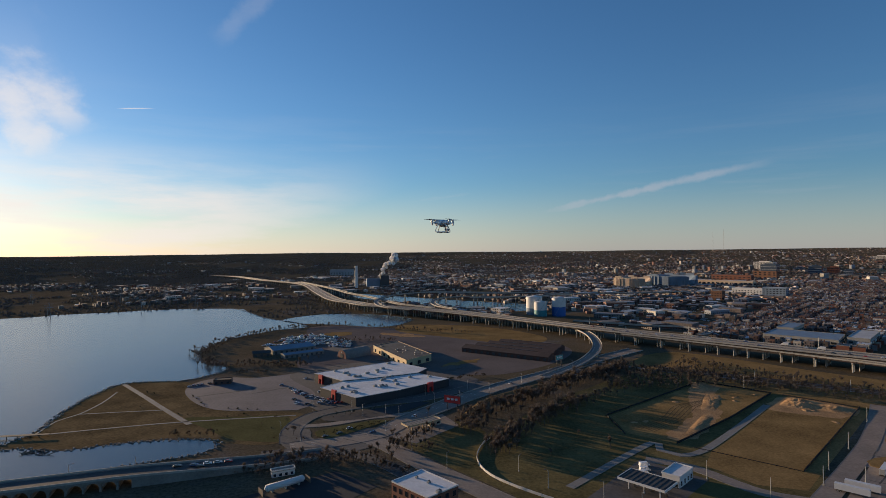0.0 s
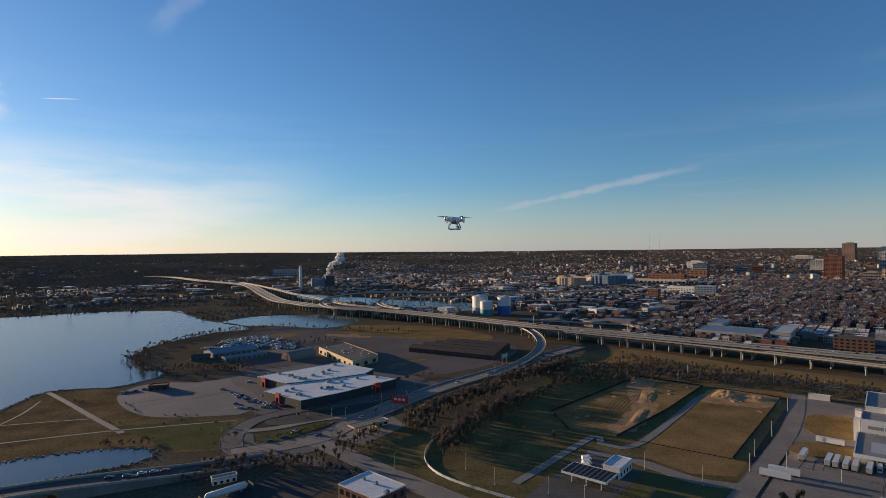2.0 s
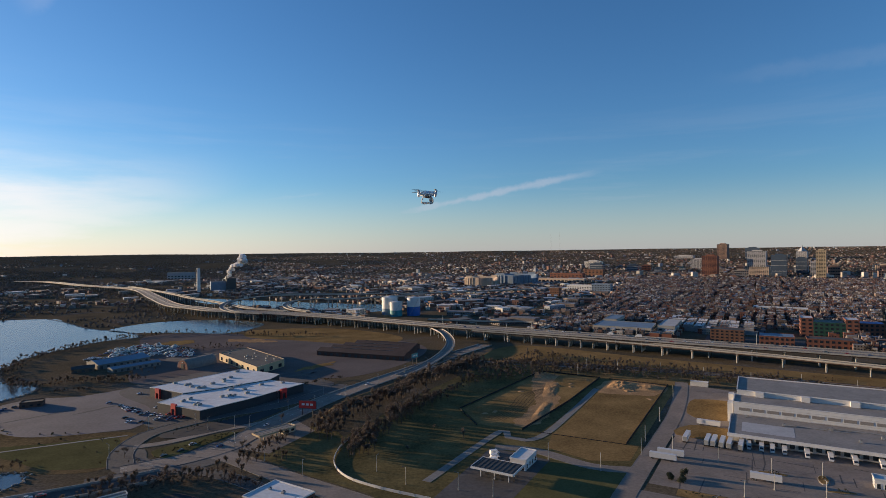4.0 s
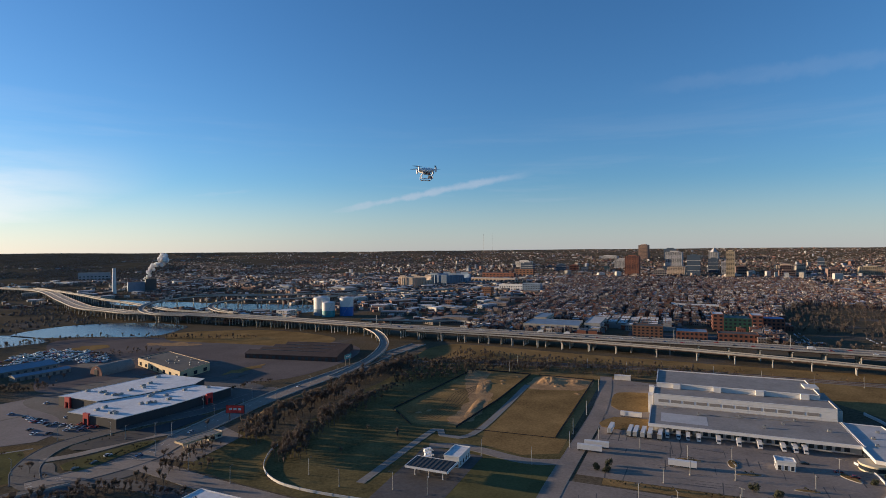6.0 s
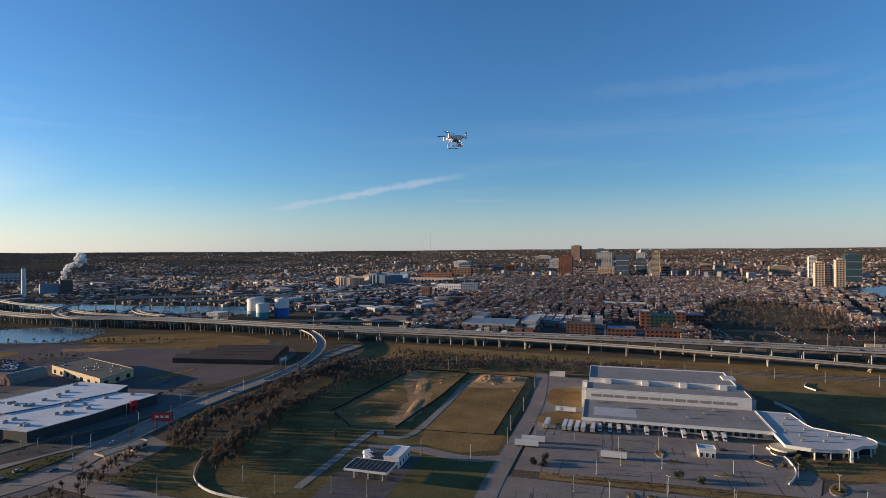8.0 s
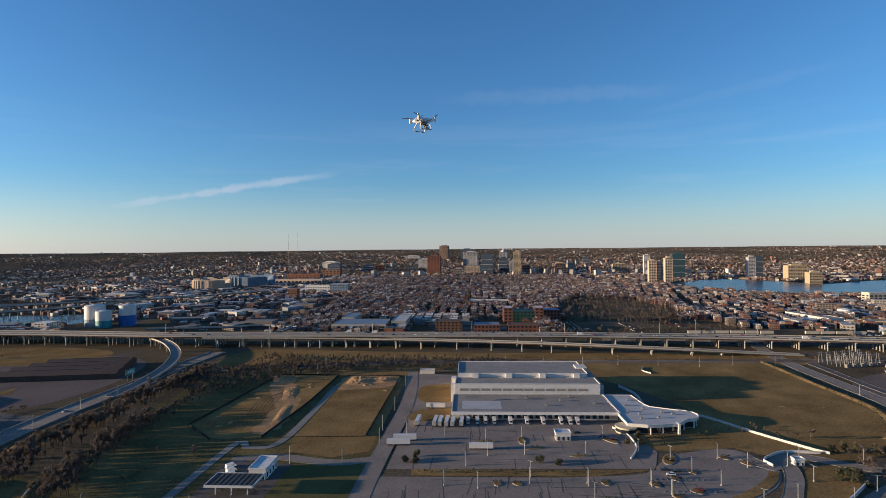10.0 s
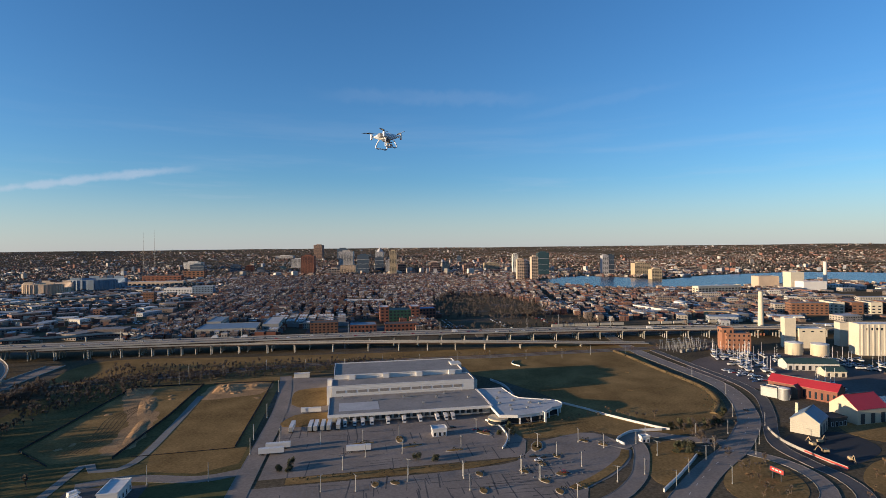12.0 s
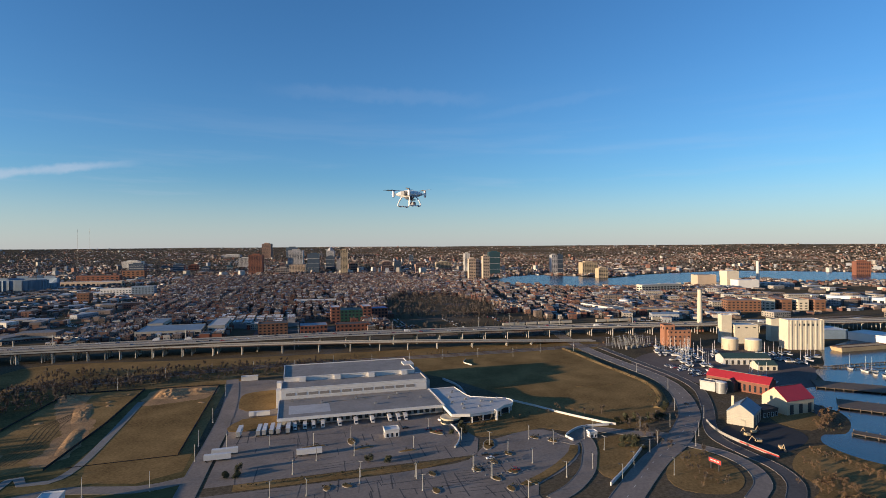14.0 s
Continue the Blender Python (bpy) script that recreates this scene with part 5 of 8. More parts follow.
def quonset():
    th = thing("barrel_barn", "grey barrel-roofed barn with a rust-red end", "barn", at(-104, 634, 47))
    n, l, w, h = 14, 36, 17, 9.5
    for nm, k, x0, x1, mt in (("shell", 1.0, -l / 2, l / 2, STEEL), ("end_wall", 0.94, -l / 2 - 0.15, l / 2 + 0.15, BARN_RED)):
        vs = []
        for x in (x0, x1):
            vs += [(x, k * w / 2 * math.cos(math.pi * i / n), k * h * math.sin(math.pi * i / n) ** 0.8) for i in range(n + 1)]
        fs = [(i, i + 1, n + 2 + i, n + 1 + i) for i in range(n)] + [tuple(range(n, -1, -1)), tuple(range(n + 1, 2 * n + 2))]
        part(nm, add(geo(), vs, fs), CONCRETE_DARK if nm == "shell" else mt, th, "rust-red end wall" if nm == "end_wall" else "")
    part("barn_door", block(geo(), -l / 2 - 0.3, 0, 0, 5.4, 0.2, 4.2), METAL_DARK, th, "dark tall sliding door")
    part("gable_vent", block(geo(), -l / 2 - 0.3, 0, 6.4, 7.4, 0.2, 1.6), PAINT_OLD, th)


quonset()


def long_shed(x, y, deg, l, w, eave, ridge, wall, roof, label, category="shed", bays=8):
    th = thing("long_shed", label, category, at(x, y, deg))
    g = gable(geo(), 0, 0, 0, eave, ridge, l, w)
    q = {"v": g["v"], "f": g["f"], "m": g["m"]}
    part("body", q, [wall, roof], th)
    part("ridge_vent", block(geo(), 0, 0, ridge + 0.1, ridge + 0.5, l * 0.7, 0.8), METAL_DARK, th)
    panes(th, (-l / 2, -w / 2), (l / 2, -w / 2), bays, 0.3, eave * 0.7, 0.4, METAL_DARK, "bay_door")
    panes(th, (l / 2, w / 2), (-l / 2, w / 2), bays, 1.2, eave * 0.7, 0.4, GLASS, "window")
    return th


long_shed(-190, 672, 38, 52, 30, 5, 8, CONCRETE_DARK, BLUE_ROOF, "pale boat shed with a blue-grey roof")
long_shed(-166, 640, 38, 48, 12, 4, 5.5, CONCRETE_DARK, BLUE_ROOF, "long low shed with a blue-grey roof")
long_shed(-214, 640, 20, 20, 12, 4, 6, WOOD, ROOF_DARK, "small dark timber shed on the point", bays=3)
RUST_ROOF = surface("rust_brown_sheet_roof", (0.052, 0.033, 0.028), 0.85, 0.4, 0.08, 0.7)
for i in range(4):
    long_shed(72 + i * 11.5, 628 + i * 14.5, -36, 112 - 10 * i, 18, 5, 8.2, RUST, RUST_ROOF, "long rusted works shed in a row of sheds", bays=14)


def billboard(x, y, deg, l, h, lift, colour, label):
    th = thing("billboard", label, "billboard", at(x, y, deg))
    part("panel", block(geo(), 0, 0, lift, lift + h, l, 0.5), METAL_DARK, th)
    for s in (-1, 1):
        part("poster", block(geo(), 0, s * 0.3, lift + 0.3, lift + h - 0.3, l - 0.6, 0.1), colour, th, "red poster")
        for k in range(3):
            part("poster_bar", block(geo(), (k - 1) * l * 0.24, s * 0.37, lift + h * 0.4, lift + h * 0.65, l * 0.16, 0.05), PAINT, th)
    for s in (-1, 1):
        part("post", tube(geo(), s * l * 0.3, 0, 0, lift, 0.35, n=10), METAL_DARK, th)


billboard(6, 414, -28, 14, 6, 5, RED, "red and black roadside billboard on posts")
billboard(318, 22, 55, 8, 2.6, 3.5, RED, "small red and white roadside sign")
billboard(118, 560, 42, 12, 5, 8, TEAL, "green overhead road sign on posts")


def gas_tank():
    th = thing("gas_tank", "long white horizontal tank on saddles", "tank", at(-82, 279.5, 39))
    g = geo()
    for a, b, r0, r1 in ((-10.6, -9.6, 0.6, 1.7), (-9.6, 9.6, 1.7, 1.7), (9.6, 10.6, 1.7, 0.6)):
        beam(g, (a, 0, 2.4), (b, 0, 2.4), r0, r1, n=16)
    smooth(part("vessel", g, PAINT, th))
    for x in (-7, 0, 7):
        part("saddle", block(geo(), x, 0, 0, 1.4, 0.8, 2.6), CONCRETE, th)
    part("end_screen", block(geo(), 12.5, 0, 0, 3, 0.3, 6), WOOD, th)
    part("end_screen", block(geo(), -12.5, 0, 0, 3, 0.3, 6), WOOD, th)


gas_tank()
small_house("site_cabin", "low white site cabin beside the dark yard", "cabin", at(-88, 296, 25), 12, 4, 3, PAINT_OLD, ROOF_GREY)


def sea_bridge():
    """Old concrete road bridge with arches, at the pond's mouth."""
    th = thing("arched_bridge", "old grey concrete road bridge with round arches", "bridge")
    line = [(-330, 232, 6), (-270, 252, 6), (-218, 269, 6), (-185, 280, 6), (-164, 288, 5.6), (-130, 300, 4), (-100, 312, 2), (-72, 326, 0.4)]
    pts = spline(line, 6.0)
    part("deck", sweep(geo(), pts, [(-7.5, -1), (7.5, -1), (7.5, 0), (-7.5, 0)]), CONCRETE_DARK, th)
    part("carriageway", sweep(geo(), pts, bar(12, 0.05, 0, 0.004)), ASPHALT, th)
    for s in (-1, 1):
        part("parapet", sweep(geo(), pts, bar(0.5, 1.1, s * 7.2, 0.004)), CONCRETE, th)
        part("footway", sweep(geo(), pts, bar(1.3, 0.2, s * 6.3, 0.004)), CONCRETE_DARK, th)
    part("retaining_wall", sweep(geo(), [p for p in pts if p.x > -166], [(-7.0, -6.2), (7.0, -6.2), (7.0, -1.02), (-7.0, -1.02)]), CONCRETE_DARK, th)
    for i in range(22):
        x = -170 - i * 7.2
        y = 286 - (i * 7.2) * 0.335
        g = geo()
        block(g, x, y, 0, 5, 1.0, 14, -71 + 90)
        n = 8
        for s in (-7.2, 7.2):
            vs, fs = [], []
            for k in range(n + 1):
                a = math.pi * k / n
                vs += [(3.0 * math.cos(a), s, 2.2 + 2.4 * math.sin(a)), (3.6 * math.cos(a), s, 5.05), (3.0 * math.cos(a), s * 0.93, 2.2 + 2.4 * math.sin(a)), (3.6 * math.cos(a), s * 0.93, 5.05)]
            for k in range(n):
                o = 4 * k
                fs += [(o, o + 1, o + 5, o + 4), (o + 2, o + 6, o + 7, o + 3), (o, o + 4, o + 6, o + 2)]
            c, sn = math.cos(radians(19)), math.sin(radians(19))
            add(g, [(x - 3.6 * c + p[0] * c - p[1] * sn, y - 3.6 * sn + p[0] * sn + p[1] * c, p[2]) for p in vs], fs)
        part("arch", g, CONCRETE_DARK, th)


sea_bridge()
g = geo()
pts = [Vector((-340, 352, 1.6)), Vector((-262, 362, 1.6))]
foot = thing("foot_jetty", "low timber footbridge on posts at the shore", "jetty")
part("deck", sweep(geo(), pts, bar(3, 0.3)), WOOD, foot)
for i in range(12):
    p = pts[0].lerp(pts[1], i / 12)
    part("post", tube(geo(), p.x, p.y, -1, 1.6, 0.35, n=8), WOOD, foot)

# ---- boat yard, silos and sheds to the east ----
ORANGE_BRICK = surface("orange_brown_brick", (0.27, 0.125, 0.07), 0.9, 0.25, 0.15, 1.5, bump=0.01)
hall_box("brick_mill", "tall red-brown brick works building", "works", rect(690, 84, 25, 24, -62), 20, ORANGE_BRICK, ROOF_DARK, rows=((2, 4, 5, 0.35), (7, 9, 5, 0.35), (12, 14, 5, 0.35), (17, 19, 5, 0.35)))
hall_box("brick_mill_tower", "brick works block above the boat yard", "works", rect(687, 93, 12, 14, -62), 25, ORANGE_BRICK, ROOF_DARK, rows=((20, 23, 5, 0.35),))


def chimney(x, y, h, r0, r1, material, label):
    th = thing("chimney_stack", label, "chimney", at(x, y))
    part("shaft", tube(geo(), 0, 0, 0, h, r0, r1, 20), material, th)
    part("cap", tube(geo(), 0, 0, h, h + 1.2, r1 * 1.08, r1 * 1.08, 20), CONCRETE_DARK, th)
    part("base", block(geo(), 0, 0, 0, 3, r0 * 2.6, r0 * 2.6), BRICK, th)


chimney(824, 69, 57, 3.8, 2.9, CREAM, "tall plain white concrete chimney")
hall_box("white_mill", "white windowless mill block with a tower", "mill", rect(742, 35, 12, 10, -62), 34, CREAM, ROOF_WHITE, PAINT)
hall_box("white_mill", "lower white mill hall beside its tower", "mill", rect(754, 16, 28, 18, -62), 22, CREAM, ROOF_WHITE, CREAM, rows=((18.5, 20, 9, 0.3),))
hall_box("tan_mill", "tan windowless mill hall", "mill", rect(800, -24, 16, 22, -62), 22, SIDING, ROOF_GREY)
hall_box("tan_mill", "tan stair block of the mill", "mill", rect(785, -16, 10, 12, -62), 27, CREAM, ROOF_GREY)
S3 = hall_box("silo_block", "tall white silo block with small upper windows", "silo", rect(741, -43, 40, 18, -62), 33, CREAM, ROOF_WHITE, CREAM)
ax = Vector((math.cos(radians(-62)), math.sin(radians(-62))))
fr = Vector((-ax.y, ax.x)) * -9.1
panes(S3, tuple(-ax * 19 + fr), tuple(ax * 19 + fr), 8, 27, 29.5, 0.4)
for i in range(7):
    p = ax * (-16.5 + 5.5 * i) + fr * 0.79
    part("bin", tube(geo(), p.x, p.y, 0, 33, 2.3, n=14), CREAM, S3)


def storage_tank(x, y, r, h, material, label, bands=()):
    th = thing("storage_tank", label, "tank", at(x, y))
    part("shell", tube(geo(), 0, 0, 0, h, r, n=32), material, th)
    part("roof", tube(geo(), 0, 0, h, h + r * 0.16, r, r * 0.15, 32), PAINT, th)
    part("rim", tube(geo(), 0, 0, h - 0.5, h, r + 0.12, n=32), PAINT_OLD, th)
    for z0, z1, mt, lb in bands:
        part("band", tube(geo(), 0, 0, z0, z1, r + 0.06, n=32), mt, th, lb)
    g = geo()
    for i in range(14):
        a0, a1 = -2.4 + i * 0.1, -2.3 + i * 0.1
        beam(g, ((r + 0.5) * math.cos(a0), (r + 0.5) * math.sin(a0), h * i / 14), ((r + 0.5) * math.cos(a1), (r + 0.5) * math.sin(a1), h * (i + 1) / 14), 0.15)
    part("stair", g, STEEL, th)


storage_tank(697, 28, 8.6, 13, SIDING, "round cream storage tank beside its twin")
storage_tank(703, 5, 8.6, 12.5, SIDING, "round cream storage tank beside the mill")
storage_tank(172, 1035, 15, 33, PAINT, "big white round tank with blue base paintwork", ((0, 12, BLUE_ROOF, "pale blue painted base"),))
storage_tank(179, 1006, 11.5, 26, PAINT, "smaller white tank with teal painted lower half", ((0, 11, TEAL, "teal painted lower half"),))
storage_tank(212, 1004, 12.5, 33, PAINT, "white round tank with deep blue lower half", ((0, 17, BLUE, "deep blue painted lower half"),))
storage_tank(1120, 228, 11, 11, PAINT, "low white round tank among rail sidings")
long_shed(622, 14, -62, 46, 18, 6.5, 10, PAINT_OLD, GREEN_ROOF, "white boat shed with a dark green roof")
long_shed(601, -4, -62, 18, 14, 5, 8, CREAM, GREEN_ROOF, "small cream shed with a dark green roof", bays=3)
GREY_BOARDS = surface("grey_beige_boards", (0.36, 0.33, 0.27), 0.75, 0.12, 0.2, 1.5)
RL = long_shed(508, 14, 71, 48, 15, 9, 13.5, BRICK, RED_ROOF, "long brick workshop under a bright red roof", "workshop", bays=12)
part("porch", gable(geo(), 3, 9.5, 0, 7, 10, 8, 6, 90, 0, 1), [WOOD, METAL_DARK], RL)
RS = long_shed(460, -17, -41, 26, 20, 10, 17.5, SIDING, RED_ROOF, "beige gabled house under a bright red roof", "house", bays=3)
GH = long_shed(415, 10, -11, 22, 16, 8.5, 14, GREY_BOARDS, BLUE_ROOF, "grey-beige gabled house with a pale metal roof", "house", bays=3)
part("chimney", block(geo(), 4, 7.6, 0, 15.5, 1.6, 1.6), SIDING, GH)
for z in (2.2, 3.4, 4.6, 5.8, 7.0):
    part("siding_board", block(geo(), -11.06, 0, z, z + 0.12, 0.12, 15.8), CREAM, GH)
small_house("annex_house", "low dark flat-roofed link between two houses", "annex", at(438, -2, -41), 14, 10, 5, METAL_DARK, ROOF_DARK)
small_house("yard_silo_shed", "grey corrugated shed beside the red-roofed workshop", "shed", at(494, 36, 71), 12, 8, 7, STEEL, ROOF_GREY)
storage_tank(488, 27, 4, 9, STEEL, "small grey steel silo by the workshop")
hall_box("pier_warehouse", "long white warehouse on the far quay", "warehouse", [(837, -98), (800, -150), (830, -172), (866, -118)], 9, PAINT, ROOF_WHITE)
hall_box("pier_warehouse", "blue-white warehouse on the far quay", "warehouse", [(826, -72), (840, -98), (872, -82), (858, -56)], 11, BLUE_ROOF, ROOF_WHITE)


def pier(line, w, label):
    th = thing("timber_pier", label, "pier")
    pts = [Vector((*p, 0)) for p in line]
    part("deck", sweep(geo(), pts, bar(w, 0.4, 0, 1.1)), WOOD, th)
    for a, b in zip(pts, pts[1:]):
        k = int((b - a).length / 6)
        d = (b - a).normalized()
        for i in range(k + 1):
            for s in (-1, 1):
                p = a.lerp(b, i / max(1, k)) + Vector((d.y, -d.x, 0)) * s * (w / 2 + 0.2)
                part("pile", tube(geo(), p.x, p.y, -0.5, 2.2, 0.3, n=6), WOOD, th)


pier([(552, -40), (560, -150)], 26, "broad dark timber pier in the inlet")
pier([(492, -50), (486, -150)], 26, "broken dark timber pier in the inlet")
pier([(420, -50), (404, -120)], 8, "old timber pier with pale edge boards")
pier([(630, -44), (652, -110)], 3, "narrow mooring pier with yachts")
pier([(640, -62), (690, -116)], 3, "narrow mooring pier beside the quay")
barge = thing("barge", "long rust-brown moored barge", "barge", at(762, -100, -45))
part("hull", add(geo(), [(-34, -6, 0.1), (34, -6, 0.1), (34, 6, 0.1), (-34, 6, 0.1), (-36, -7, 4.5), (36, -7, 4.5), (36, 7, 4.5), (-36, 7, 4.5)], [(0, 1, 5, 4), (1, 2, 6, 5), (2, 3, 7, 6), (3, 0, 4, 7), (4, 5, 6, 7), (3, 2, 1, 0)]), OCHRE, barge)
part("coaming", parapet(geo(), rect(0, 0, 68, 12), 4.5, 0.8, 0.5), RUST, barge)


def boat(m, sail, label):
    th = thing("yacht" if sail else "motor_boat", label, "boat", m, "laid-up boats")
    l, w = (10.5, 3.2) if sail else (8.5, 3.0)
    hull = [(-l / 2, -w / 2 * 0.8), (0, -w / 2), (l * 0.3, -w * 0.36), (l / 2, 0), (l * 0.3, w * 0.36), (0, w / 2), (-l / 2, w / 2 * 0.8)]
    k = len(hull)
    vs = [(x * 0.8, y * 0.45, 1.0) for x, y in hull] + [(x, y, 2.6) for x, y in hull]
    part("hull", add(geo(), vs, [(i, (i + 1) % k, k + (i + 1) % k, k + i) for i in range(k)] + [tuple(range(k, 2 * k)), tuple(range(k - 1, -1, -1))]), PAINT, th)
    part("cabin", prism(geo(), rect(-0.2, 0, l * 0.42, w * 0.55), 2.6, 3.3 if sail else 4.0, 0, 1), [GLASS, PAINT], th)
    part("cradle", block(geo(), 0, 0, 0, 1.0, l * 0.5, w * 0.35), METAL_DARK, th)
    if sail:
        part("mast", tube(geo(), 0.6, 0, 3.3, 15.5, 0.13, 0.1, 6), PAINT, th)
        part("boom", beam(geo(), (0.6, 0, 4.3), (-4, 0, 4.2), 0.16, n=6), BLUE, th, "furled sail on the boom")
    return th


B0 = boat(at(600, 62, 30), True, "white laid-up sailing yacht with bare mast")
B1 = boat(at(560, 40, 60), False, "white laid-up motor boat on a cradle")
rnd = random.Random(21)
for i in range(112):
    if i < 72:
        x, y = rnd.uniform(575, 668), rnd.uniform(40, 104)
        if y - 50 > (x - 560) * 0.75:
            continue
    elif i < 94:
        x, y = rnd.uniform(640, 690), rnd.uniform(-52, 0)
    elif i < 104:
        x, y = rnd.uniform(530, 560), rnd.uniform(-12, 8)
    else:
        x, y = rnd.uniform(612, 640), rnd.uniform(-110, -72)
    low = i >= 104
    copy_thing(B0 if rnd.random() < 0.62 else B1, at(x, y, rnd.choice((25, 205, 118)) + rnd.uniform(-15, 15), -0.9 if low else 0.06))

# fenced works with machines
wall_line("hoarding", [(404, 32), (392, 28), (378, 20), (364, 6), (352, -8)], 1.8, 0.25, CONCRETE, "white and orange site hoarding")
wall_line("hoarding_band", [(403, 31.5), (391, 27.4), (377.5, 19.4), (363.6, 5.6), (351.8, -8.2)], 0.8, 0.3, RED, "orange band along the site hoarding", 0.6)


def digger(m):
    th = thing("excavator", "orange tracked excavator in the works yard", "excavator", m, "site machines")
    for s in (-1, 1):
        part("track", block(geo(), 0, s * 1.1, 0, 0.9, 3.6, 0.6), RUBBER, th)
    part("body", block(geo(), -0.4, 0, 0.9, 2.2, 3.0, 2.3), OCHRE, th)
    part("cab", block(geo(), 0.7, 0.6, 1.2, 3.0, 1.3, 1.0), GLASS, th)
    g = beam(geo(), (1.0, -0.3, 1.8), (3.4, -0.3, 4.2), 0.25)
    beam(g, (3.4, -0.3, 4.2), (5.2, -0.3, 1.6), 0.2)
    part("arm", g, OCHRE, th)
    part("bucket", block(geo(), 5.2, -0.3, 0.9, 1.7, 0.9, 1.0), METAL_DARK, th)
    return th


D0 = digger(at(384, 8, 40))
for x, y, d in ((374, 2, 120), (368, -10, 200), (392, 4, -30)):
    copy_thing(D0, at(x, y, d))
hall_box("field_shed", "white open-fronted shed at the field's end", "shed", rect(*uv(-45, 520), 14, 5, -45), 3.4, PAINT_OLD, ROOF_WHITE)
hall_box("station_kiosk", "small faded kiosk behind the fuel canopy", "kiosk", rect(-8, 380, 9, 6, 34), 3.6, CREAM, ROOF_GREY, rows=((1, 2.4, 3, 0.5),))
for x, y, d in ((150, 545, 40), (160, 540, 40), (128, 530, 42)):
    small_house("rail_hut", "low grey hut beside the slip road", "hut", at(x, y, d), 10, 5, 3.4, CONCRETE_DARK, ROOF_GREY)

# ---- the city beyond the motorway ----
def inside(poly, x, y):
    hit, j = False, len(poly) - 1
    for i in range(len(poly)):
        (xi, yi), (xj, yj) = poly[i], poly[j]
        if (yi > y) != (yj > y) and x < (xj - xi) * (y - yi) / (yj - yi) + xi:
            hit = not hit
        j = i
    return hit


HARBOUR = [(1803, 840), (2110, 815), (2090, 592), (2030, 470), (2320, 400), (2600, 250), (2830, 40), (2830, -500), (2230, -400), (2030, -140), (2200, 0), (1880, 105), (1670, 245), (1575, 280), (1525, 375), (1488, 464), (1595, 750)]
CHANNEL = [(-260, 1620), (0, 1400), (160, 1280), (250, 1180), (150, 1070), (70, 1110), (-30, 1200), (-140, 1310), (-250, 1440)]
PARK = [uv(150, 880), uv(300, 850), uv(390, 1000), uv(370, 1250), uv(250, 1330), uv(170, 1150)]
BASIN = [(-300, 985), (-240, 1070), (-139, 1070), (-50, 985), (-52, 930), (-100, 868), (-170, 896), (-260, 930)]
INLET = [(760, -60), (900, -160), (700, -260), (450, -150), (365, -76), (392, -26), (522, -20), (716, -54)]
WET = [HARBOUR, CHANNEL, BAY, POND, BASIN, INLET]
KEEP = [rect(*uv(-165, 840), 100, 130, -45), rect(*uv(0, 800), 190, 100, -45), rect(*uv(70, 885), 120, 60, -45), rect(800, 1385, 140, 60, -49), rect(645, 1283, 40, 40, -48),
        rect(600, 1770, 140, 110, -49), rect(745, 1825, 170, 120, -50), rect(195, 985, 150, 190, 0), rect(862, 800, 110, 40, -47), rect(1455, 215, 160, 60, -41), rect(1120, 228, 40, 40),
        rect(760, 10, 140, 220, -62), rect(1095, 20, 80, 70, -60), rect(1160, -50, 90, 90, -60), rect(1735, 100, 180, 70, -60)]


def free(x, y):
    return not any(inside(p, x, y) for p in WET) and not any(inside(p, x, y) for p in KEEP)


def boxes(name, rows, mats, label, category):
    """Many plain far buildings in one mesh: walls in the first material, roofs in the second."""
    n = len(rows)
    a = np.array(rows, float)
    cx, cy, z0, h, lx, ly, deg, tilt = a.T
    c, s = np.cos(np.radians(deg)), np.sin(np.radians(deg))
    V = np.zeros((n, 8, 3))
    for k, (sx, sy) in enumerate(((-1, -1), (1, -1), (1, 1), (-1, 1))):
        x, y = sx * lx / 2, sy * ly / 2
        for o in (0, 4):
            V[:, k + o, 0], V[:, k + o, 1] = cx + x * c - y * s, cy + x * s + y * c
        V[:, k, 2], V[:, k + 4, 2] = z0 - 1, z0 + h + sy * tilt
    F = np.array([(0, 1, 5, 4), (1, 2, 6, 5), (2, 3, 7, 6), (3, 0, 4, 7), (4, 5, 6, 7)])
    faces = (np.arange(n)[:, None, None] * 8 + F[None]).reshape(-1, 4)
    me = bpy.data.meshes.new(name)
    me.from_pydata(V.reshape(-1, 3).tolist(), [], faces.tolist())
    for m in mats:
        me.materials.append(m)
    me.polygons.foreach_set("material_index", np.tile([0, 0, 0, 0, 1], n).astype(np.int32))
    return tagged(new(name, me), label, category, kind="stuff")


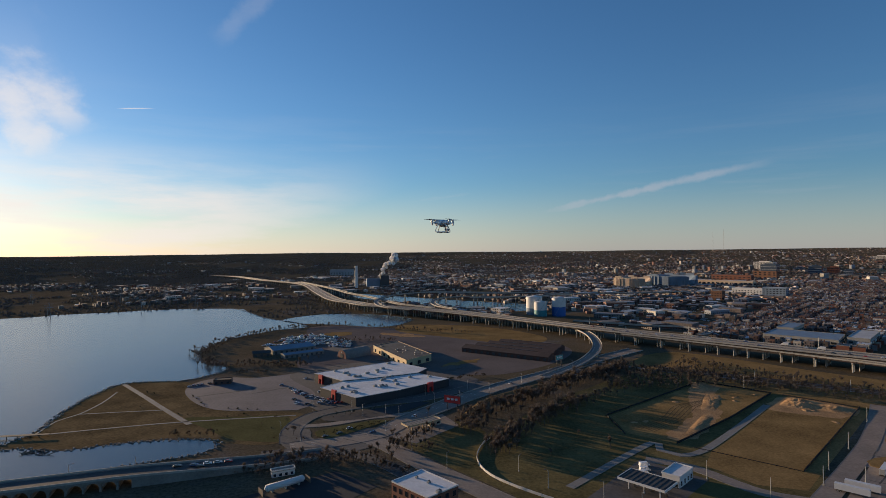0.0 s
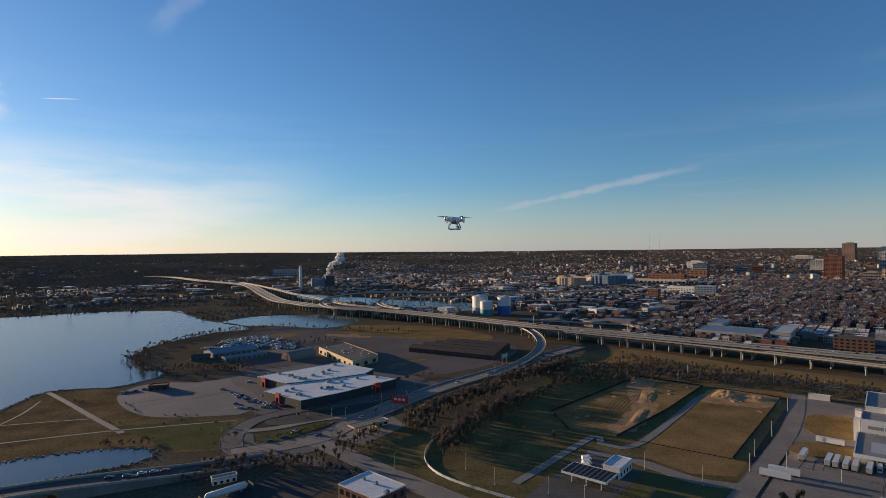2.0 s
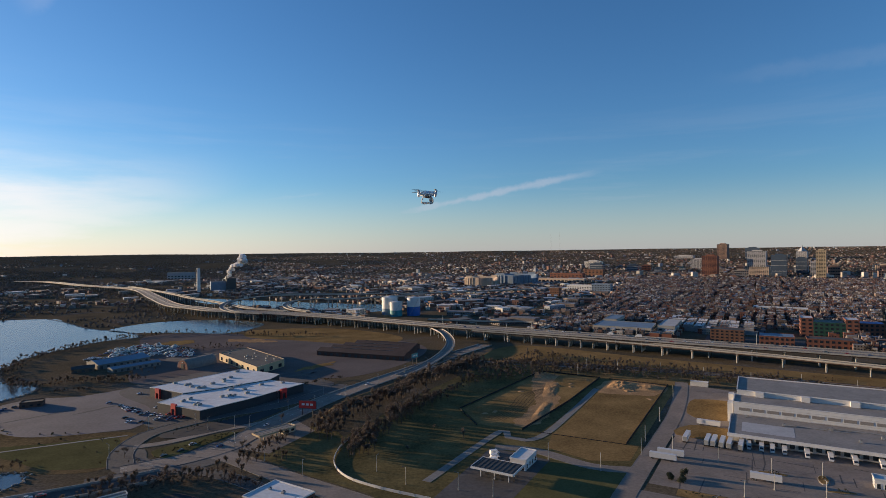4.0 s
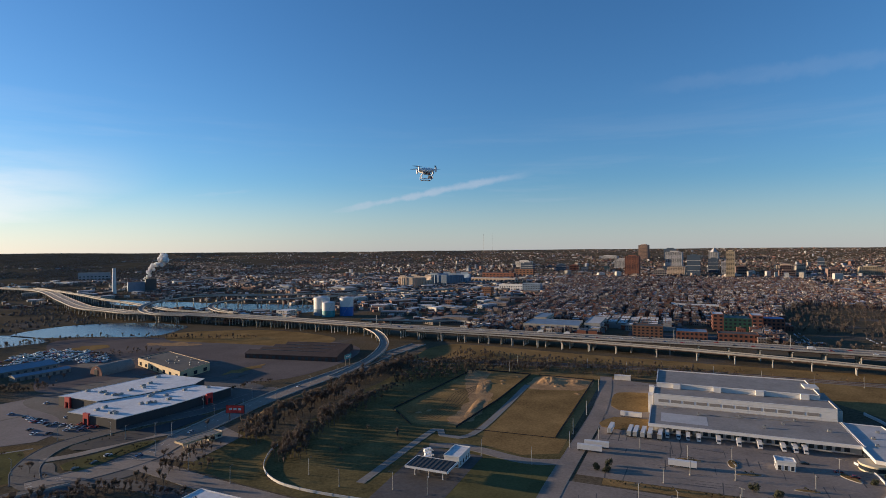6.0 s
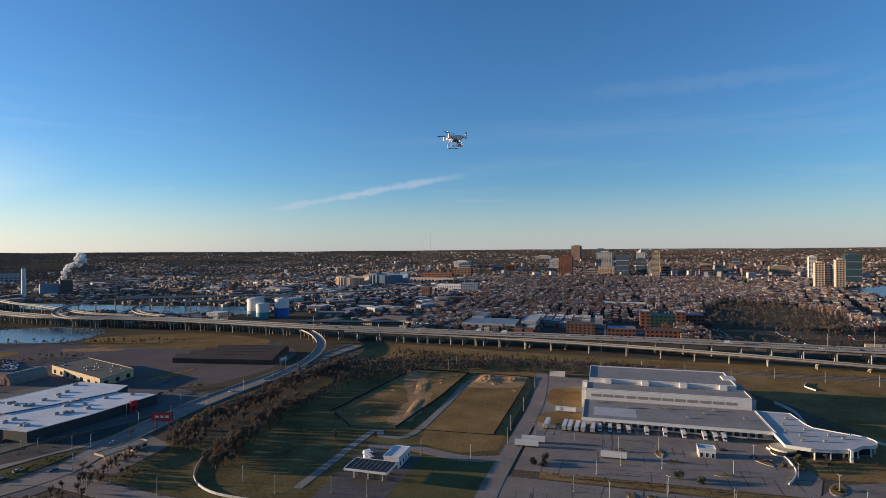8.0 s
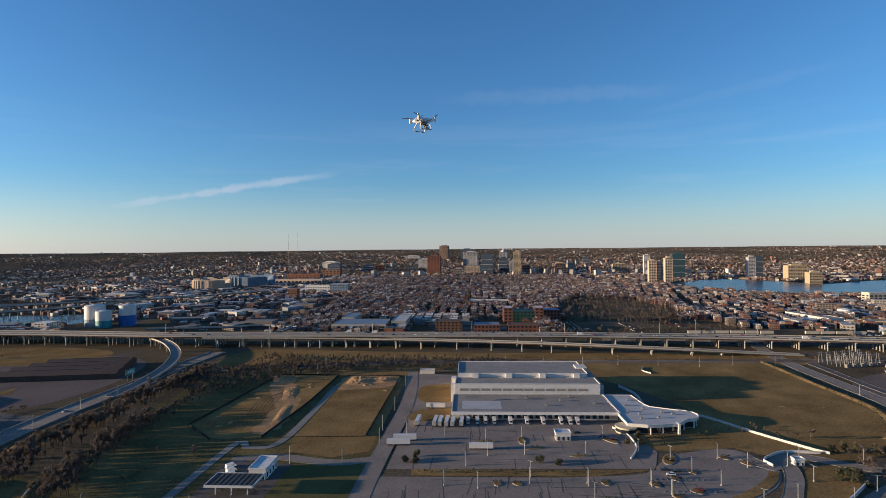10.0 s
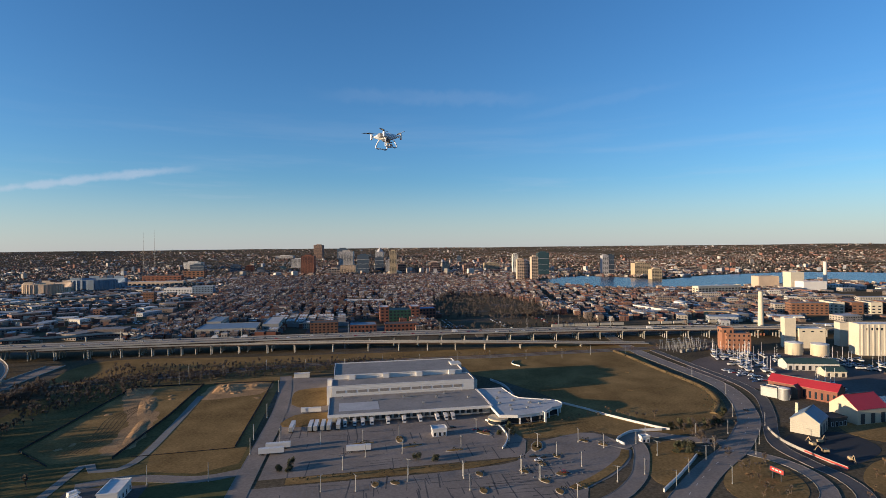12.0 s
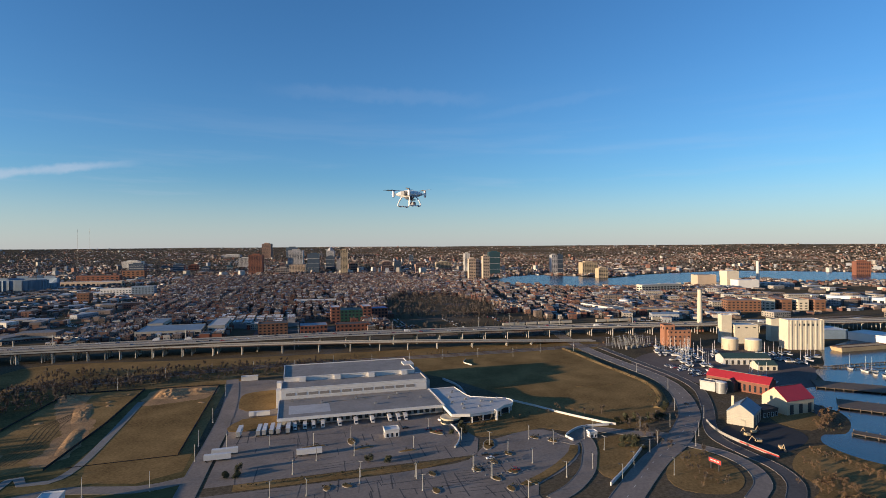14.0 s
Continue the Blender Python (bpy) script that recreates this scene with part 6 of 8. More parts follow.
def window_rows(name, rows, spread, floor, size, label, share=0.85, seed=1):
    """Dark panes set a little proud on every wall of the given blocks: one box each, past counting."""
    rnd, V, F = random.Random(seed), [], []
    w, hgt = size
    for x, y, z0, h, lx, ly, deg, tilt in rows:
        if h < floor:
            continue
        c, s = math.cos(radians(deg)), math.sin(radians(deg))
        for nx, ny, half, run in ((1, 0, lx / 2, ly), (-1, 0, lx / 2, ly), (0, 1, ly / 2, lx), (0, -1, ly / 2, lx)):
            ox, oy = nx * c - ny * s, nx * s + ny * c
            if ox * x + oy * y > 0:
                continue
            n = max(1, int(run / spread))
            for i in range(n):
                for k in range(int(h / floor)):
                    if rnd.random() > share:
                        continue
                    t = (i + 0.5) / n * run - run / 2
                    a, zc = half + 0.08, z0 + floor * (k + 0.52)
                    o = len(V)
                    for e in (-w / 2, w / 2):
                        for dz in (-hgt / 2, hgt / 2):
                            for inn in (0.0, 0.3):
                                px, py = nx * (a - inn) - ny * (t + e), ny * (a - inn) + nx * (t + e)
                                V.append((x + px * c - py * s, y + px * s + py * c, zc + dz))
                    F += [(o, o + 4, o + 6, o + 2), (o, o + 2, o + 3, o + 1), (o + 4, o + 5, o + 7, o + 6), (o + 2, o + 6, o + 7, o + 3)]
    me = bpy.data.meshes.new(name)
    me.from_pydata(V, [], F)
    me.materials.append(GLASS)
    tagged(new(name, me), label, "windows", kind="stuff")


HOUSE_PAINTS = [surface("terrace_wall_" + n, c, 0.9, 0.2, 0.3, 1.5) for n, c in (("red", (0.22, 0.085, 0.05)), ("grey", (0.26, 0.25, 0.24)), ("cream", (0.45, 0.38, 0.28)), ("brown", (0.14, 0.08, 0.055)))]


def terrace_house(m, paint, roof, w, d, h, label):
    th = thing("terrace_house", label, "house", m, "terraced houses")
    part("wall_body", block(geo(), 0, 0, 0, h, d, w), paint, th)
    part("roof", prism(geo(), rect(0, 0, d, w), h, [h + 0.3, h + 0.9, h + 0.9, h + 0.3]), roof, th)
    part("cornice", block(geo(), -d / 2 - 0.12, 0, h - 0.5, h + 0.5, 0.35, w - 0.05), CREAM, th)
    part("rear_wing", block(geo(), d / 2 + 2.5, -w * 0.2, 0, h * 0.66, 5, w * 0.55), paint, th)
    part("chimney", block(geo(), d * 0.2, w * 0.42, h, h + 1.8, 0.9, 0.6), BRICK, th)
    panes(th, (-d / 2, w / 2), (-d / 2, -w / 2), 2, 4.6, 6.4, 0.42)
    panes(th, (-d / 2, w / 2), (-d / 2, -w / 2), 2, 1.2, 3.0, 0.42)
    return th


def build_rows():
    rnd = random.Random(77)
    protos, near, rows, street_trees = [], 0, [], []
    for i in range(6):
        protos.append(terrace_house(at(*uv(-70 + 5.2 * i, 842), -45 + 90), HOUSE_PAINTS[i % 4], (ROOF_DARK, ROOF_GREY, ROOF_WHITE)[i % 3], 5.2, 12, 8 + 0.4 * (i % 3),
                                    "narrow %s terraced house with a %s flat roof" % (("red brick", "grey", "cream", "brown brick")[i % 4], ("dark", "grey", "white")[i % 3])))
    for bu in range(-8, 6):
        for bv in range(0, 17):
            u0, v0 = bu * 78 + rnd.uniform(-2, 2), 762 + bv * 92 + rnd.uniform(-4, 4)
            lu, lv = 72, 84
            across = rnd.random() < 0.45
            span, width = (lu, lv) if across else (lv, lu)
            q = 5.0
            while q < width:
                p = 0.0
                base = rnd.choice((6.6, 7.4, 8.4, 9.6))
                while p < span:
                    w = rnd.choice((4.6, 5.2, 5.6, 6.4, 7.5))
                    face, v = (u0 + p, v0 + q) if across else (u0 + q, v0 + p)
                    p += w
                    left = -300 if v < 1250 else -300 - (v - 1250) * 0.12
                    x, y = uv(face, v)
                    if face < left or face > 420 or not free(x, y) or inside(PARK, x, y) or (face > 130 and v < 900):
                        continue
                    h = base + rnd.choice((-1.2, 0, 0, 0.6, 2.4))
                    deg = -45 if across else 45
                    if rnd.random() < 0.07:
                        street_trees.append((x, y))
                    elif v < 940 and -130 < face < 140 and near < 110:
                        copy_thing(protos[rnd.randrange(6)], at(x, y, deg + 90 + rnd.choice((0, 180))))
                        near += 1
                    else:
                        rows.append((x, y, 0, h, w + 0.1, rnd.uniform(8, 12), deg, rnd.uniform(-0.9, 0.9)))
                        if rnd.random() < 0.5:
                            x2, y2 = x + rnd.uniform(-8, 8), y + rnd.uniform(-8, 8)
                            rows.append((x2, y2, 0, h * rnd.uniform(0.4, 0.75), 4, 5, deg, 0))
                        for k in range(2):
                            if rnd.random() < 0.6:
                                rows.append((x + rnd.uniform(-4, 4), y + rnd.uniform(-4, 4), h + 0.8, rnd.uniform(0.6, 2.2), rnd.uniform(0.7, 2.4), rnd.uniform(0.7, 2.0), deg, 0))
                q += rnd.choice((13, 15, 19))
    # the quarter beyond the park, turned a little
    a = radians(29)
    for bp in range(12):
        for bq in range(-5, 9):
            across = rnd.random() < 0.4
            lp, lq = 84, 66
            span, width = (lq, lp) if across else (lp, lq)
            q = 6.0
            while q < width:
                p, base = 0.0, rnd.choice((6.2, 7.2, 8.2, 9.4))
                while p < span:
                    w = rnd.choice((4.8, 5.4, 6.2, 8.0))
                    cp, cq = (q, p) if across else (p, q)
                    p += w
                    gp, gq = 860 + bp * 96 + cp, -330 + bq * 76 + cq
                    x, y = gp * math.cos(a) - gq * math.sin(a), gp * math.sin(a) + gq * math.cos(a)
                    su, sv = (x - y) * S2, (x + y) * S2
                    if su < 385 or sv < 800 or not free(x, y):
                        continue
                    if rnd.random() < 0.14:
                        street_trees.append((x, y))
                        continue
                    h = base + rnd.choice((-1.5, 0, 0, 0.8, 2.6))
                    rows.append((x, y, 0, h, w + 0.1, rnd.uniform(8, 12), 119 if across else 29, rnd.uniform(-0.4, 0.4)))
                    if rnd.random() < 0.5:
                        rows.append((x + rnd.uniform(-8, 8), y + rnd.uniform(-8, 8), 0, h * 0.6, 4, 5, 29, 0))
                q += rnd.choice((15, 18, 23))
    rnd.shuffle(street_trees)
    boxes("row_houses", rows, [HOUSE_WALL, HOUSE_ROOF], "dense blocks of terraced brick houses with flat roofs", "houses")
    window_rows("row_house_windows", [r for r in rows if r[2] == 0 and r[0] + r[1] < 2000], 2.6, 3.1, (1.1, 1.7), "dark windows of the terraced houses", 0.8, 3)
    return street_trees


STREET_TREES = build_rows()


def build_far_city():
    rnd = random.Random(5)
    rows, works = [], []
    for i in range(95000):
        az = rnd.uniform(-43, 103)
        r = 900 + 3900 * rnd.random() ** 0.75
        x, y = r * math.sin(radians(az)), r * math.cos(radians(az))
        u, v = (x - y) * S2, (x + y) * S2
        if not free(x, y) or inside(PARK, x, y):
            continue
        if -330 < u < 420 and v < 2330:
            continue
        if u > 370 and 780 < v < 1700 and r < 1900:
            continue
        if v < 725 and r < 1500:
            continue
        dense = 0.5 + 0.9 * noise.noise((x / 420, y / 420, 0.7)) + 0.25 * noise.noise((x / 120, y / 120, 4))
        if az < -6:
            dense -= 0.55 if r > 1500 else 0.75
        if rnd.random() > dense + 0.12:
            continue
        deg = 45 * round(noise.noise((x / 700, y / 700, 9)) * 6) / 2 + 20
        gx, gy = (x * math.cos(radians(deg)) + y * math.sin(radians(deg))), (-x * math.sin(radians(deg)) + y * math.cos(radians(deg)))
        gx, gy = round(gx / 34) * 34 + rnd.choice((-8, 8)), round(gy / 7) * 7
        x, y = gx * math.cos(radians(deg)) - gy * math.sin(radians(deg)), gx * math.sin(radians(deg)) + gy * math.cos(radians(deg))
        z = hill(x, y)
        k = 0.86 - 0.5 * min(1.0, max(0.0, (r - 2200) / 2400))
        if r > 3600 and rnd.random() < 0.3:
            continue
        if rnd.random() < 0.022:
            works.append((x, y, z, rnd.uniform(6, 13) * k, rnd.uniform(22, 60) * k, rnd.uniform(16, 34) * k, deg, 0))
        elif rnd.random() < 0.012 and az > 5 and r > 2400:
            works.append((x, y, z, rnd.uniform(16, 32) * k, rnd.uniform(18, 40) * k, rnd.uniform(14, 22) * k, deg, 0))
        else:
            rows.append((x, y, z, rnd.uniform(5.0, 8.5) * k, rnd.uniform(8, 12) * k, rnd.uniform(6, 14) * k, deg, rnd.uniform(-0.6, 0.6) * k))
    boxes("far_houses", rows, [HOUSE_WALL, HOUSE_ROOF], "far streets of small houses reaching the hills", "houses")
    # low works, sheds and depots between the motorway and the stadiums
    for i in range(330):
        if i < 150:
            x, y = rnd.uniform(180, 900), rnd.uniform(780, 1900)
        elif i < 220:
            x, y = rnd.uniform(-700, 250), rnd.uniform(1650, 2700)
        else:
            x, y = rnd.uniform(900, 2000), rnd.uniform(-420, 260)
        u, v = (x - y) * S2, (x + y) * S2
        if i < 150 and (u > -340 or v < 760) or not free(x, y) or (300 > x and 900 < y < 1250) or v < 760 and x < 900:
            continue
        works.append((x, y, 0, rnd.uniform(4, 10), rnd.uniform(16, 52), rnd.uniform(12, 28), rnd.choice((-45, 45, 20)), 0))
    for i in range(150):
        # flats and works between the railway yards and the harbour
        x, y = rnd.uniform(960, 1500), rnd.uniform(-420, 330)
        u, v = (x - y) * S2, (x + y) * S2
        if not free(x, y) or v < 790 or inside([(940, 330), (1060, 330), (1060, 110), (940, 110)], x, y):
            continue
        works.append((x, y, 0, rnd.choice((5, 7, 9, 12, 15)), rnd.uniform(14, 44), rnd.uniform(10, 18), rnd.choice((-62, 28, -62)), 0))
    window_rows("works_windows", [r for r in works if r[0] ** 2 + r[1] ** 2 < 2200 ** 2 and r[2] < 1], 4.2, 3.6, (2.2, 1.7), "dark windows of works and blocks", 0.9, 4)
    boxes("far_works", works, [SHED_WALL, SHED_ROOF], "low works, depots and blocks across the city", "buildings")


build_far_city()


# ---- towers and landmarks ----
# "gold" carries the low sun's golden tint in its stone colour.
TOWER_MATS = {"red": BRICK, "brown": surface("brown_stone", (0.20, 0.13, 0.10), 0.8, 0.15), "grey": surface("grey_stone", (0.34, 0.33, 0.33), 0.8, 0.12), "dark": surface("dark_curtain_wall", (0.045, 0.06, 0.085), 0.25, 0.2, spec=0.7),
              "gold": surface("sun_gold_stone", (0.38, 0.30, 0.19), 0.6, 0.15), "tan": surface("tan_stone", (0.44, 0.34, 0.25), 0.8, 0.15), "white": PAINT_OLD, "teal": surface("teal_curtain_wall", (0.03, 0.06, 0.07), 0.2, 0.2, spec=0.7)}


def tower(a, b, depth, h, mat, label, top="flat", step=5.0):
    a, b = Vector(a), Vector(b)
    c, d = (a + b) / 2, b - a
    w, deg = d.length, math.degrees(math.atan2(d.y, d.x))
    away = Vector((-d.y, d.x)).normalized() * depth / 2
    th = thing("tower", label, "tower", at(c.x + away.x, c.y + away.y, deg))
    m = TOWER_MATS[mat]
    part("shaft", block(geo(), 0, 0, 0, h, w, depth), m, th)
    if mat not in ("dark", "teal"):
        g = geo()
        n = max(1, int(h / step))
        ring = mesh_of(block(geo(), 0, 0, 0, step * 0.42, w + 0.3, depth + 0.3), "window_band", [GLASS])
        for i in range(n):
            o = new("window_band", ring)
            o.location, o.parent = (0, 0, (i + 0.35) * h / n), th
        n = max(3, int(w / 7))
        for i in range(n + 1):
            part("pier", block(geo(), -w / 2 + i * w / n, 0, 0, h, 1.5, depth + 1.2), m, th)
        for k in (-1, 1):
            part("pier", block(geo(), 0, k * depth * 0.3, 0, h, w + 1.2, 1.8), m, th)
    else:
        for i in range(1, 4):
            part("spandrel", block(geo(), 0, 0, h * i / 4, h * i / 4 + 1.2, w + 0.3, depth + 0.3), TOWER_MATS["grey"], th)
    if top == "pyramid":
        part("spire_roof", tube(geo(), 0, 0, h, h + 20, w * 0.5, 2, 4), TOWER_MATS["grey"], th, "pointed stepped roof")
        part("lantern", tube(geo(), 0, 0, h + 20, h + 27, 2, 1.5, 8), STEEL, th)
    else:
        part("plant_room", block(geo(), 0, 0, h, h + 5, w * 0.55, depth * 0.5), m, th)
    return th


for row in (((1718, 2009), (1753, 1961), 40, 86, "red", "tall red-brown office tower"), ((2528, 2824), (2557, 2776), 45, 143, "brown", "tallest brown office tower downtown"),
            ((1850, 1895), (1889, 1841), 40, 104, "grey", "pale gridded office tower on a podium"), ((1838, 1903), (1893, 1830), 55, 38, "tan", "tan podium block under a tower"),
            ((1872, 1797), (1904, 1754), 40, 88, "dark", "dark blue glass office tower"), ((2167, 1945), (2189, 1912), 36, 100, "grey", "grey tower with a pointed roof", "pyramid"),
            ((2140, 1925), (2165, 1890), 30, 70, "dark", "dark glass block before a pointed tower"),
            ((1852, 1580), (1869, 1557), 28, 106, "gold", "slim golden-lit apartment tower"), ((2391, 3050), (2453, 2947), 40, 72, "grey", "broad grey slab block"),
            ((2746, 1812), (2762, 1788), 26, 64, "dark", "slim dark glass tower downtown"), ((2274, 1588), (2293, 1562), 26, 44, "tan", "short tan brick tower by the harbour"),
            ((2225, 1162), (2239, 1143), 24, 85, "white", "pale slim harbour tower"), ((1666, 854), (1680, 837), 20, 76, "tan", "tan apartment tower by the harbour"), ((1672, 803), (1685, 787), 22, 85, "tan", "tall tan apartment tower by the harbour"),
            ((1690, 842), (1702, 828), 20, 70, "grey", "grey apartment tower between two tan towers"), ((2019, 942), (2047, 906), 34, 94, "teal", "broad dark teal glass tower"), ((2248, 754), (2262, 735), 30, 79, "grey", "grey half of a harbour tower"), ((2262, 735), (2278, 715), 30, 79, "dark", "blue glass half of a harbour tower"),
            ((2176, 602), (2213, 555), 40, 50, "gold", "yellow-lit building under construction"), ((1998, 494), (2020, 467), 30, 35, "gold", "ochre quayside block beside the harbour"), ((1587, 2786), (1640, 2710), 40, 52, "white", "broad white hotel slab"),
            ((1490, 2560), (1530, 2505), 40, 46, "dark", "dark glass hotel block near the stadium"), ((2000, 2420), (2040, 2360), 40, 62, "grey", "grey office slab among downtown towers"), ((2620, 2700), (2660, 2640), 40, 118, "dark", "dark office tower behind"),
            ((2560, 2600), (2590, 2560), 36, 92, "brown", "brown stepped office tower"), ((1960, 1980), (1990, 1940), 30, 72, "dark", "dark office block downtown"), ((2080, 1800), (2110, 1760), 30, 58, "grey", "grey office block downtown"),
            ((2330, 1720), (2370, 1670), 34, 40, "tan", "tan harbour hotel block"), ((2460, 1450), (2510, 1390), 34, 36, "gold", "sunlit stepped hotel by the harbour"), ((2540, -330), (2560, -375), 26, 52, "red", "brick apartment tower across the harbour")):
    tower(*row)
rnd = random.Random(31)
for i in range(34):
    x, y = rnd.uniform(1500, 2500), rnd.uniform(1250, 2900)
    u, v = (x - y) * S2, (x + y) * S2
    if v < 2380 or v > 3700 or u < -700 or u > 700:
        continue
    w = rnd.uniform(26, 60)
    tower((x, y), (x + w * S2, y - w * S2), rnd.uniform(22, 40), rnd.uniform(14, 46), rnd.choice(("red", "brown", "dark", "tan", "dark", "white", "teal")), "mid-height downtown block among towers", step=9.0)


def stadium(cx, cy, deg, l, w, h, mat, label):
    th = thing("stadium", label, "stadium", at(cx, cy, deg))
    n, vs, fs = 40, [], []
    prof = [(1.0, 0), (1.0, h), (0.94, h), (0.55, 3), (0.55, 0)]
    for i in range(n):
        a = 2 * math.pi * i / n
        lift = 1.0 if abs(math.sin(a)) > 0.35 else 0.62
        for k, z in prof:
            vs.append((l / 2 * k * math.copysign(abs(math.cos(a)) ** 0.6, math.cos(a)), w / 2 * k * math.copysign(abs(math.sin(a)) ** 0.6, math.sin(a)), z * lift))
    for i in range(n):
        for j in range(4):
            p, q = i * 5 + j, ((i + 1) % n) * 5 + j
            fs.append((p, q, q + 1, p + 1))
    part("bowl", add(geo(), vs, fs), mat, th)
    for i in range(n):
        a = 2 * math.pi * (i + 0.5) / n
        x, y = l / 2 * 1.01 * math.copysign(abs(math.cos(a)) ** 0.6, math.cos(a)), w / 2 * 1.01 * math.copysign(abs(math.sin(a)) ** 0.6, math.sin(a))
        part("buttress", block(geo(), x, y, 0, h * (0.95 if abs(math.sin(a)) > 0.35 else 0.55), 3, 3, math.degrees(a)), mat, th)
    for s in (-1, 1):
        for t in (-0.25, 0.25):
            part("light_bank", block(geo(), t * l, s * w * 0.47, h, h + 6, l * 0.2, 1.5), mat, th)


stadium(625, 1800, -49, 112, 84, 28, TOWER_MATS["tan"], "sunlit ochre sports stadium")
stadium(775, 1850, -50, 150, 110, 32, BLUE_ROOF, "blue-grey sports stadium with open ends")
hall_box("brick_terminal", "very long old brick station warehouse", "warehouse", [(1066, 2167), (1157, 2050), (1180, 2070), (1090, 2186)], 19, BRICK, ROOF_DARK, rows=((3, 6, 16, 0.5), (10, 13, 16, 0.5)))
hall_box("brick_terminal", "dark brick warehouse block near downtown", "warehouse", [(1245, 2189), (1297, 2122), (1320, 2140), (1268, 2208)], 30, BRICK_BROWN, ROOF_DARK, rows=((4, 8, 16, 0.5), (14, 18, 16, 0.5), (22, 26, 16, 0.5)))
hall_box("long_terminal", "long low tan hall with a raised roadway", "hall", [(854, 1925), (995, 1752), (1015, 1768), (872, 1942)], 14, TOWER_MATS["tan"], ROOF_WHITE, rows=((2, 8, 14, 0.6),))
hall_box("white_apartments", "sunlit white apartment block", "apartments", [(758, 1432), (805, 1377), (818, 1388), (771, 1443)], 18, PAINT, ROOF_WHITE, rows=((2, 4, 7, 0.5), (6.5, 8.5, 7, 0.5), (11, 13, 7, 0.5)))
hall_box("white_apartments", "pale blue-grey apartment block", "apartments", [(805, 1377), (840, 1337), (856, 1350), (821, 1391)], 22, BLUE_ROOF, ROOF_WHITE, rows=((2, 4, 7, 0.5), (7, 9, 7, 0.5), (12, 14, 7, 0.5), (17, 19, 7, 0.5)))
hall_box("brick_block", "brown brick block beside a green", "block", rect(650, 1290, 24, 20, -48), 21, BRICK_BROWN, ROOF_GREY, rows=((3, 5, 6, 0.5), (9, 11, 6, 0.5), (15, 17, 6, 0.5)))


def mill(x0, x1, depth, h, mat, roof, label, floors, name="brick_mill_block"):
    (ax, ay), (bx, by) = x0, x1
    d = Vector((bx - ax, by - ay)).normalized()
    n = Vector((-d.y, d.x))
    poly = [(ax, ay), (bx, by), (bx + n.x * depth, by + n.y * depth), (ax + n.x * depth, ay + n.y * depth)]
    step = h / floors
    return hall_box(name, label, "mill", poly, h, mat, roof, rows=tuple((step * i + step * 0.28, step * i + step * 0.78, 5.2, 0.5) for i in range(floors)))


mill((511, 586), (538, 559), 24, 15.5, BRICK_BROWN, ROOF_DARK, "dark brick mill with rows of windows", 4)
mill((547, 545), (573, 519), 30, 11, BRICK, BLUE_ROOF, "low red brick mill under a blue-grey roof", 2)
mill((581, 510), (613, 478), 22, 11, BRICK, ROOF_DARK, "red brick mill with rows of arched windows", 2)
mill((646, 576), (656, 566), 30, 25, BRICK, ROOF_WHITE, "red brick end tower of a mill", 5)
mill((656, 566), (680, 541), 34, 20, surface("green_curtain_wall", (0.03, 0.075, 0.055), 0.25, 0.2, spec=0.6), GREEN_ROOF, "green glass and steel mill conversion", 4)
mill((680, 541), (690, 531), 30, 25, BRICK, ROOF_WHITE, "red brick end tower of a mill conversion", 5)
mill((698, 538), (717, 519), 26, 20, BRICK, BLUE, "red brick mill with a bright blue roof", 4)
mill((831, 833), (894, 765), 18, 8, PAINT_OLD, ROOF_WHITE, "very long low white-roofed market hall", 1)
mill((538, 610), (556, 592), 16, 12, BRICK_BROWN, ROOF_GREY, "brown brick mill behind the yards", 3)
hall_box("school_hall", "large pale hall with blue-grey roofs", "hall", [uv(-205, 782), uv(-125, 780), uv(-128, 840), uv(-205, 842)], 11, CONCRETE, BLUE_ROOF, rows=((1.5, 4, 9, 0.6), (6, 8.5, 9, 0.6)))
hall_box("school_hall", "long pale classroom wing with a blue-grey roof", "hall", [uv(-205, 846), uv(-185, 846), uv(-185, 905), uv(-205, 905)], 13, CONCRETE, BLUE_ROOF, rows=((2, 4, 6, 0.5), (7, 9, 6, 0.5)))
hall_box("school_hall", "white modern hall wing", "hall", [uv(-120, 800), uv(-98, 800), uv(-98, 880), uv(-120, 880)], 13, CONCRETE, ROOF_PALE, rows=((2, 4, 6, 0.5), (7, 9, 6, 0.5)))
# east side
hall_box("harbour_apartments", "cream harbourside apartment block with many windows", "apartments", [(1408, 244), (1499, 164), (1514, 180), (1423, 260)], 20, CREAM, ROOF_WHITE, rows=((2, 5, 9, 0.6), (7, 10, 9, 0.6), (12, 15, 9, 0.6)))
hall_box("brick_apartments", "red brick apartment block with flat roof", "apartments", [(1080, 45), (1105, -7), (1125, 3), (1100, 55)], 20, BRICK_BROWN, ROOF_GREY, rows=((2, 4, 7, 0.5), (6.5, 8.5, 7, 0.5), (11, 13, 7, 0.5), (15.5, 17.5, 7, 0.5)))
for k in range(4):
    x, y = 1136 + k * 12, -13 - k * 26
    hall_box("cream_apartments", "cream and brown apartment wing", "apartments", [(x, y), (x + 8, y - 16), (x + 48, y + 4), (x + 40, y + 20)], 19, (CREAM, BRICK_BROWN)[k % 2], ROOF_GREY, rows=((2, 4, 8, 0.5), (7, 9, 8, 0.5), (12, 14, 8, 0.5)))
hall_box("refinery", "tall pale refinery block by the harbour", "works", [(1672, 68), (1690, 40), (1720, 60), (1702, 88)], 46, CREAM, ROOF_WHITE)
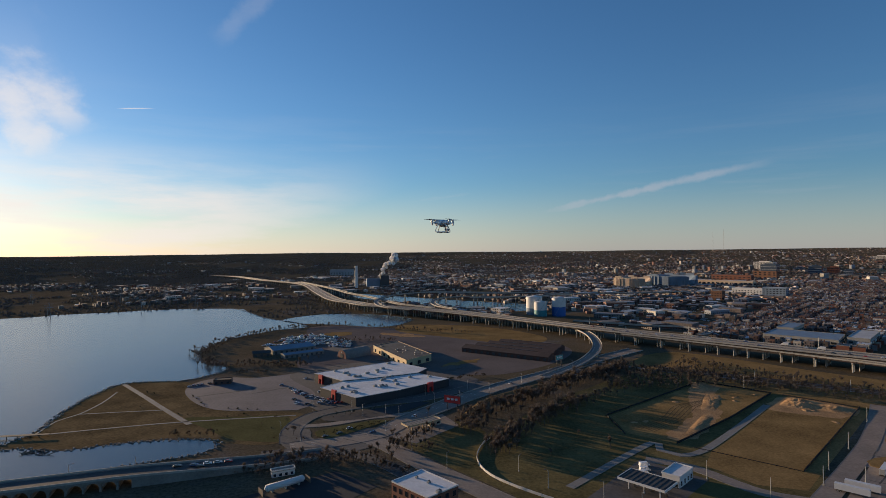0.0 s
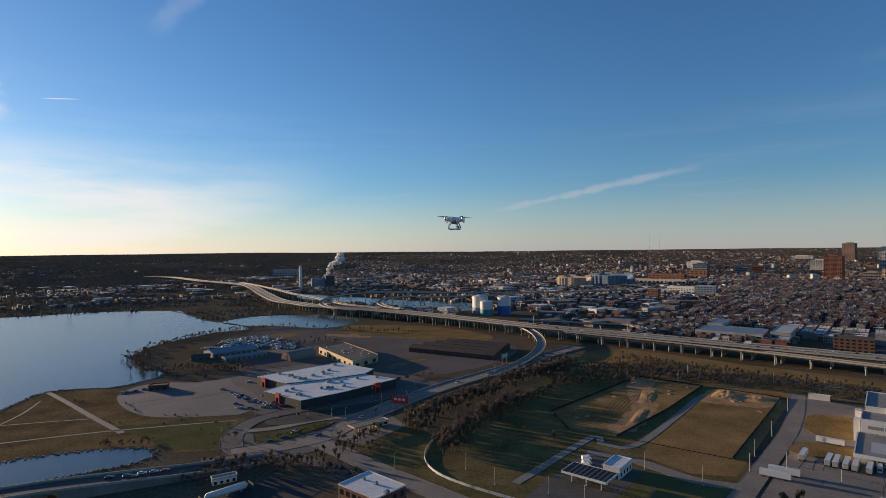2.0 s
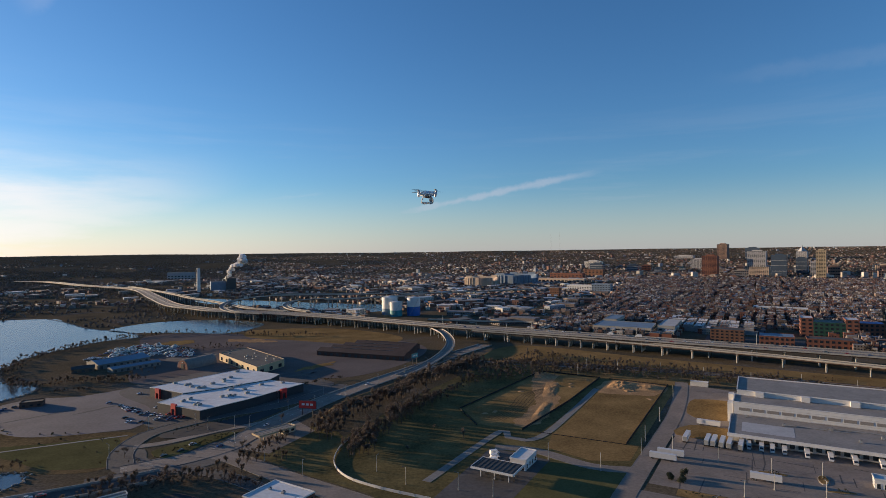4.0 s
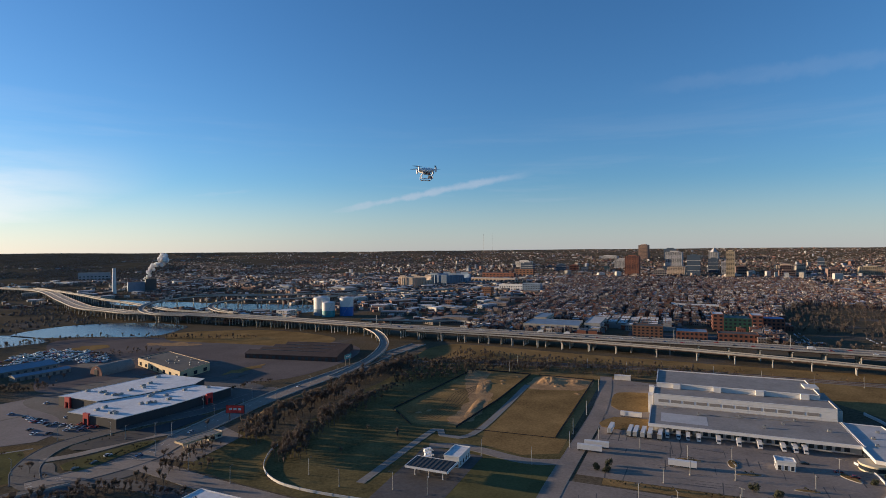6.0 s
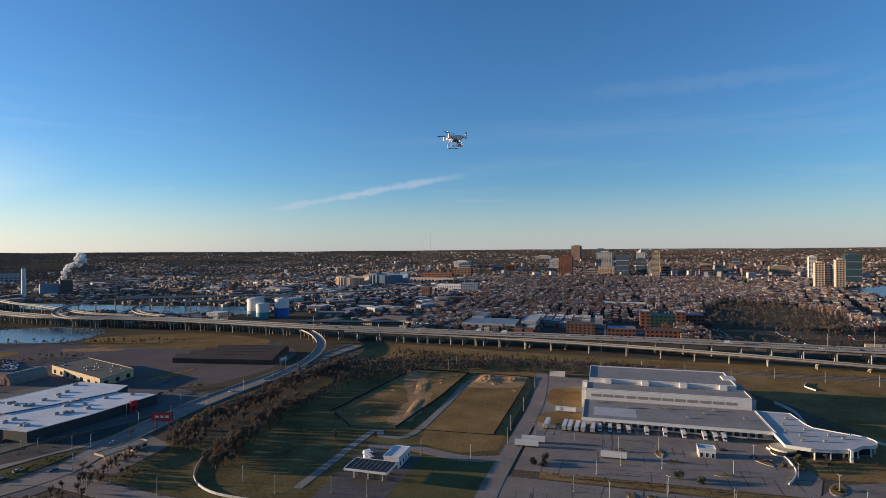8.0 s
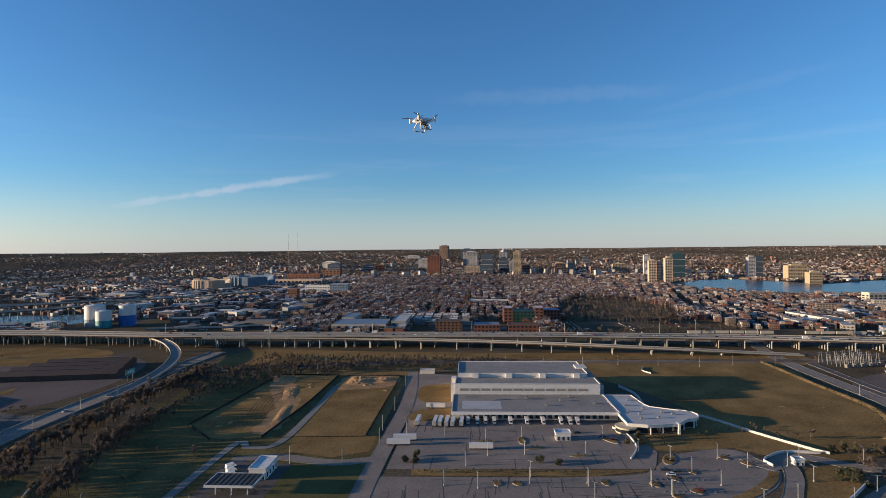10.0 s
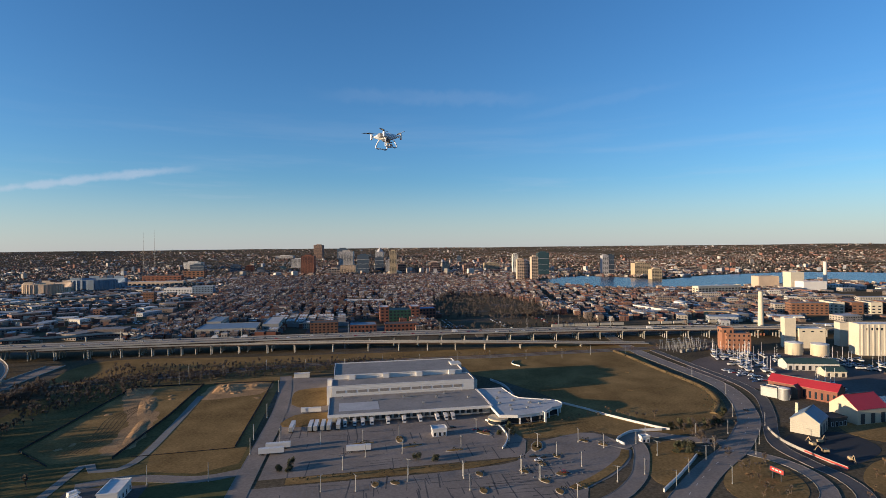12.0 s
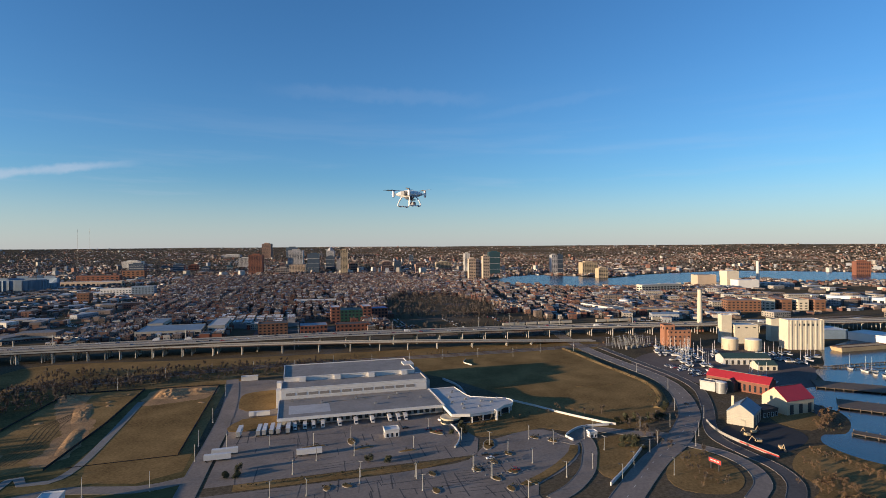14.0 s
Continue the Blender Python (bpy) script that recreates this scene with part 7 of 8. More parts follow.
hall_box("refinery", "white refinery hall by the harbour", "works", [(1640, 40), (1670, -8), (1700, 12), (1670, 60)], 24, PAINT, ROOF_WHITE)
hall_box("refinery", "brown brick refinery hall", "works", [(1660, 140), (1690, 95), (1720, 115), (1690, 160)], 34, TOWER_MATS["tan"], ROOF_GREY)
chimney(1760, -5, 72, 5, 4, PAINT_OLD, "pale refinery chimney with a blue silo")
hall_box("long_row", "long white and blue harbour depot", "depot", [(1357, -125), (1330, -216), (1352, -222), (1379, -131)], 13, PAINT, BLUE_ROOF, rows=((2, 8, 10, 0.6),))
hall_box("yellow_depot", "low yellow-ended rail depot", "depot", [(985, 175), (1020, 120), (1042, 134), (1007, 190)], 8, OCHRE, ROOF_GREY, rows=((1, 4, 7, 0.4),))
hall_box("white_depot", "row of white-ended rail sheds", "depot", [(975, 219), (1031, 292), (1052, 276), (996, 203)], 9, PAINT_OLD, ROOF_GREY, rows=((1, 5, 7, 0.5),))

# power station stack and steam
chimney(-288, 1806, 76, 5.6, 4.6, PAINT, "tall pale power station chimney")
hall_box("power_station", "dark blue-grey power station block", "works", rect(-245, 1905, 46, 30, 10), 30, BLUE_ROOF, ROOF_DARK)
hall_box("power_station", "dark boiler house of the power station", "works", rect(-205, 1900, 30, 30, 10), 40, METAL_DARK, ROOF_DARK)
hall_box("slab_block", "long pale slab block on the far bank", "block", [(-581, 2800), (-463, 2790), (-461, 2815), (-579, 2825)], 34, TOWER_MATS["grey"], ROOF_GREY, rows=((4, 8, 14, 0.5), (14, 18, 14, 0.5)))


def steam_plume(start, way, length, r0, r1, seed, label):
    rnd, g = random.Random(seed), geo()
    start, way = Vector(start), Vector(way).normalized()
    for i in range(46):
        t = (i / 45) ** 0.9
        r = (r0 + (r1 - r0) * t) * rnd.uniform(0.5, 1.0) * (1.0 if t < 0.85 else 0.7)
        c = start + way * length * t + Vector((rnd.uniform(-1, 1), rnd.uniform(-1, 1), rnd.uniform(-1, 1))) * (r0 + (r1 - r0) * t) * 0.8
        c.x += 7 * math.sin(t * 9)
        n, m, vs, fs = 10, 7, [], []
        for a in range(m + 1):
            for b in range(n):
                th, ph = math.pi * a / m, 2 * math.pi * b / n
                d = Vector((math.sin(th) * math.cos(ph), math.sin(th) * math.sin(ph), math.cos(th)))
                k = r * (1 + 0.45 * noise.noise(d * 1.7 + c * 0.05))
                vs.append(c + d * k)
        for a in range(m):
            for b in range(n):
                fs.append((a * n + b, a * n + (b + 1) % n, (a + 1) * n + (b + 1) % n, (a + 1) * n + b))
        add(g, vs, fs)
    ob = part("steam_plume", g, STEAM)
    smooth(ob)
    return tagged(ob, label, "steam")


steam_plume((-228, 1890, 36), (60, 6, 68), 92, 2.5, 12, 4, "white billowing steam plume drifting from a works")
for az, lift in ((26.35, 84), (27.25, 92)):
    mast = thing("radio_mast", "thin tall lattice radio mast on the horizon", "mast", at(2900 * math.sin(radians(az)), 2900 * math.cos(radians(az))))
    g = tube(geo(), 0, 0, 0, 120 + lift, 0.8, 0.3, 3)
    part("mast_pole", g, METAL_DARK, mast)
    for z in (60, 110, 160, 195):
        part("platform", tube(geo(), 0, 0, z, z + 1.5, 1.6, n=6), STEEL, mast)
for x, y in ((-760, 1050), (-640, 1160), (-560, 1235), (-1005, 1330), (-821, 1390), (-743, 1464)):
    py = thing("pylon", "grey lattice power pylon on the far shore", "pylon", at(x, y, 30), "power pylons")
    for s in (-1, 1):
        part("leg", beam(geo(), (s * 3, 0, 0), (s * 0.6, 0, 30), 0.5, 0.3), STEEL, py)
    for z in (20, 25):
        part("crossarm", beam(geo(), (-7, 0, z), (7, 0, z), 0.4), STEEL, py)

# ---- trees ----
def bare_tree(seed, h, spread, twigs=420, width=0.075):
    """Trunk with forking limbs, and a crown of fine twigs that lets light through."""
    rnd = random.Random(seed)
    wood, crown = geo(), geo()
    tips = []

    def limb(p, d, l, r, depth):
        q = p + d * l
        if depth == 3:
            s = d.orthogonal().normalized() * max(r, 0.05) * 1.4
            add(crown, [p - s, p + s, q], [(0, 1, 2)])
            tips.append((q, d))
            return
        beam(wood, p, q, r, r * 0.6, n=5 if depth < 1 else 3)
        for k in range(rnd.choice((2, 3)) if depth else 5):
            e = (d + Vector((rnd.uniform(-1, 1), rnd.uniform(-1, 1), rnd.uniform(-0.2, 0.8))) * spread).normalized()
            limb(p.lerp(q, rnd.uniform(0.6, 1.0)), e, l * rnd.uniform(0.55, 0.8), r * 0.55, depth + 1)
    limb(Vector((0, 0, 0)), Vector((rnd.uniform(-0.06, 0.06), rnd.uniform(-0.06, 0.06), 1)).normalized(), h * 0.38, h * 0.022, 0)
    for i in range(twigs):
        p, d = rnd.choice(tips)
        p = p - d * rnd.uniform(0, h * 0.12)
        e = (d + Vector((rnd.uniform(-1, 1), rnd.uniform(-1, 1), rnd.uniform(-0.3, 0.9))) * 0.9).normalized()
        l = h * rnd.uniform(0.08, 0.2)
        s = e.orthogonal().normalized()
        s = (s * math.cos(i) + e.cross(s) * math.sin(i)) * width * rnd.uniform(0.6, 1.3)
        q = p + e * l
        k = p.lerp(q, 0.5) + Vector((rnd.uniform(-1, 1), rnd.uniform(-1, 1), rnd.uniform(-1, 1))) * h * 0.016
        add(crown, [p - s, p + s, q, k], [(0, 1, 2), (0, 2, 3)])
    return wood, crown


def leafy_tree(seed, h, w, leaves=1100):
    """Broad evergreen: a short forked trunk under several uneven clumps of leaves that reach near the ground."""
    rnd = random.Random(seed)
    wood, crown = geo(), geo()
    clumps = [(Vector((rnd.uniform(-0.3, 0.3) * w, rnd.uniform(-0.3, 0.3) * w, h * rnd.uniform(0.28, 0.72))), rnd.uniform(0.2, 0.34)) for i in range(8)]
    beam(wood, (0, 0, 0), (0, 0, h * 0.5), h * 0.03, h * 0.015)
    for c, k in clumps:
        beam(wood, (0, 0, h * 0.12), c, h * 0.014, h * 0.006, n=3)
    for i in range(leaves):
        c, k = rnd.choice(clumps)
        d = Vector((rnd.gauss(0, 1), rnd.gauss(0, 1), rnd.gauss(0, 1))).normalized()
        p = c + Vector((d.x * w, d.y * w, d.z * h * 0.8)) * k * rnd.uniform(0.5, 1.05)
        p.z = max(0.15, p.z)
        s = 0.2 * rnd.uniform(0.6, 1.4)
        a = Vector((rnd.uniform(-1, 1), rnd.uniform(-1, 1), rnd.uniform(-1, 1))).normalized() * s
        b = a.orthogonal().normalized() * s
        add(crown, [p - a, p + b, p + a, p - b], [(0, 1, 2, 3)])
    return wood, crown


BARE = [bare_tree(3 + i, h, s) for i, (h, s) in enumerate(((9, 0.55), (11, 0.5), (7, 0.7), (8.5, 0.6)))]
BUSHY = [bare_tree(20 + i, h, s, 190, 0.09) for i, (h, s) in enumerate(((4.5, 0.9), (3.6, 1.0)))]
LEAFY = [leafy_tree(40 + i, h, w) for i, (h, w) in enumerate(((6, 5), (4, 4.5)))]


def tree_thing(pair, m, leaf, label, group):
    th = thing("tree", label, "tree", m, group)
    part("trunk", pair[0], BARK, th)
    part("crown", pair[1], leaf, th)
    return th


def plant(spots, protos, seed, lo=0.8, hi=1.2):
    rnd = random.Random(seed)
    for x, y in spots:
        s = rnd.uniform(lo, hi)
        t = copy_thing(rnd.choice(protos), at(x, y, rnd.uniform(0, 360)))
        t.scale = (s, s, s * rnd.uniform(0.9, 1.1))


SINGLE = [tree_thing(BARE[i], at(*p), TWIGS, "bare winter tree with fine brown twigs", "bare trees") for i, p in enumerate(((100, 330), (118, 480), (38, 355), (56, 400)))]
SHRUB = [tree_thing(BUSHY[i], at(*p), REEDS, "low leafless russet shrub", "shrubs") for i, p in enumerate(((384, 130), (379, 126)))]
GREEN_TREE = [tree_thing(LEAFY[i], at(*p), EVERGREEN, "dense dark evergreen shrub tree", "evergreens") for i, p in enumerate(((335, 73), (332, 66)))]
plant([(293, 505), (86, 352), (378, 108), (386, 98), (382, 104), (374, 112), (326, 164), (334, 158), (330, 170), (320, 160), (62, 320), (300, 480), (-100, 360), (-40, 330), (-30, 348), (-22, 352), (-34, 352), (-12, 400)], SINGLE, 6, 0.6, 0.95)
plant([(304, 164), (308, 168), (312, 172), (300, 172), (388, 66), (384, 74), (392, 62), (380, 80), (396, 60), (402, 58), (372, 84), (337, 70), (328, 72), (340, 66), (330, 60), (191, 241), (188, 238), (194, 244), (185, 243), (237, 190), (243, 181), (415, 60), (425, 60)], GREEN_TREE, 7, 0.7, 1.15)
plant([(381, 134), (386, 124), (382, 118), (370, 132), (366, 138), (360, 142), (352, 146), (345, 148), (426, -34), (440, -36), (448, -40), (418, -40), (432, -44), (455, -43), (300, 30), (310, 34), (318, 32), (326, 30), (300, 20), (292, 26), (300, -22), (312, -24), (322, -28), (306, -32), (292, -30), (334, -26),
       (-110, 352), (-118, 372), (-128, 382), (-112, 388), (-105, 366), (-122, 395), (-95, 350), (-90, 348), (-176, 362), (-168, 360), (-160, 358), (-152, 358)], SHRUB, 8, 0.5, 1.0)
plant([(-160, 402), (-150, 408), (-190, 432), (-196, 440), (-205, 452), (-212, 460), (-168, 424), (-160, 422), (-152, 421), (-144, 420), (-250, 470), (-258, 474), (-240, 430), (-200, 410), (-192, 408)], GREEN_TREE, 9, 0.2, 0.4)


def joined(name, pairs, spots, mats, label, category, seed, lo=0.8, hi=1.25):
    """Woods: many trees in one mesh, each turned and sized on its own."""
    rnd = random.Random(seed)
    protos = []
    for wood, crown in pairs:
        v = np.array(wood["v"] + crown["v"], float)
        n = len(wood["v"])
        f = list(wood["f"]) + [tuple(i + n for i in q) for q in crown["f"]]
        protos.append((v, f, [0] * len(wood["f"]) + [1] * len(crown["f"])))
    V, F, M, o = [], [], [], 0
    for x, y in spots:
        v, f, m = rnd.choice(protos)
        s, a = rnd.uniform(lo, hi), rnd.uniform(0, 6.283)
        c, d = math.cos(a) * s, math.sin(a) * s
        w = np.empty_like(v)
        w[:, 0], w[:, 1], w[:, 2] = x + v[:, 0] * c - v[:, 1] * d, y + v[:, 0] * d + v[:, 1] * c, v[:, 2] * s * rnd.uniform(0.85, 1.15) + hill(x, y)
        V.append(w)
        F += [tuple(i + o for i in q) for q in f]
        M += m
        o += len(v)
    me = bpy.data.meshes.new(name)
    me.from_pydata(np.concatenate(V).tolist(), [], F)
    for m in mats:
        me.materials.append(m)
    me.polygons.foreach_set("material_index", M)
    return tagged(new(name, me), label, category, kind="stuff")


def fill_area(poly, n, seed):
    rnd, out = random.Random(seed), []
    xs, ys = [p[0] for p in poly], [p[1] for p in poly]
    for i in range(n * 12):
        x, y = rnd.uniform(min(xs), max(xs)), rnd.uniform(min(ys), max(ys))
        if inside(poly, x, y):
            out.append((x, y))
        if len(out) >= n:
            break
    return out


def along(line, n, width, seed):
    rnd = random.Random(seed)
    pts = spline([(*p, 0) for p in line], 3.0)
    return [(p.x + rnd.gauss(0, width / 2), p.y + rnd.gauss(0, width / 2)) for p in (rnd.choice(pts) for i in range(n))]


LIGHT = [bare_tree(60 + i, h, s, 380, 0.075) for i, (h, s) in enumerate(((9, 0.5), (12, 0.40), (7.5, 0.5), (10.5, 0.44)))]
belt = along([(14, 385), (32, 425), (72, 462), (108, 505), (150, 545), (190, 585)], 400, 12, 1)
belt += along([(30, 338), (46, 372), (76, 412), (110, 450)], 190, 9, 2)
belt = [(x * 0.955 + 2, y * 0.955 - 2) for x, y in belt]
joined("wood_belt", LIGHT, belt, [BARK, TWIGS], "belt of bare brown woodland beside the road", "woods", 11, 0.6, 1.02)
low_belt = along([(110, 450), (140, 482), (180, 500), (240, 505)], 90, 9, 2) + fill_area([(150, 545), (190, 590), (260, 560), (330, 490), (300, 478), (220, 510), (140, 486)], 420, 3)
low_belt += fill_area([uv(-250, 545), uv(-150, 548), uv(20, 552), uv(60, 570), uv(20, 612), uv(-120, 618), uv(-250, 628)], 520, 33)
low_belt += along([(300, 500), (360, 450), (420, 400)], 30, 8, 41)
low_belt = [(x * 0.955 + 2, y * 0.955 - 2) for x, y in low_belt]
joined("scrub_belt", LIGHT, low_belt, [BARK, TWIGS], "low bare scrub wood beneath the motorway", "woods", 19, 0.36, 0.68)
shore = along([(-226, 560), (-262, 606), (-290, 650), (-298, 700), (-296, 762), (-258, 850), (-225, 876), (-180, 895)], 420, 12, 4)
shore += along([(-232, 575), (-200, 590), (-160, 575), (-150, 600)], 130, 10, 5)
shore += along([(-190, 900), (-110, 872), (-40, 830), (40, 800)], 110, 6, 6)
shore += along([(-150, 725), (-110, 745), (-70, 740)], 60, 14, 61)
shore += along([(-10, 366), (-22, 346), (-30, 336), (-8, 330)], 60, 6, 63) + along([(-104, 316), (-70, 314), (-46, 312), (-20, 296)], 110, 6, 64)
shore += along([(398, 52), (384, 66), (372, 80), (356, 62), (340, 48)], 60, 4, 65) + along([(300, 18), (312, 30), (326, 36), (336, 26)], 18, 5, 66)
shore += along([(-30, 312), (-48, 322), (-62, 320), (-80, 318), (-100, 306), (-110, 296), (-60, 308)], 80, 5, 62)
joined("shore_trees", LIGHT[2:3] + BUSHY, shore, [BARK, TWIGS], "bare scrub trees along the bay shore", "woods", 12, 0.55, 1.1)
reeds = along([(-180, 362), (-160, 364), (-150, 366)], 26, 5, 8) + along([(-208, 548), (-190, 552), (-176, 548)], 30, 5, 9) + along([(5, 505), (20, 520), (36, 520)], 30, 6, 10) + along([(350, -20), (330, -34), (308, -44)], 40, 4, 13) + along(RAIL[1:], 90, 14, 14)
reeds += along([(371, -26), (362, -40), (341, -56)], 50, 4, 31) + along([(420, -32), (446, -38), (470, -42)], 60, 5, 32) + along([(330, -20), (310, -34), (300, -50)], 60, 9, 34)
joined("russet_scrub", BUSHY, reeds, [BARK, REEDS], "low russet scrub and dry reeds", "scrub", 13, 0.5, 1.0)
ISLES = [(201, 188), (208, 181), (241, 151), (225, 139), (257, 133), (271, 129), (252, 119), (264, 115), (245, 108), (257, 101), (318, 111), (318, 123), (286, 127), (293, 142), (240, 233), (258, 219), (253, 205), (297, 182), (262, 180), (294, 143)]
verge = along([(-78, 360), (-60, 372), (-46, 384)], 60, 3, 71) + along([(-84, 398), (-50, 418)], 20, 4, 72) + [(x + dx, y + dy) for x, y in ISLES for dx, dy in ((0, 0), (1.2, -1), (-1, 1.2), (0.5, 1.4), (2.2, -2))] + along([(418, -36), (440, -40), (455, -44)], 40, 7, 77) + along([(590, 178), (545, 136), (498, 92), (450, 72), (424, 68)], 90, 4, 15) + along([uv(-30, 288), uv(30, 289), uv(80, 290)], 40, 2, 16) + along([uv(112, 330), uv(116, 345), uv(104, 338)], 24, 4, 18)
joined("verge_shrubs", BUSHY, verge, [BARK, EVERGREEN], "low shrubs along the road verge", "shrubs", 14, 0.25, 0.6)
park_spots = fill_area(PARK, 430, 20) + along([(780, 440), (830, 400), (900, 420)], 60, 18, 21) + along([uv(100, 745), uv(250, 760), uv(380, 770)], 90, 10, 22) + STREET_TREES[:420]
joined("park_trees", [bare_tree(80 + i, h, 0.5, 150, 0.12) for i, h in enumerate((9, 11, 7.5))], park_spots, [BARK, TWIGS], "bare brown trees of the hillside park and streets", "woods", 15)


def far_woods():
    """Far woods: small ragged crowns, thick on the hills."""
    rnd = random.Random(9)
    V, F, n = [], [], 0
    for i in range(135000):
        az = rnd.uniform(-43, 103)
        r = 1000 + 3850 * rnd.random() ** 0.7
        x, y = r * math.sin(radians(az)), r * math.cos(radians(az))
        u, v = (x - y) * S2, (x + y) * S2
        if not free(x, y) or (-330 < u < 420 and v < 2330) or (u > 370 and 780 < v < 1700 and r < 1900) or (v < 725 and x > 0):
            continue
        if az > -10 and r < 2600 and rnd.random() < 0.72:
            continue
        if noise.noise((x / 300, y / 300, 2.2)) + 0.4 * noise.noise((x / 90, y / 90, 5)) < (-0.25 if az < -6 else 0.12 if r > 4200 else 0.0 if r > 3300 else 0.1):
            continue
        z, s = hill(x, y), rnd.uniform(2.4, 4.8) * (1.0 - 0.66 * min(1.0, max(0.0, (r - 2400) / 2300))) * (0.62 if az < -6 and r < 2400 else 1.0)
        ring = 5
        ph = rnd.random() * 6
        V.append((x + rnd.uniform(-1, 1), y + rnd.uniform(-1, 1), z + s * rnd.uniform(1.6, 2.4)))
        for k in range(ring):
            a, q = ph + 6.283 * k / ring, s * rnd.uniform(0.6, 1.25)
            V.append((x + q * math.cos(a), y + q * math.sin(a), z + s * rnd.uniform(0.5, 1.3)))
        V.append((x, y, z - 1))
        for k in range(ring):
            F.append((n, n + 1 + k, n + 1 + (k + 1) % ring))
            F.append((n + ring + 1, n + 1 + (k + 1) % ring, n + 1 + k))
        n += ring + 2
    me = bpy.data.meshes.new("far_woods")
    me.from_pydata(V, [], F)
    me.materials.append(FAR_TREE_HAZED)
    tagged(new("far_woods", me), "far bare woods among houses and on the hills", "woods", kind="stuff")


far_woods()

# ---- street furniture ----
def lamp_post(m, h=9.5, arms=1, label="tall grey car park lamp post", group="lamp posts", r=0.22):
    th = thing("lamp_post", label, "lamp post", m, group)
    part("post", tube(geo(), 0, 0, 0, h, r, r * 0.8, 8), STEEL, th)
    part("foot", tube(geo(), 0, 0, 0, 0.8, r * 2, n=8), CONCRETE, th)
    for k in range(arms):
        s = 1 if k == 0 else -1
        part("arm", beam(geo(), (0, 0, h - 0.3), (s * 1.6, 0, h), r * 0.45, n=5), STEEL, th)
        part("lamp_head", block(geo(), s * 1.9, 0, h - 0.1, h + 0.15, 0.9, 0.4), METAL_DARK, th)
    return th


P0 = lamp_post(at(260, 221, 20), 8.2, 2)
for x, y in ((214, 278), (225, 254), (240, 233), (241, 203), (265, 178), (297, 187), (220, 182), (234, 157), (225, 217), (293, 142), (286, 127), (257, 135), (252, 122), (314, 125), (313, 109), (280, 110), (288, 79), (330, 95), (343, 93), (318, 80), (364, 68),
             (326, 56), (271, 88), (291, 160), (190, 191), (213, 177), (232, 155), (222, 145), (254, 133), (251, 121), (240, 97), (205, 215), (180, 205)):
    copy_thing(P0, at(x, y, (x * 7) % 180))
P1 = lamp_post(at(1, 302, 60), 9, 1, "curved roadside lamp post", "roadside lamps", 0.16)
for i, (x, y) in enumerate(((40, 297), (52, 276), (-20, 331), (-39, 361), (-33, 394), (-8, 431), (-43, 399), (-70, 412), (-60, 400), (12, 436), (38, 462), (70, 494), (100, 522), (130, 552), (20, 470), (-16, 456), (-100, 415), (-108, 360), (-200, 290), (-170, 300), (-238, 278),
                           (300, 60), (340, 54), (380, 52), (420, 54), (350, 34), (370, 34), (410, 34), (480, 66), (530, 100), (300, 40), (280, 62), (90, 250), (76, 262))):
    copy_thing(P1, at(x, y, 45 + 90 * (i % 2)))
P2 = lamp_post(at(*uv(-150, 545), 0), 10, 0, "tall plain timber pole beside the railway", "railway poles", 0.2)
for u in range(-120, 330, 38):
    copy_thing(P2, at(*uv(u, 548 + (u % 3) * 6), 0))
for u, v in ((-150, 515), (-60, 330), (-60, 400), (-60, 470), (-62, 355), (-75, 296), (-105, 298)):
    copy_thing(P2, at(*uv(u, v), 0))
# tall light masts along the raised motorway
P3 = lamp_post(at(395, 575, 40), 26, 2, "tall motorway lamp mast", "motorway masts", 0.35)
for x, y in ((480, 482), (560, 400), (640, 318), (712, 232), (300, 668), (205, 768), (700, 300), (780, 150)):
    copy_thing(P3, at(x, y, 45))


def kerb_island(name, x, y, l, w, deg, label):
    th = thing("planted_island", label, "island", at(x, y, deg), "planted islands")
    n = 14
    poly = [(l / 2 * math.cos(2 * math.pi * i / n), w / 2 * math.sin(2 * math.pi * i / n)) for i in range(n)]
    part("kerb", prism(geo(), poly, 0, 0.32), CONCRETE, th)
    part("soil", prism(geo(), [(a * 0.9, b * 0.88) for a, b in poly], 0.32, 0.42), GRASS, th, "dry grass bed")
    return th


K0 = kerb_island("planted_island", 201, 188, 7, 4, 45, "small kerbed island with dry grass")
for x, y in ((208, 181), (241, 151), (225, 139), (257, 133), (271, 129), (252, 119), (264, 115), (245, 108), (257, 101), (318, 111), (318, 123), (286, 127), (293, 142)):
    copy_thing(K0, at(x, y, 45 + (x % 5) * 12))
for x, y, l, w, d in ((240, 233, 16, 4, -40), (258, 219, 5, 14, -45), (253, 205, 14, 3, -30), (297, 182, 5, 14, -10), (262, 180, 12, 3, -40), (294, 143, 18, 7, 20)):
    kerb_island("planted_island", x, y, l, w, d, "kerbed island of dry grass in a car park")
stops = [uv(90 + i * 3.0, 268 + j * 14) for i in range(10) for j in range(2)]
for x, y in stops:
    tagged(part("wheel_stop", block(geo(), x, y, 0.1, 0.3, 1.8, 0.25, 20), CONCRETE), "low concrete wheel stop", "wheel stop", "wheel stops")


def bay_lines(name, u0, u1, v, n, l, parent_label):
    g = geo()
    for i in range(n):
        x, y = uv(u0 + (u1 - u0) * i / (n - 1), v)
        block(g, x, y, 0.1, 0.112, 0.16, l, -45)
    tagged(part(name, g, CONCRETE_DARK), parent_label, "markings", kind="structure")


for k, v in enumerate((205, 239, 272)):
    bay_lines("bay_lines", -30, 84, v, 42, 8, "worn faint parking bay lines")
bay_lines("bay_lines", 30, 50, 318, 8, 5, "worn white bay lines in the lorry yard")


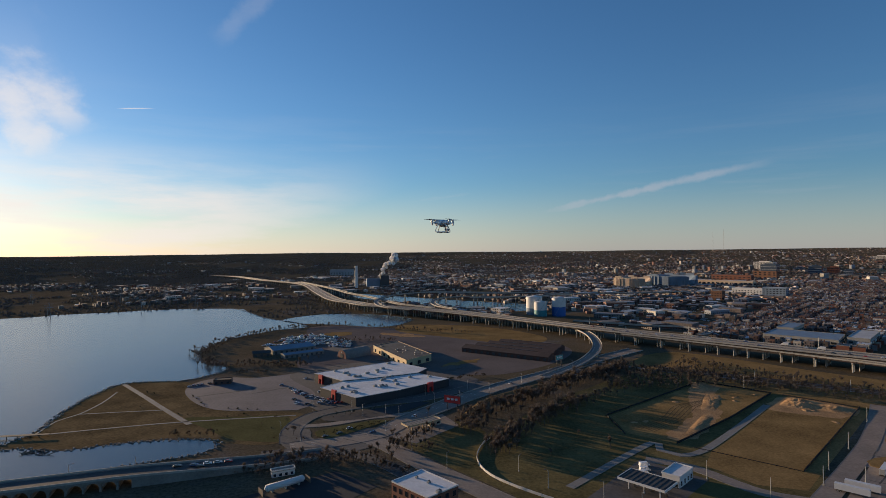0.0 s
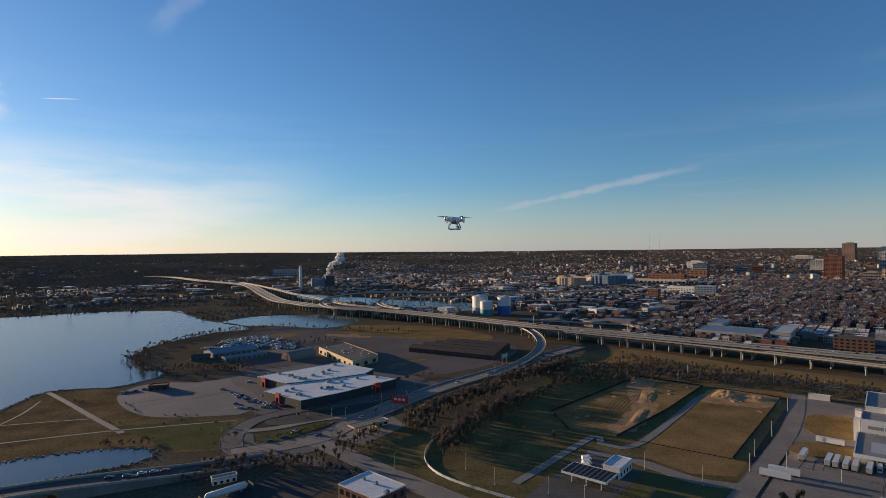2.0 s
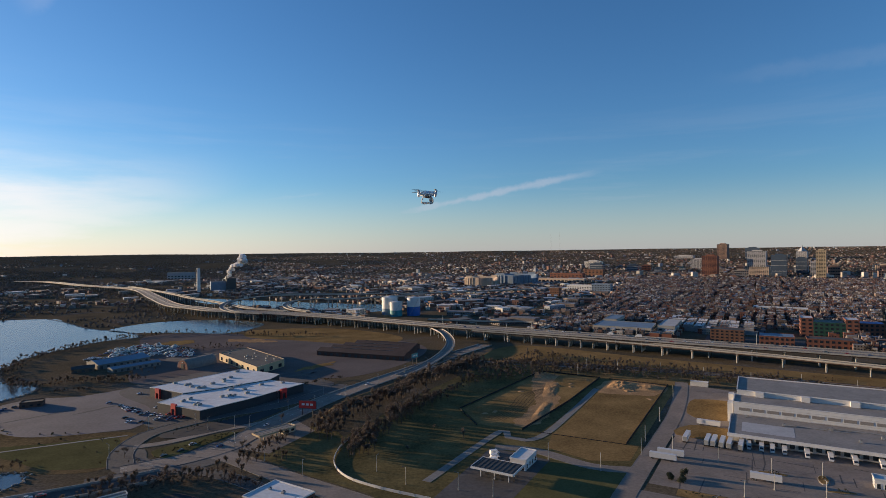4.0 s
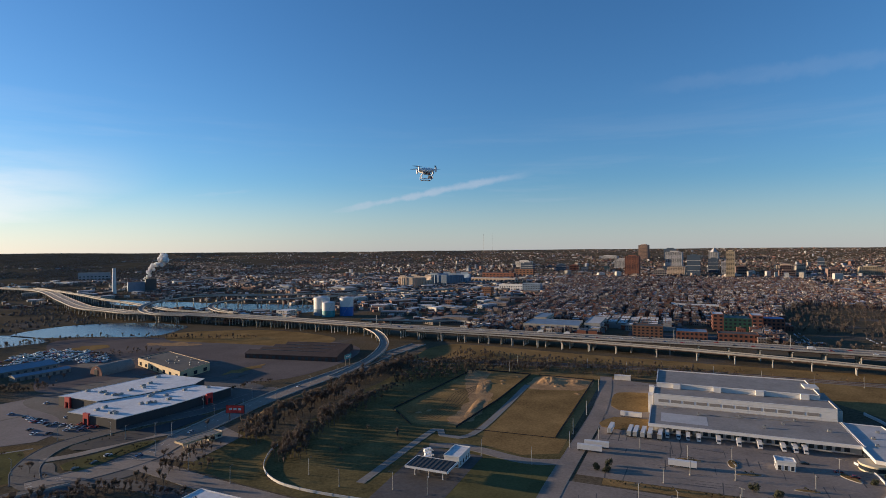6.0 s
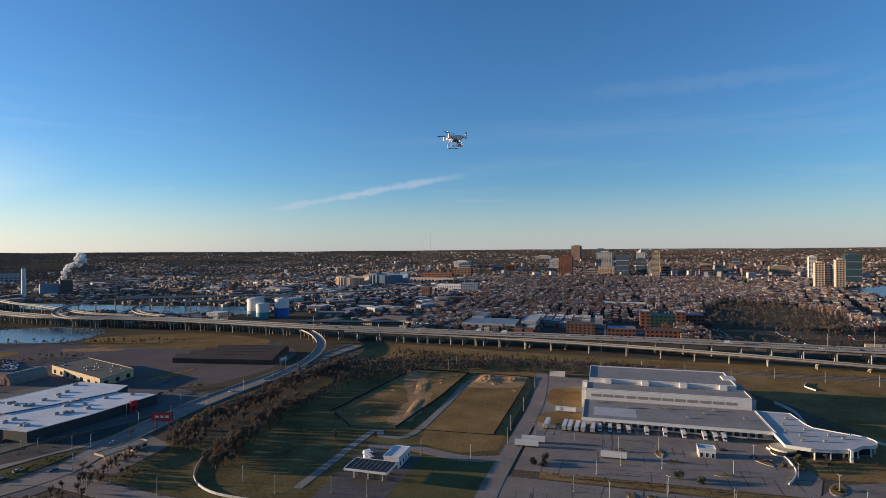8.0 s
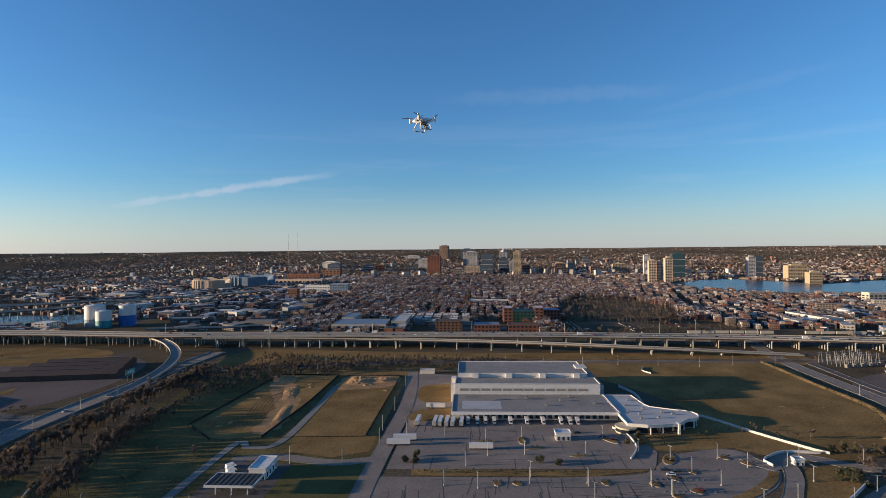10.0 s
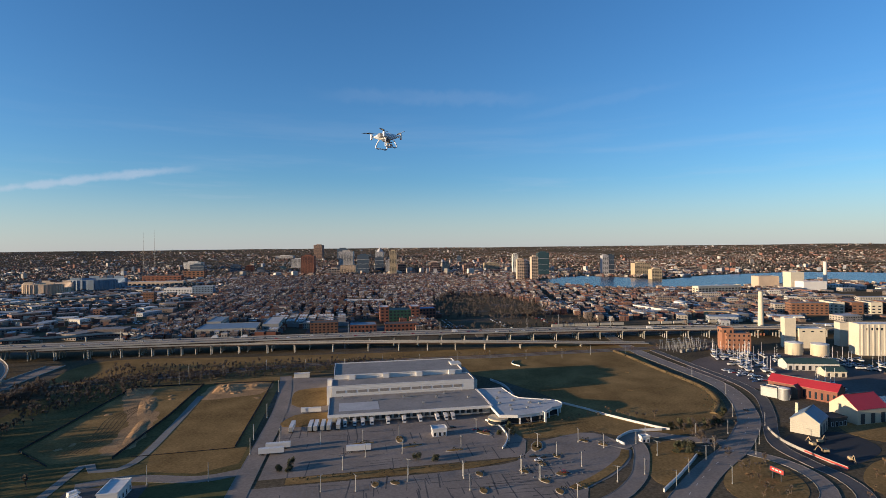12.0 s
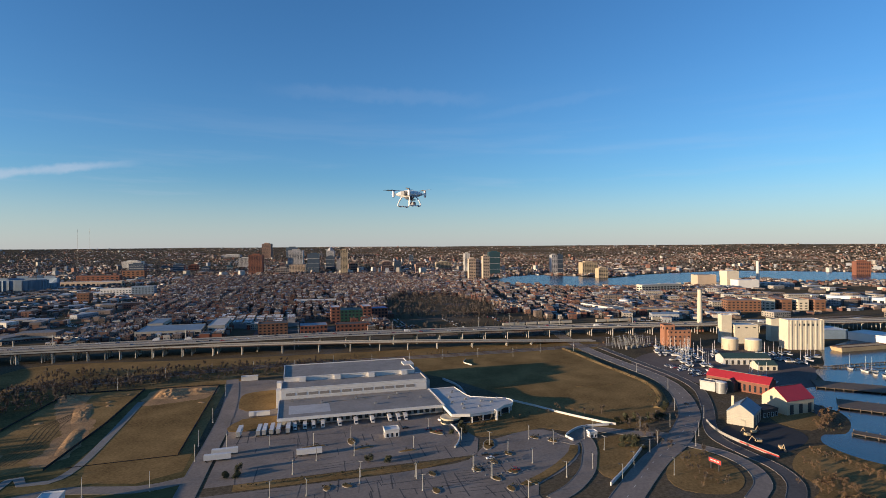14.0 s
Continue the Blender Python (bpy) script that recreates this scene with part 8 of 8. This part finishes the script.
def cracks():
    """Dark tar-filled seams over the old car park."""
    rnd, g = random.Random(17), geo()
    for i in range(170):
        u, v = rnd.uniform(-50, 110), rnd.uniform(196, 280)
        d = rnd.choice((0, 0, 90)) + rnd.uniform(-8, 8)
        block(g, *uv(u, v), 0.1, 0.108, rnd.uniform(0.25, 0.8), rnd.uniform(6, 30), -45 + d)
    for i in range(50):
        u, v = rnd.uniform(-40, 95), rnd.uniform(298, 366)
        block(g, *uv(u, v), 0.1, 0.108, rnd.uniform(0.3, 0.8), rnd.uniform(6, 24), -45 + rnd.choice((0, 90)) + rnd.uniform(-5, 5))
    tagged(part("tar_seams", g, ASPHALT), "dark tar seams across old asphalt", "markings", kind="structure")


cracks()
rnd = random.Random(14)
for i in range(60):
    t = i / 59
    k = 11 + t * 8.9
    a, b = Vector(MAIN[int(k)]), Vector(MAIN[int(k) + 1])
    p = a.lerp(b, k - int(k))
    d = (b - a).normalized()
    side = rnd.choice((-10, -6.5, 4.5, 8.5))
    deg = math.degrees(math.atan2(d.y, d.x))
    c = copy_thing(rnd.choice(CARS) if rnd.random() < 0.85 else L0, at(p.x + d.y * side, p.y - d.x * side, deg + (180 if side < 0 else 0), p.z + 0.07))
park([(-136, 484), (-128, 471), (-125, 473), (-118, 460), (-111, 456), (-105, 450), (-123, 447), (-107, 470), (-94, 448), (-90, 439), (-148, 496), (-132, 521), (-121, 464), (-131, 476), (-114, 453), (-133, 480), (-97, 441), (-100, 446), (-86, 436), (-126, 467)], 42, 15, 8)
park([(-231, 494), (-228, 497), (-222, 500), (-217, 505), (-225, 499), (-213, 508)], 80, 16, 6)
park([(-78, 356), (-65, 372), (-48, 364), (-22, 398), (10, 440), (60, 494), (440, 48), (-70, 362)], 40, 18, 8)
for i, (x, y) in enumerate(((-145, 296), (-137, 298), (-131, 301), (-126, 303), (-121, 305), (-133, 297))):
    copy_thing(CARS[(i * 2 + 1) % 5], at(x, y, 20, 4.9 - i * 0.28 if i < 5 else 4.35))


def vehicle_lot(name, spots, seed, label, category, boats=0.0):
    """Many small far vehicles in one mesh: a sill-high body with a glazed cabin, or a boat hull on a cradle."""
    rnd, g = random.Random(seed), geo()
    for x, y, deg in spots:
        deg += rnd.choice((0, 180)) + rnd.uniform(-5, 5)
        c, s = math.cos(radians(deg)), math.sin(radians(deg))

        def P(px, py, z):
            return (x + px * c - py * s, y + px * s + py * c, z)
        paint = rnd.choice((0, 0, 1, 2, 2, 3, 4))
        if rnd.random() < boats:
            hull = [(-3.6, -1.1), (0, -1.4), (2.4, -0.9), (3.9, 0), (2.4, 0.9), (0, 1.4), (-3.6, 1.1)]
            vs = [P(px * 0.8, py * 0.4, 0.2) for px, py in hull] + [P(px, py, 2.3) for px, py in hull]
            add(g, vs, [(i, (i + 1) % 7, 7 + (i + 1) % 7, 7 + i) for i in range(7)] + [tuple(range(7, 14))], 0)
            block(g, x, y, 2.3, 3.3, 2.8, 1.6, deg, 5)
            continue
        block(g, x, y, 0.3, 0.9, 4.5, 1.8, deg, paint)
        vs = [P(-1.9, -0.82, 0.9), P(1.1, -0.82, 0.9), P(1.1, 0.82, 0.9), P(-1.9, 0.82, 0.9), P(-1.3, -0.66, 1.42), P(0.4, -0.66, 1.42), P(0.4, 0.66, 1.42), P(-1.3, 0.66, 1.42)]
        add(g, vs, [(0, 1, 5, 4), (1, 2, 6, 5), (2, 3, 7, 6), (3, 0, 4, 7), (4, 5, 6, 7)], [5, 5, 5, 5, paint])
        for wx in (-1.4, 1.4):
            block(g, x + wx * c, y + wx * s, 0.12, 0.5, 0.6, 1.82, deg, 6)
    tagged(part(name, g, CAR_PAINTS + [GLASS, RUBBER]), label, category, kind="stuff")


MARINA = [(-236, 706), (-222, 768), (-196, 806), (-150, 782), (-122, 738), (-118, 690), (-150, 700)]
vehicle_lot("marina_lot", [(x, y, 38) for x, y in fill_area(MARINA, 230, 51)], 51, "crowded yard of parked cars and laid-up boats", "vehicles", 0.2)
CITY_LOTS = [rect(900, 160, 60, 30, -45), rect(560, 60, 50, 16, 40), rect(420, 960, 120, 50, -40), rect(480, 1080, 140, 60, -45), rect(330, 880, 60, 30, -40), rect(1010, 60, 90, 26, -62), rect(660, 470, 70, 12, -45)]
vehicle_lot("city_lots", [(x, y, -45) for i, q in enumerate(CITY_LOTS) for x, y in fill_area(q, 44, 60 + i)], 61, "cars parked in far lots across the city", "vehicles")
STREETS = [(*uv(u0 * 78 - 3.5 + 7 * (k % 2) - 2, 762 + k * 6.1), 45) for u0 in range(-3, 5) for k in range(120) if (k * 7 + u0 * 3) % 5]
vehicle_lot("street_cars", [p for p in STREETS if free(p[0], p[1]) and not inside(PARK, p[0], p[1])], 62, "cars parked along the terrace streets", "vehicles")


def pale_rail():
    th = thing("guard_fence", "white curved guard fence at the field's edge", "fence")
    line = [(30, 352), (24, 340), (19, 322), (19, 307), (24, 292), (33, 280), (44, 269), (60, 255)]
    pts = spline([(*p, 0) for p in line], 4)
    part("rail", sweep(geo(), pts, bar(0.3, 1.3, 0, 0.2)), PAINT_OLD, th)
    for p in pts[::2]:
        part("post", block(geo(), p.x, p.y, 0, 1.6, 0.3, 0.3), CONCRETE, th)


pale_rail()


def substation():
    th = thing("substation", "green-grey steel electricity substation frames", "substation", at(668, 134, -30))
    for i in range(6):
        for j in range(3):
            x, y = -24 + i * 9.5, -10 + j * 10
            g = geo()
            for s in (-1, 1):
                beam(g, (x + s * 2.5, y, 0), (x + s * 1.2, y, 11), 0.25)
            beam(g, (x - 3.5, y, 10), (x + 3.5, y, 10), 0.25)
            part("gantry", g, STEEL, th)
    for i in range(5):
        part("transformer", block(geo(), -20 + i * 10, -16, 0, 3.5, 4, 3), CONCRETE_DARK, th)


substation()
# goods wagons on the sidings
wagon = thing("goods_wagon", "pale covered goods wagon on the sidings", "wagon", at(748, 322, -45), "goods wagons")
part("body", block(geo(), 0, 0, 1.4, 5.0, 17, 3), CREAM, wagon)
part("roof", block(geo(), 0, 0, 5.0, 5.2, 17, 2.6), ROOF_GREY, wagon)
part("chassis", block(geo(), 0, 0, 0.9, 1.4, 16, 2.2), METAL_DARK, wagon)
wheels(wagon, [(x, s) for x in (-6.5, -4.8, 4.8, 6.5) for s in (-0.8, 0.8)], 0.45)
for i in range(1, 16):
    if i not in (6, 7, 12):
        copy_thing(wagon, at(*uv(300 + 19 * i, 758 - i * 1.2), -46))
# rafts of driftwood in the pond
for x, y in ((-255, 331), (-243, 330), (-246, 333)):
    g = geo()
    rnd = random.Random(int(x))
    for i in range(9):
        a = rnd.uniform(0, 3)
        px, py = x + rnd.uniform(-4, 4), y + rnd.uniform(-2, 2)
        beam(g, (px, py, 0.2), (px + 3 * math.cos(a), py + 3 * math.sin(a), rnd.uniform(0.4, 1.6)), 0.25)
    tagged(part("driftwood_raft", g, BARK), "dark raft of driftwood in still water", "driftwood")
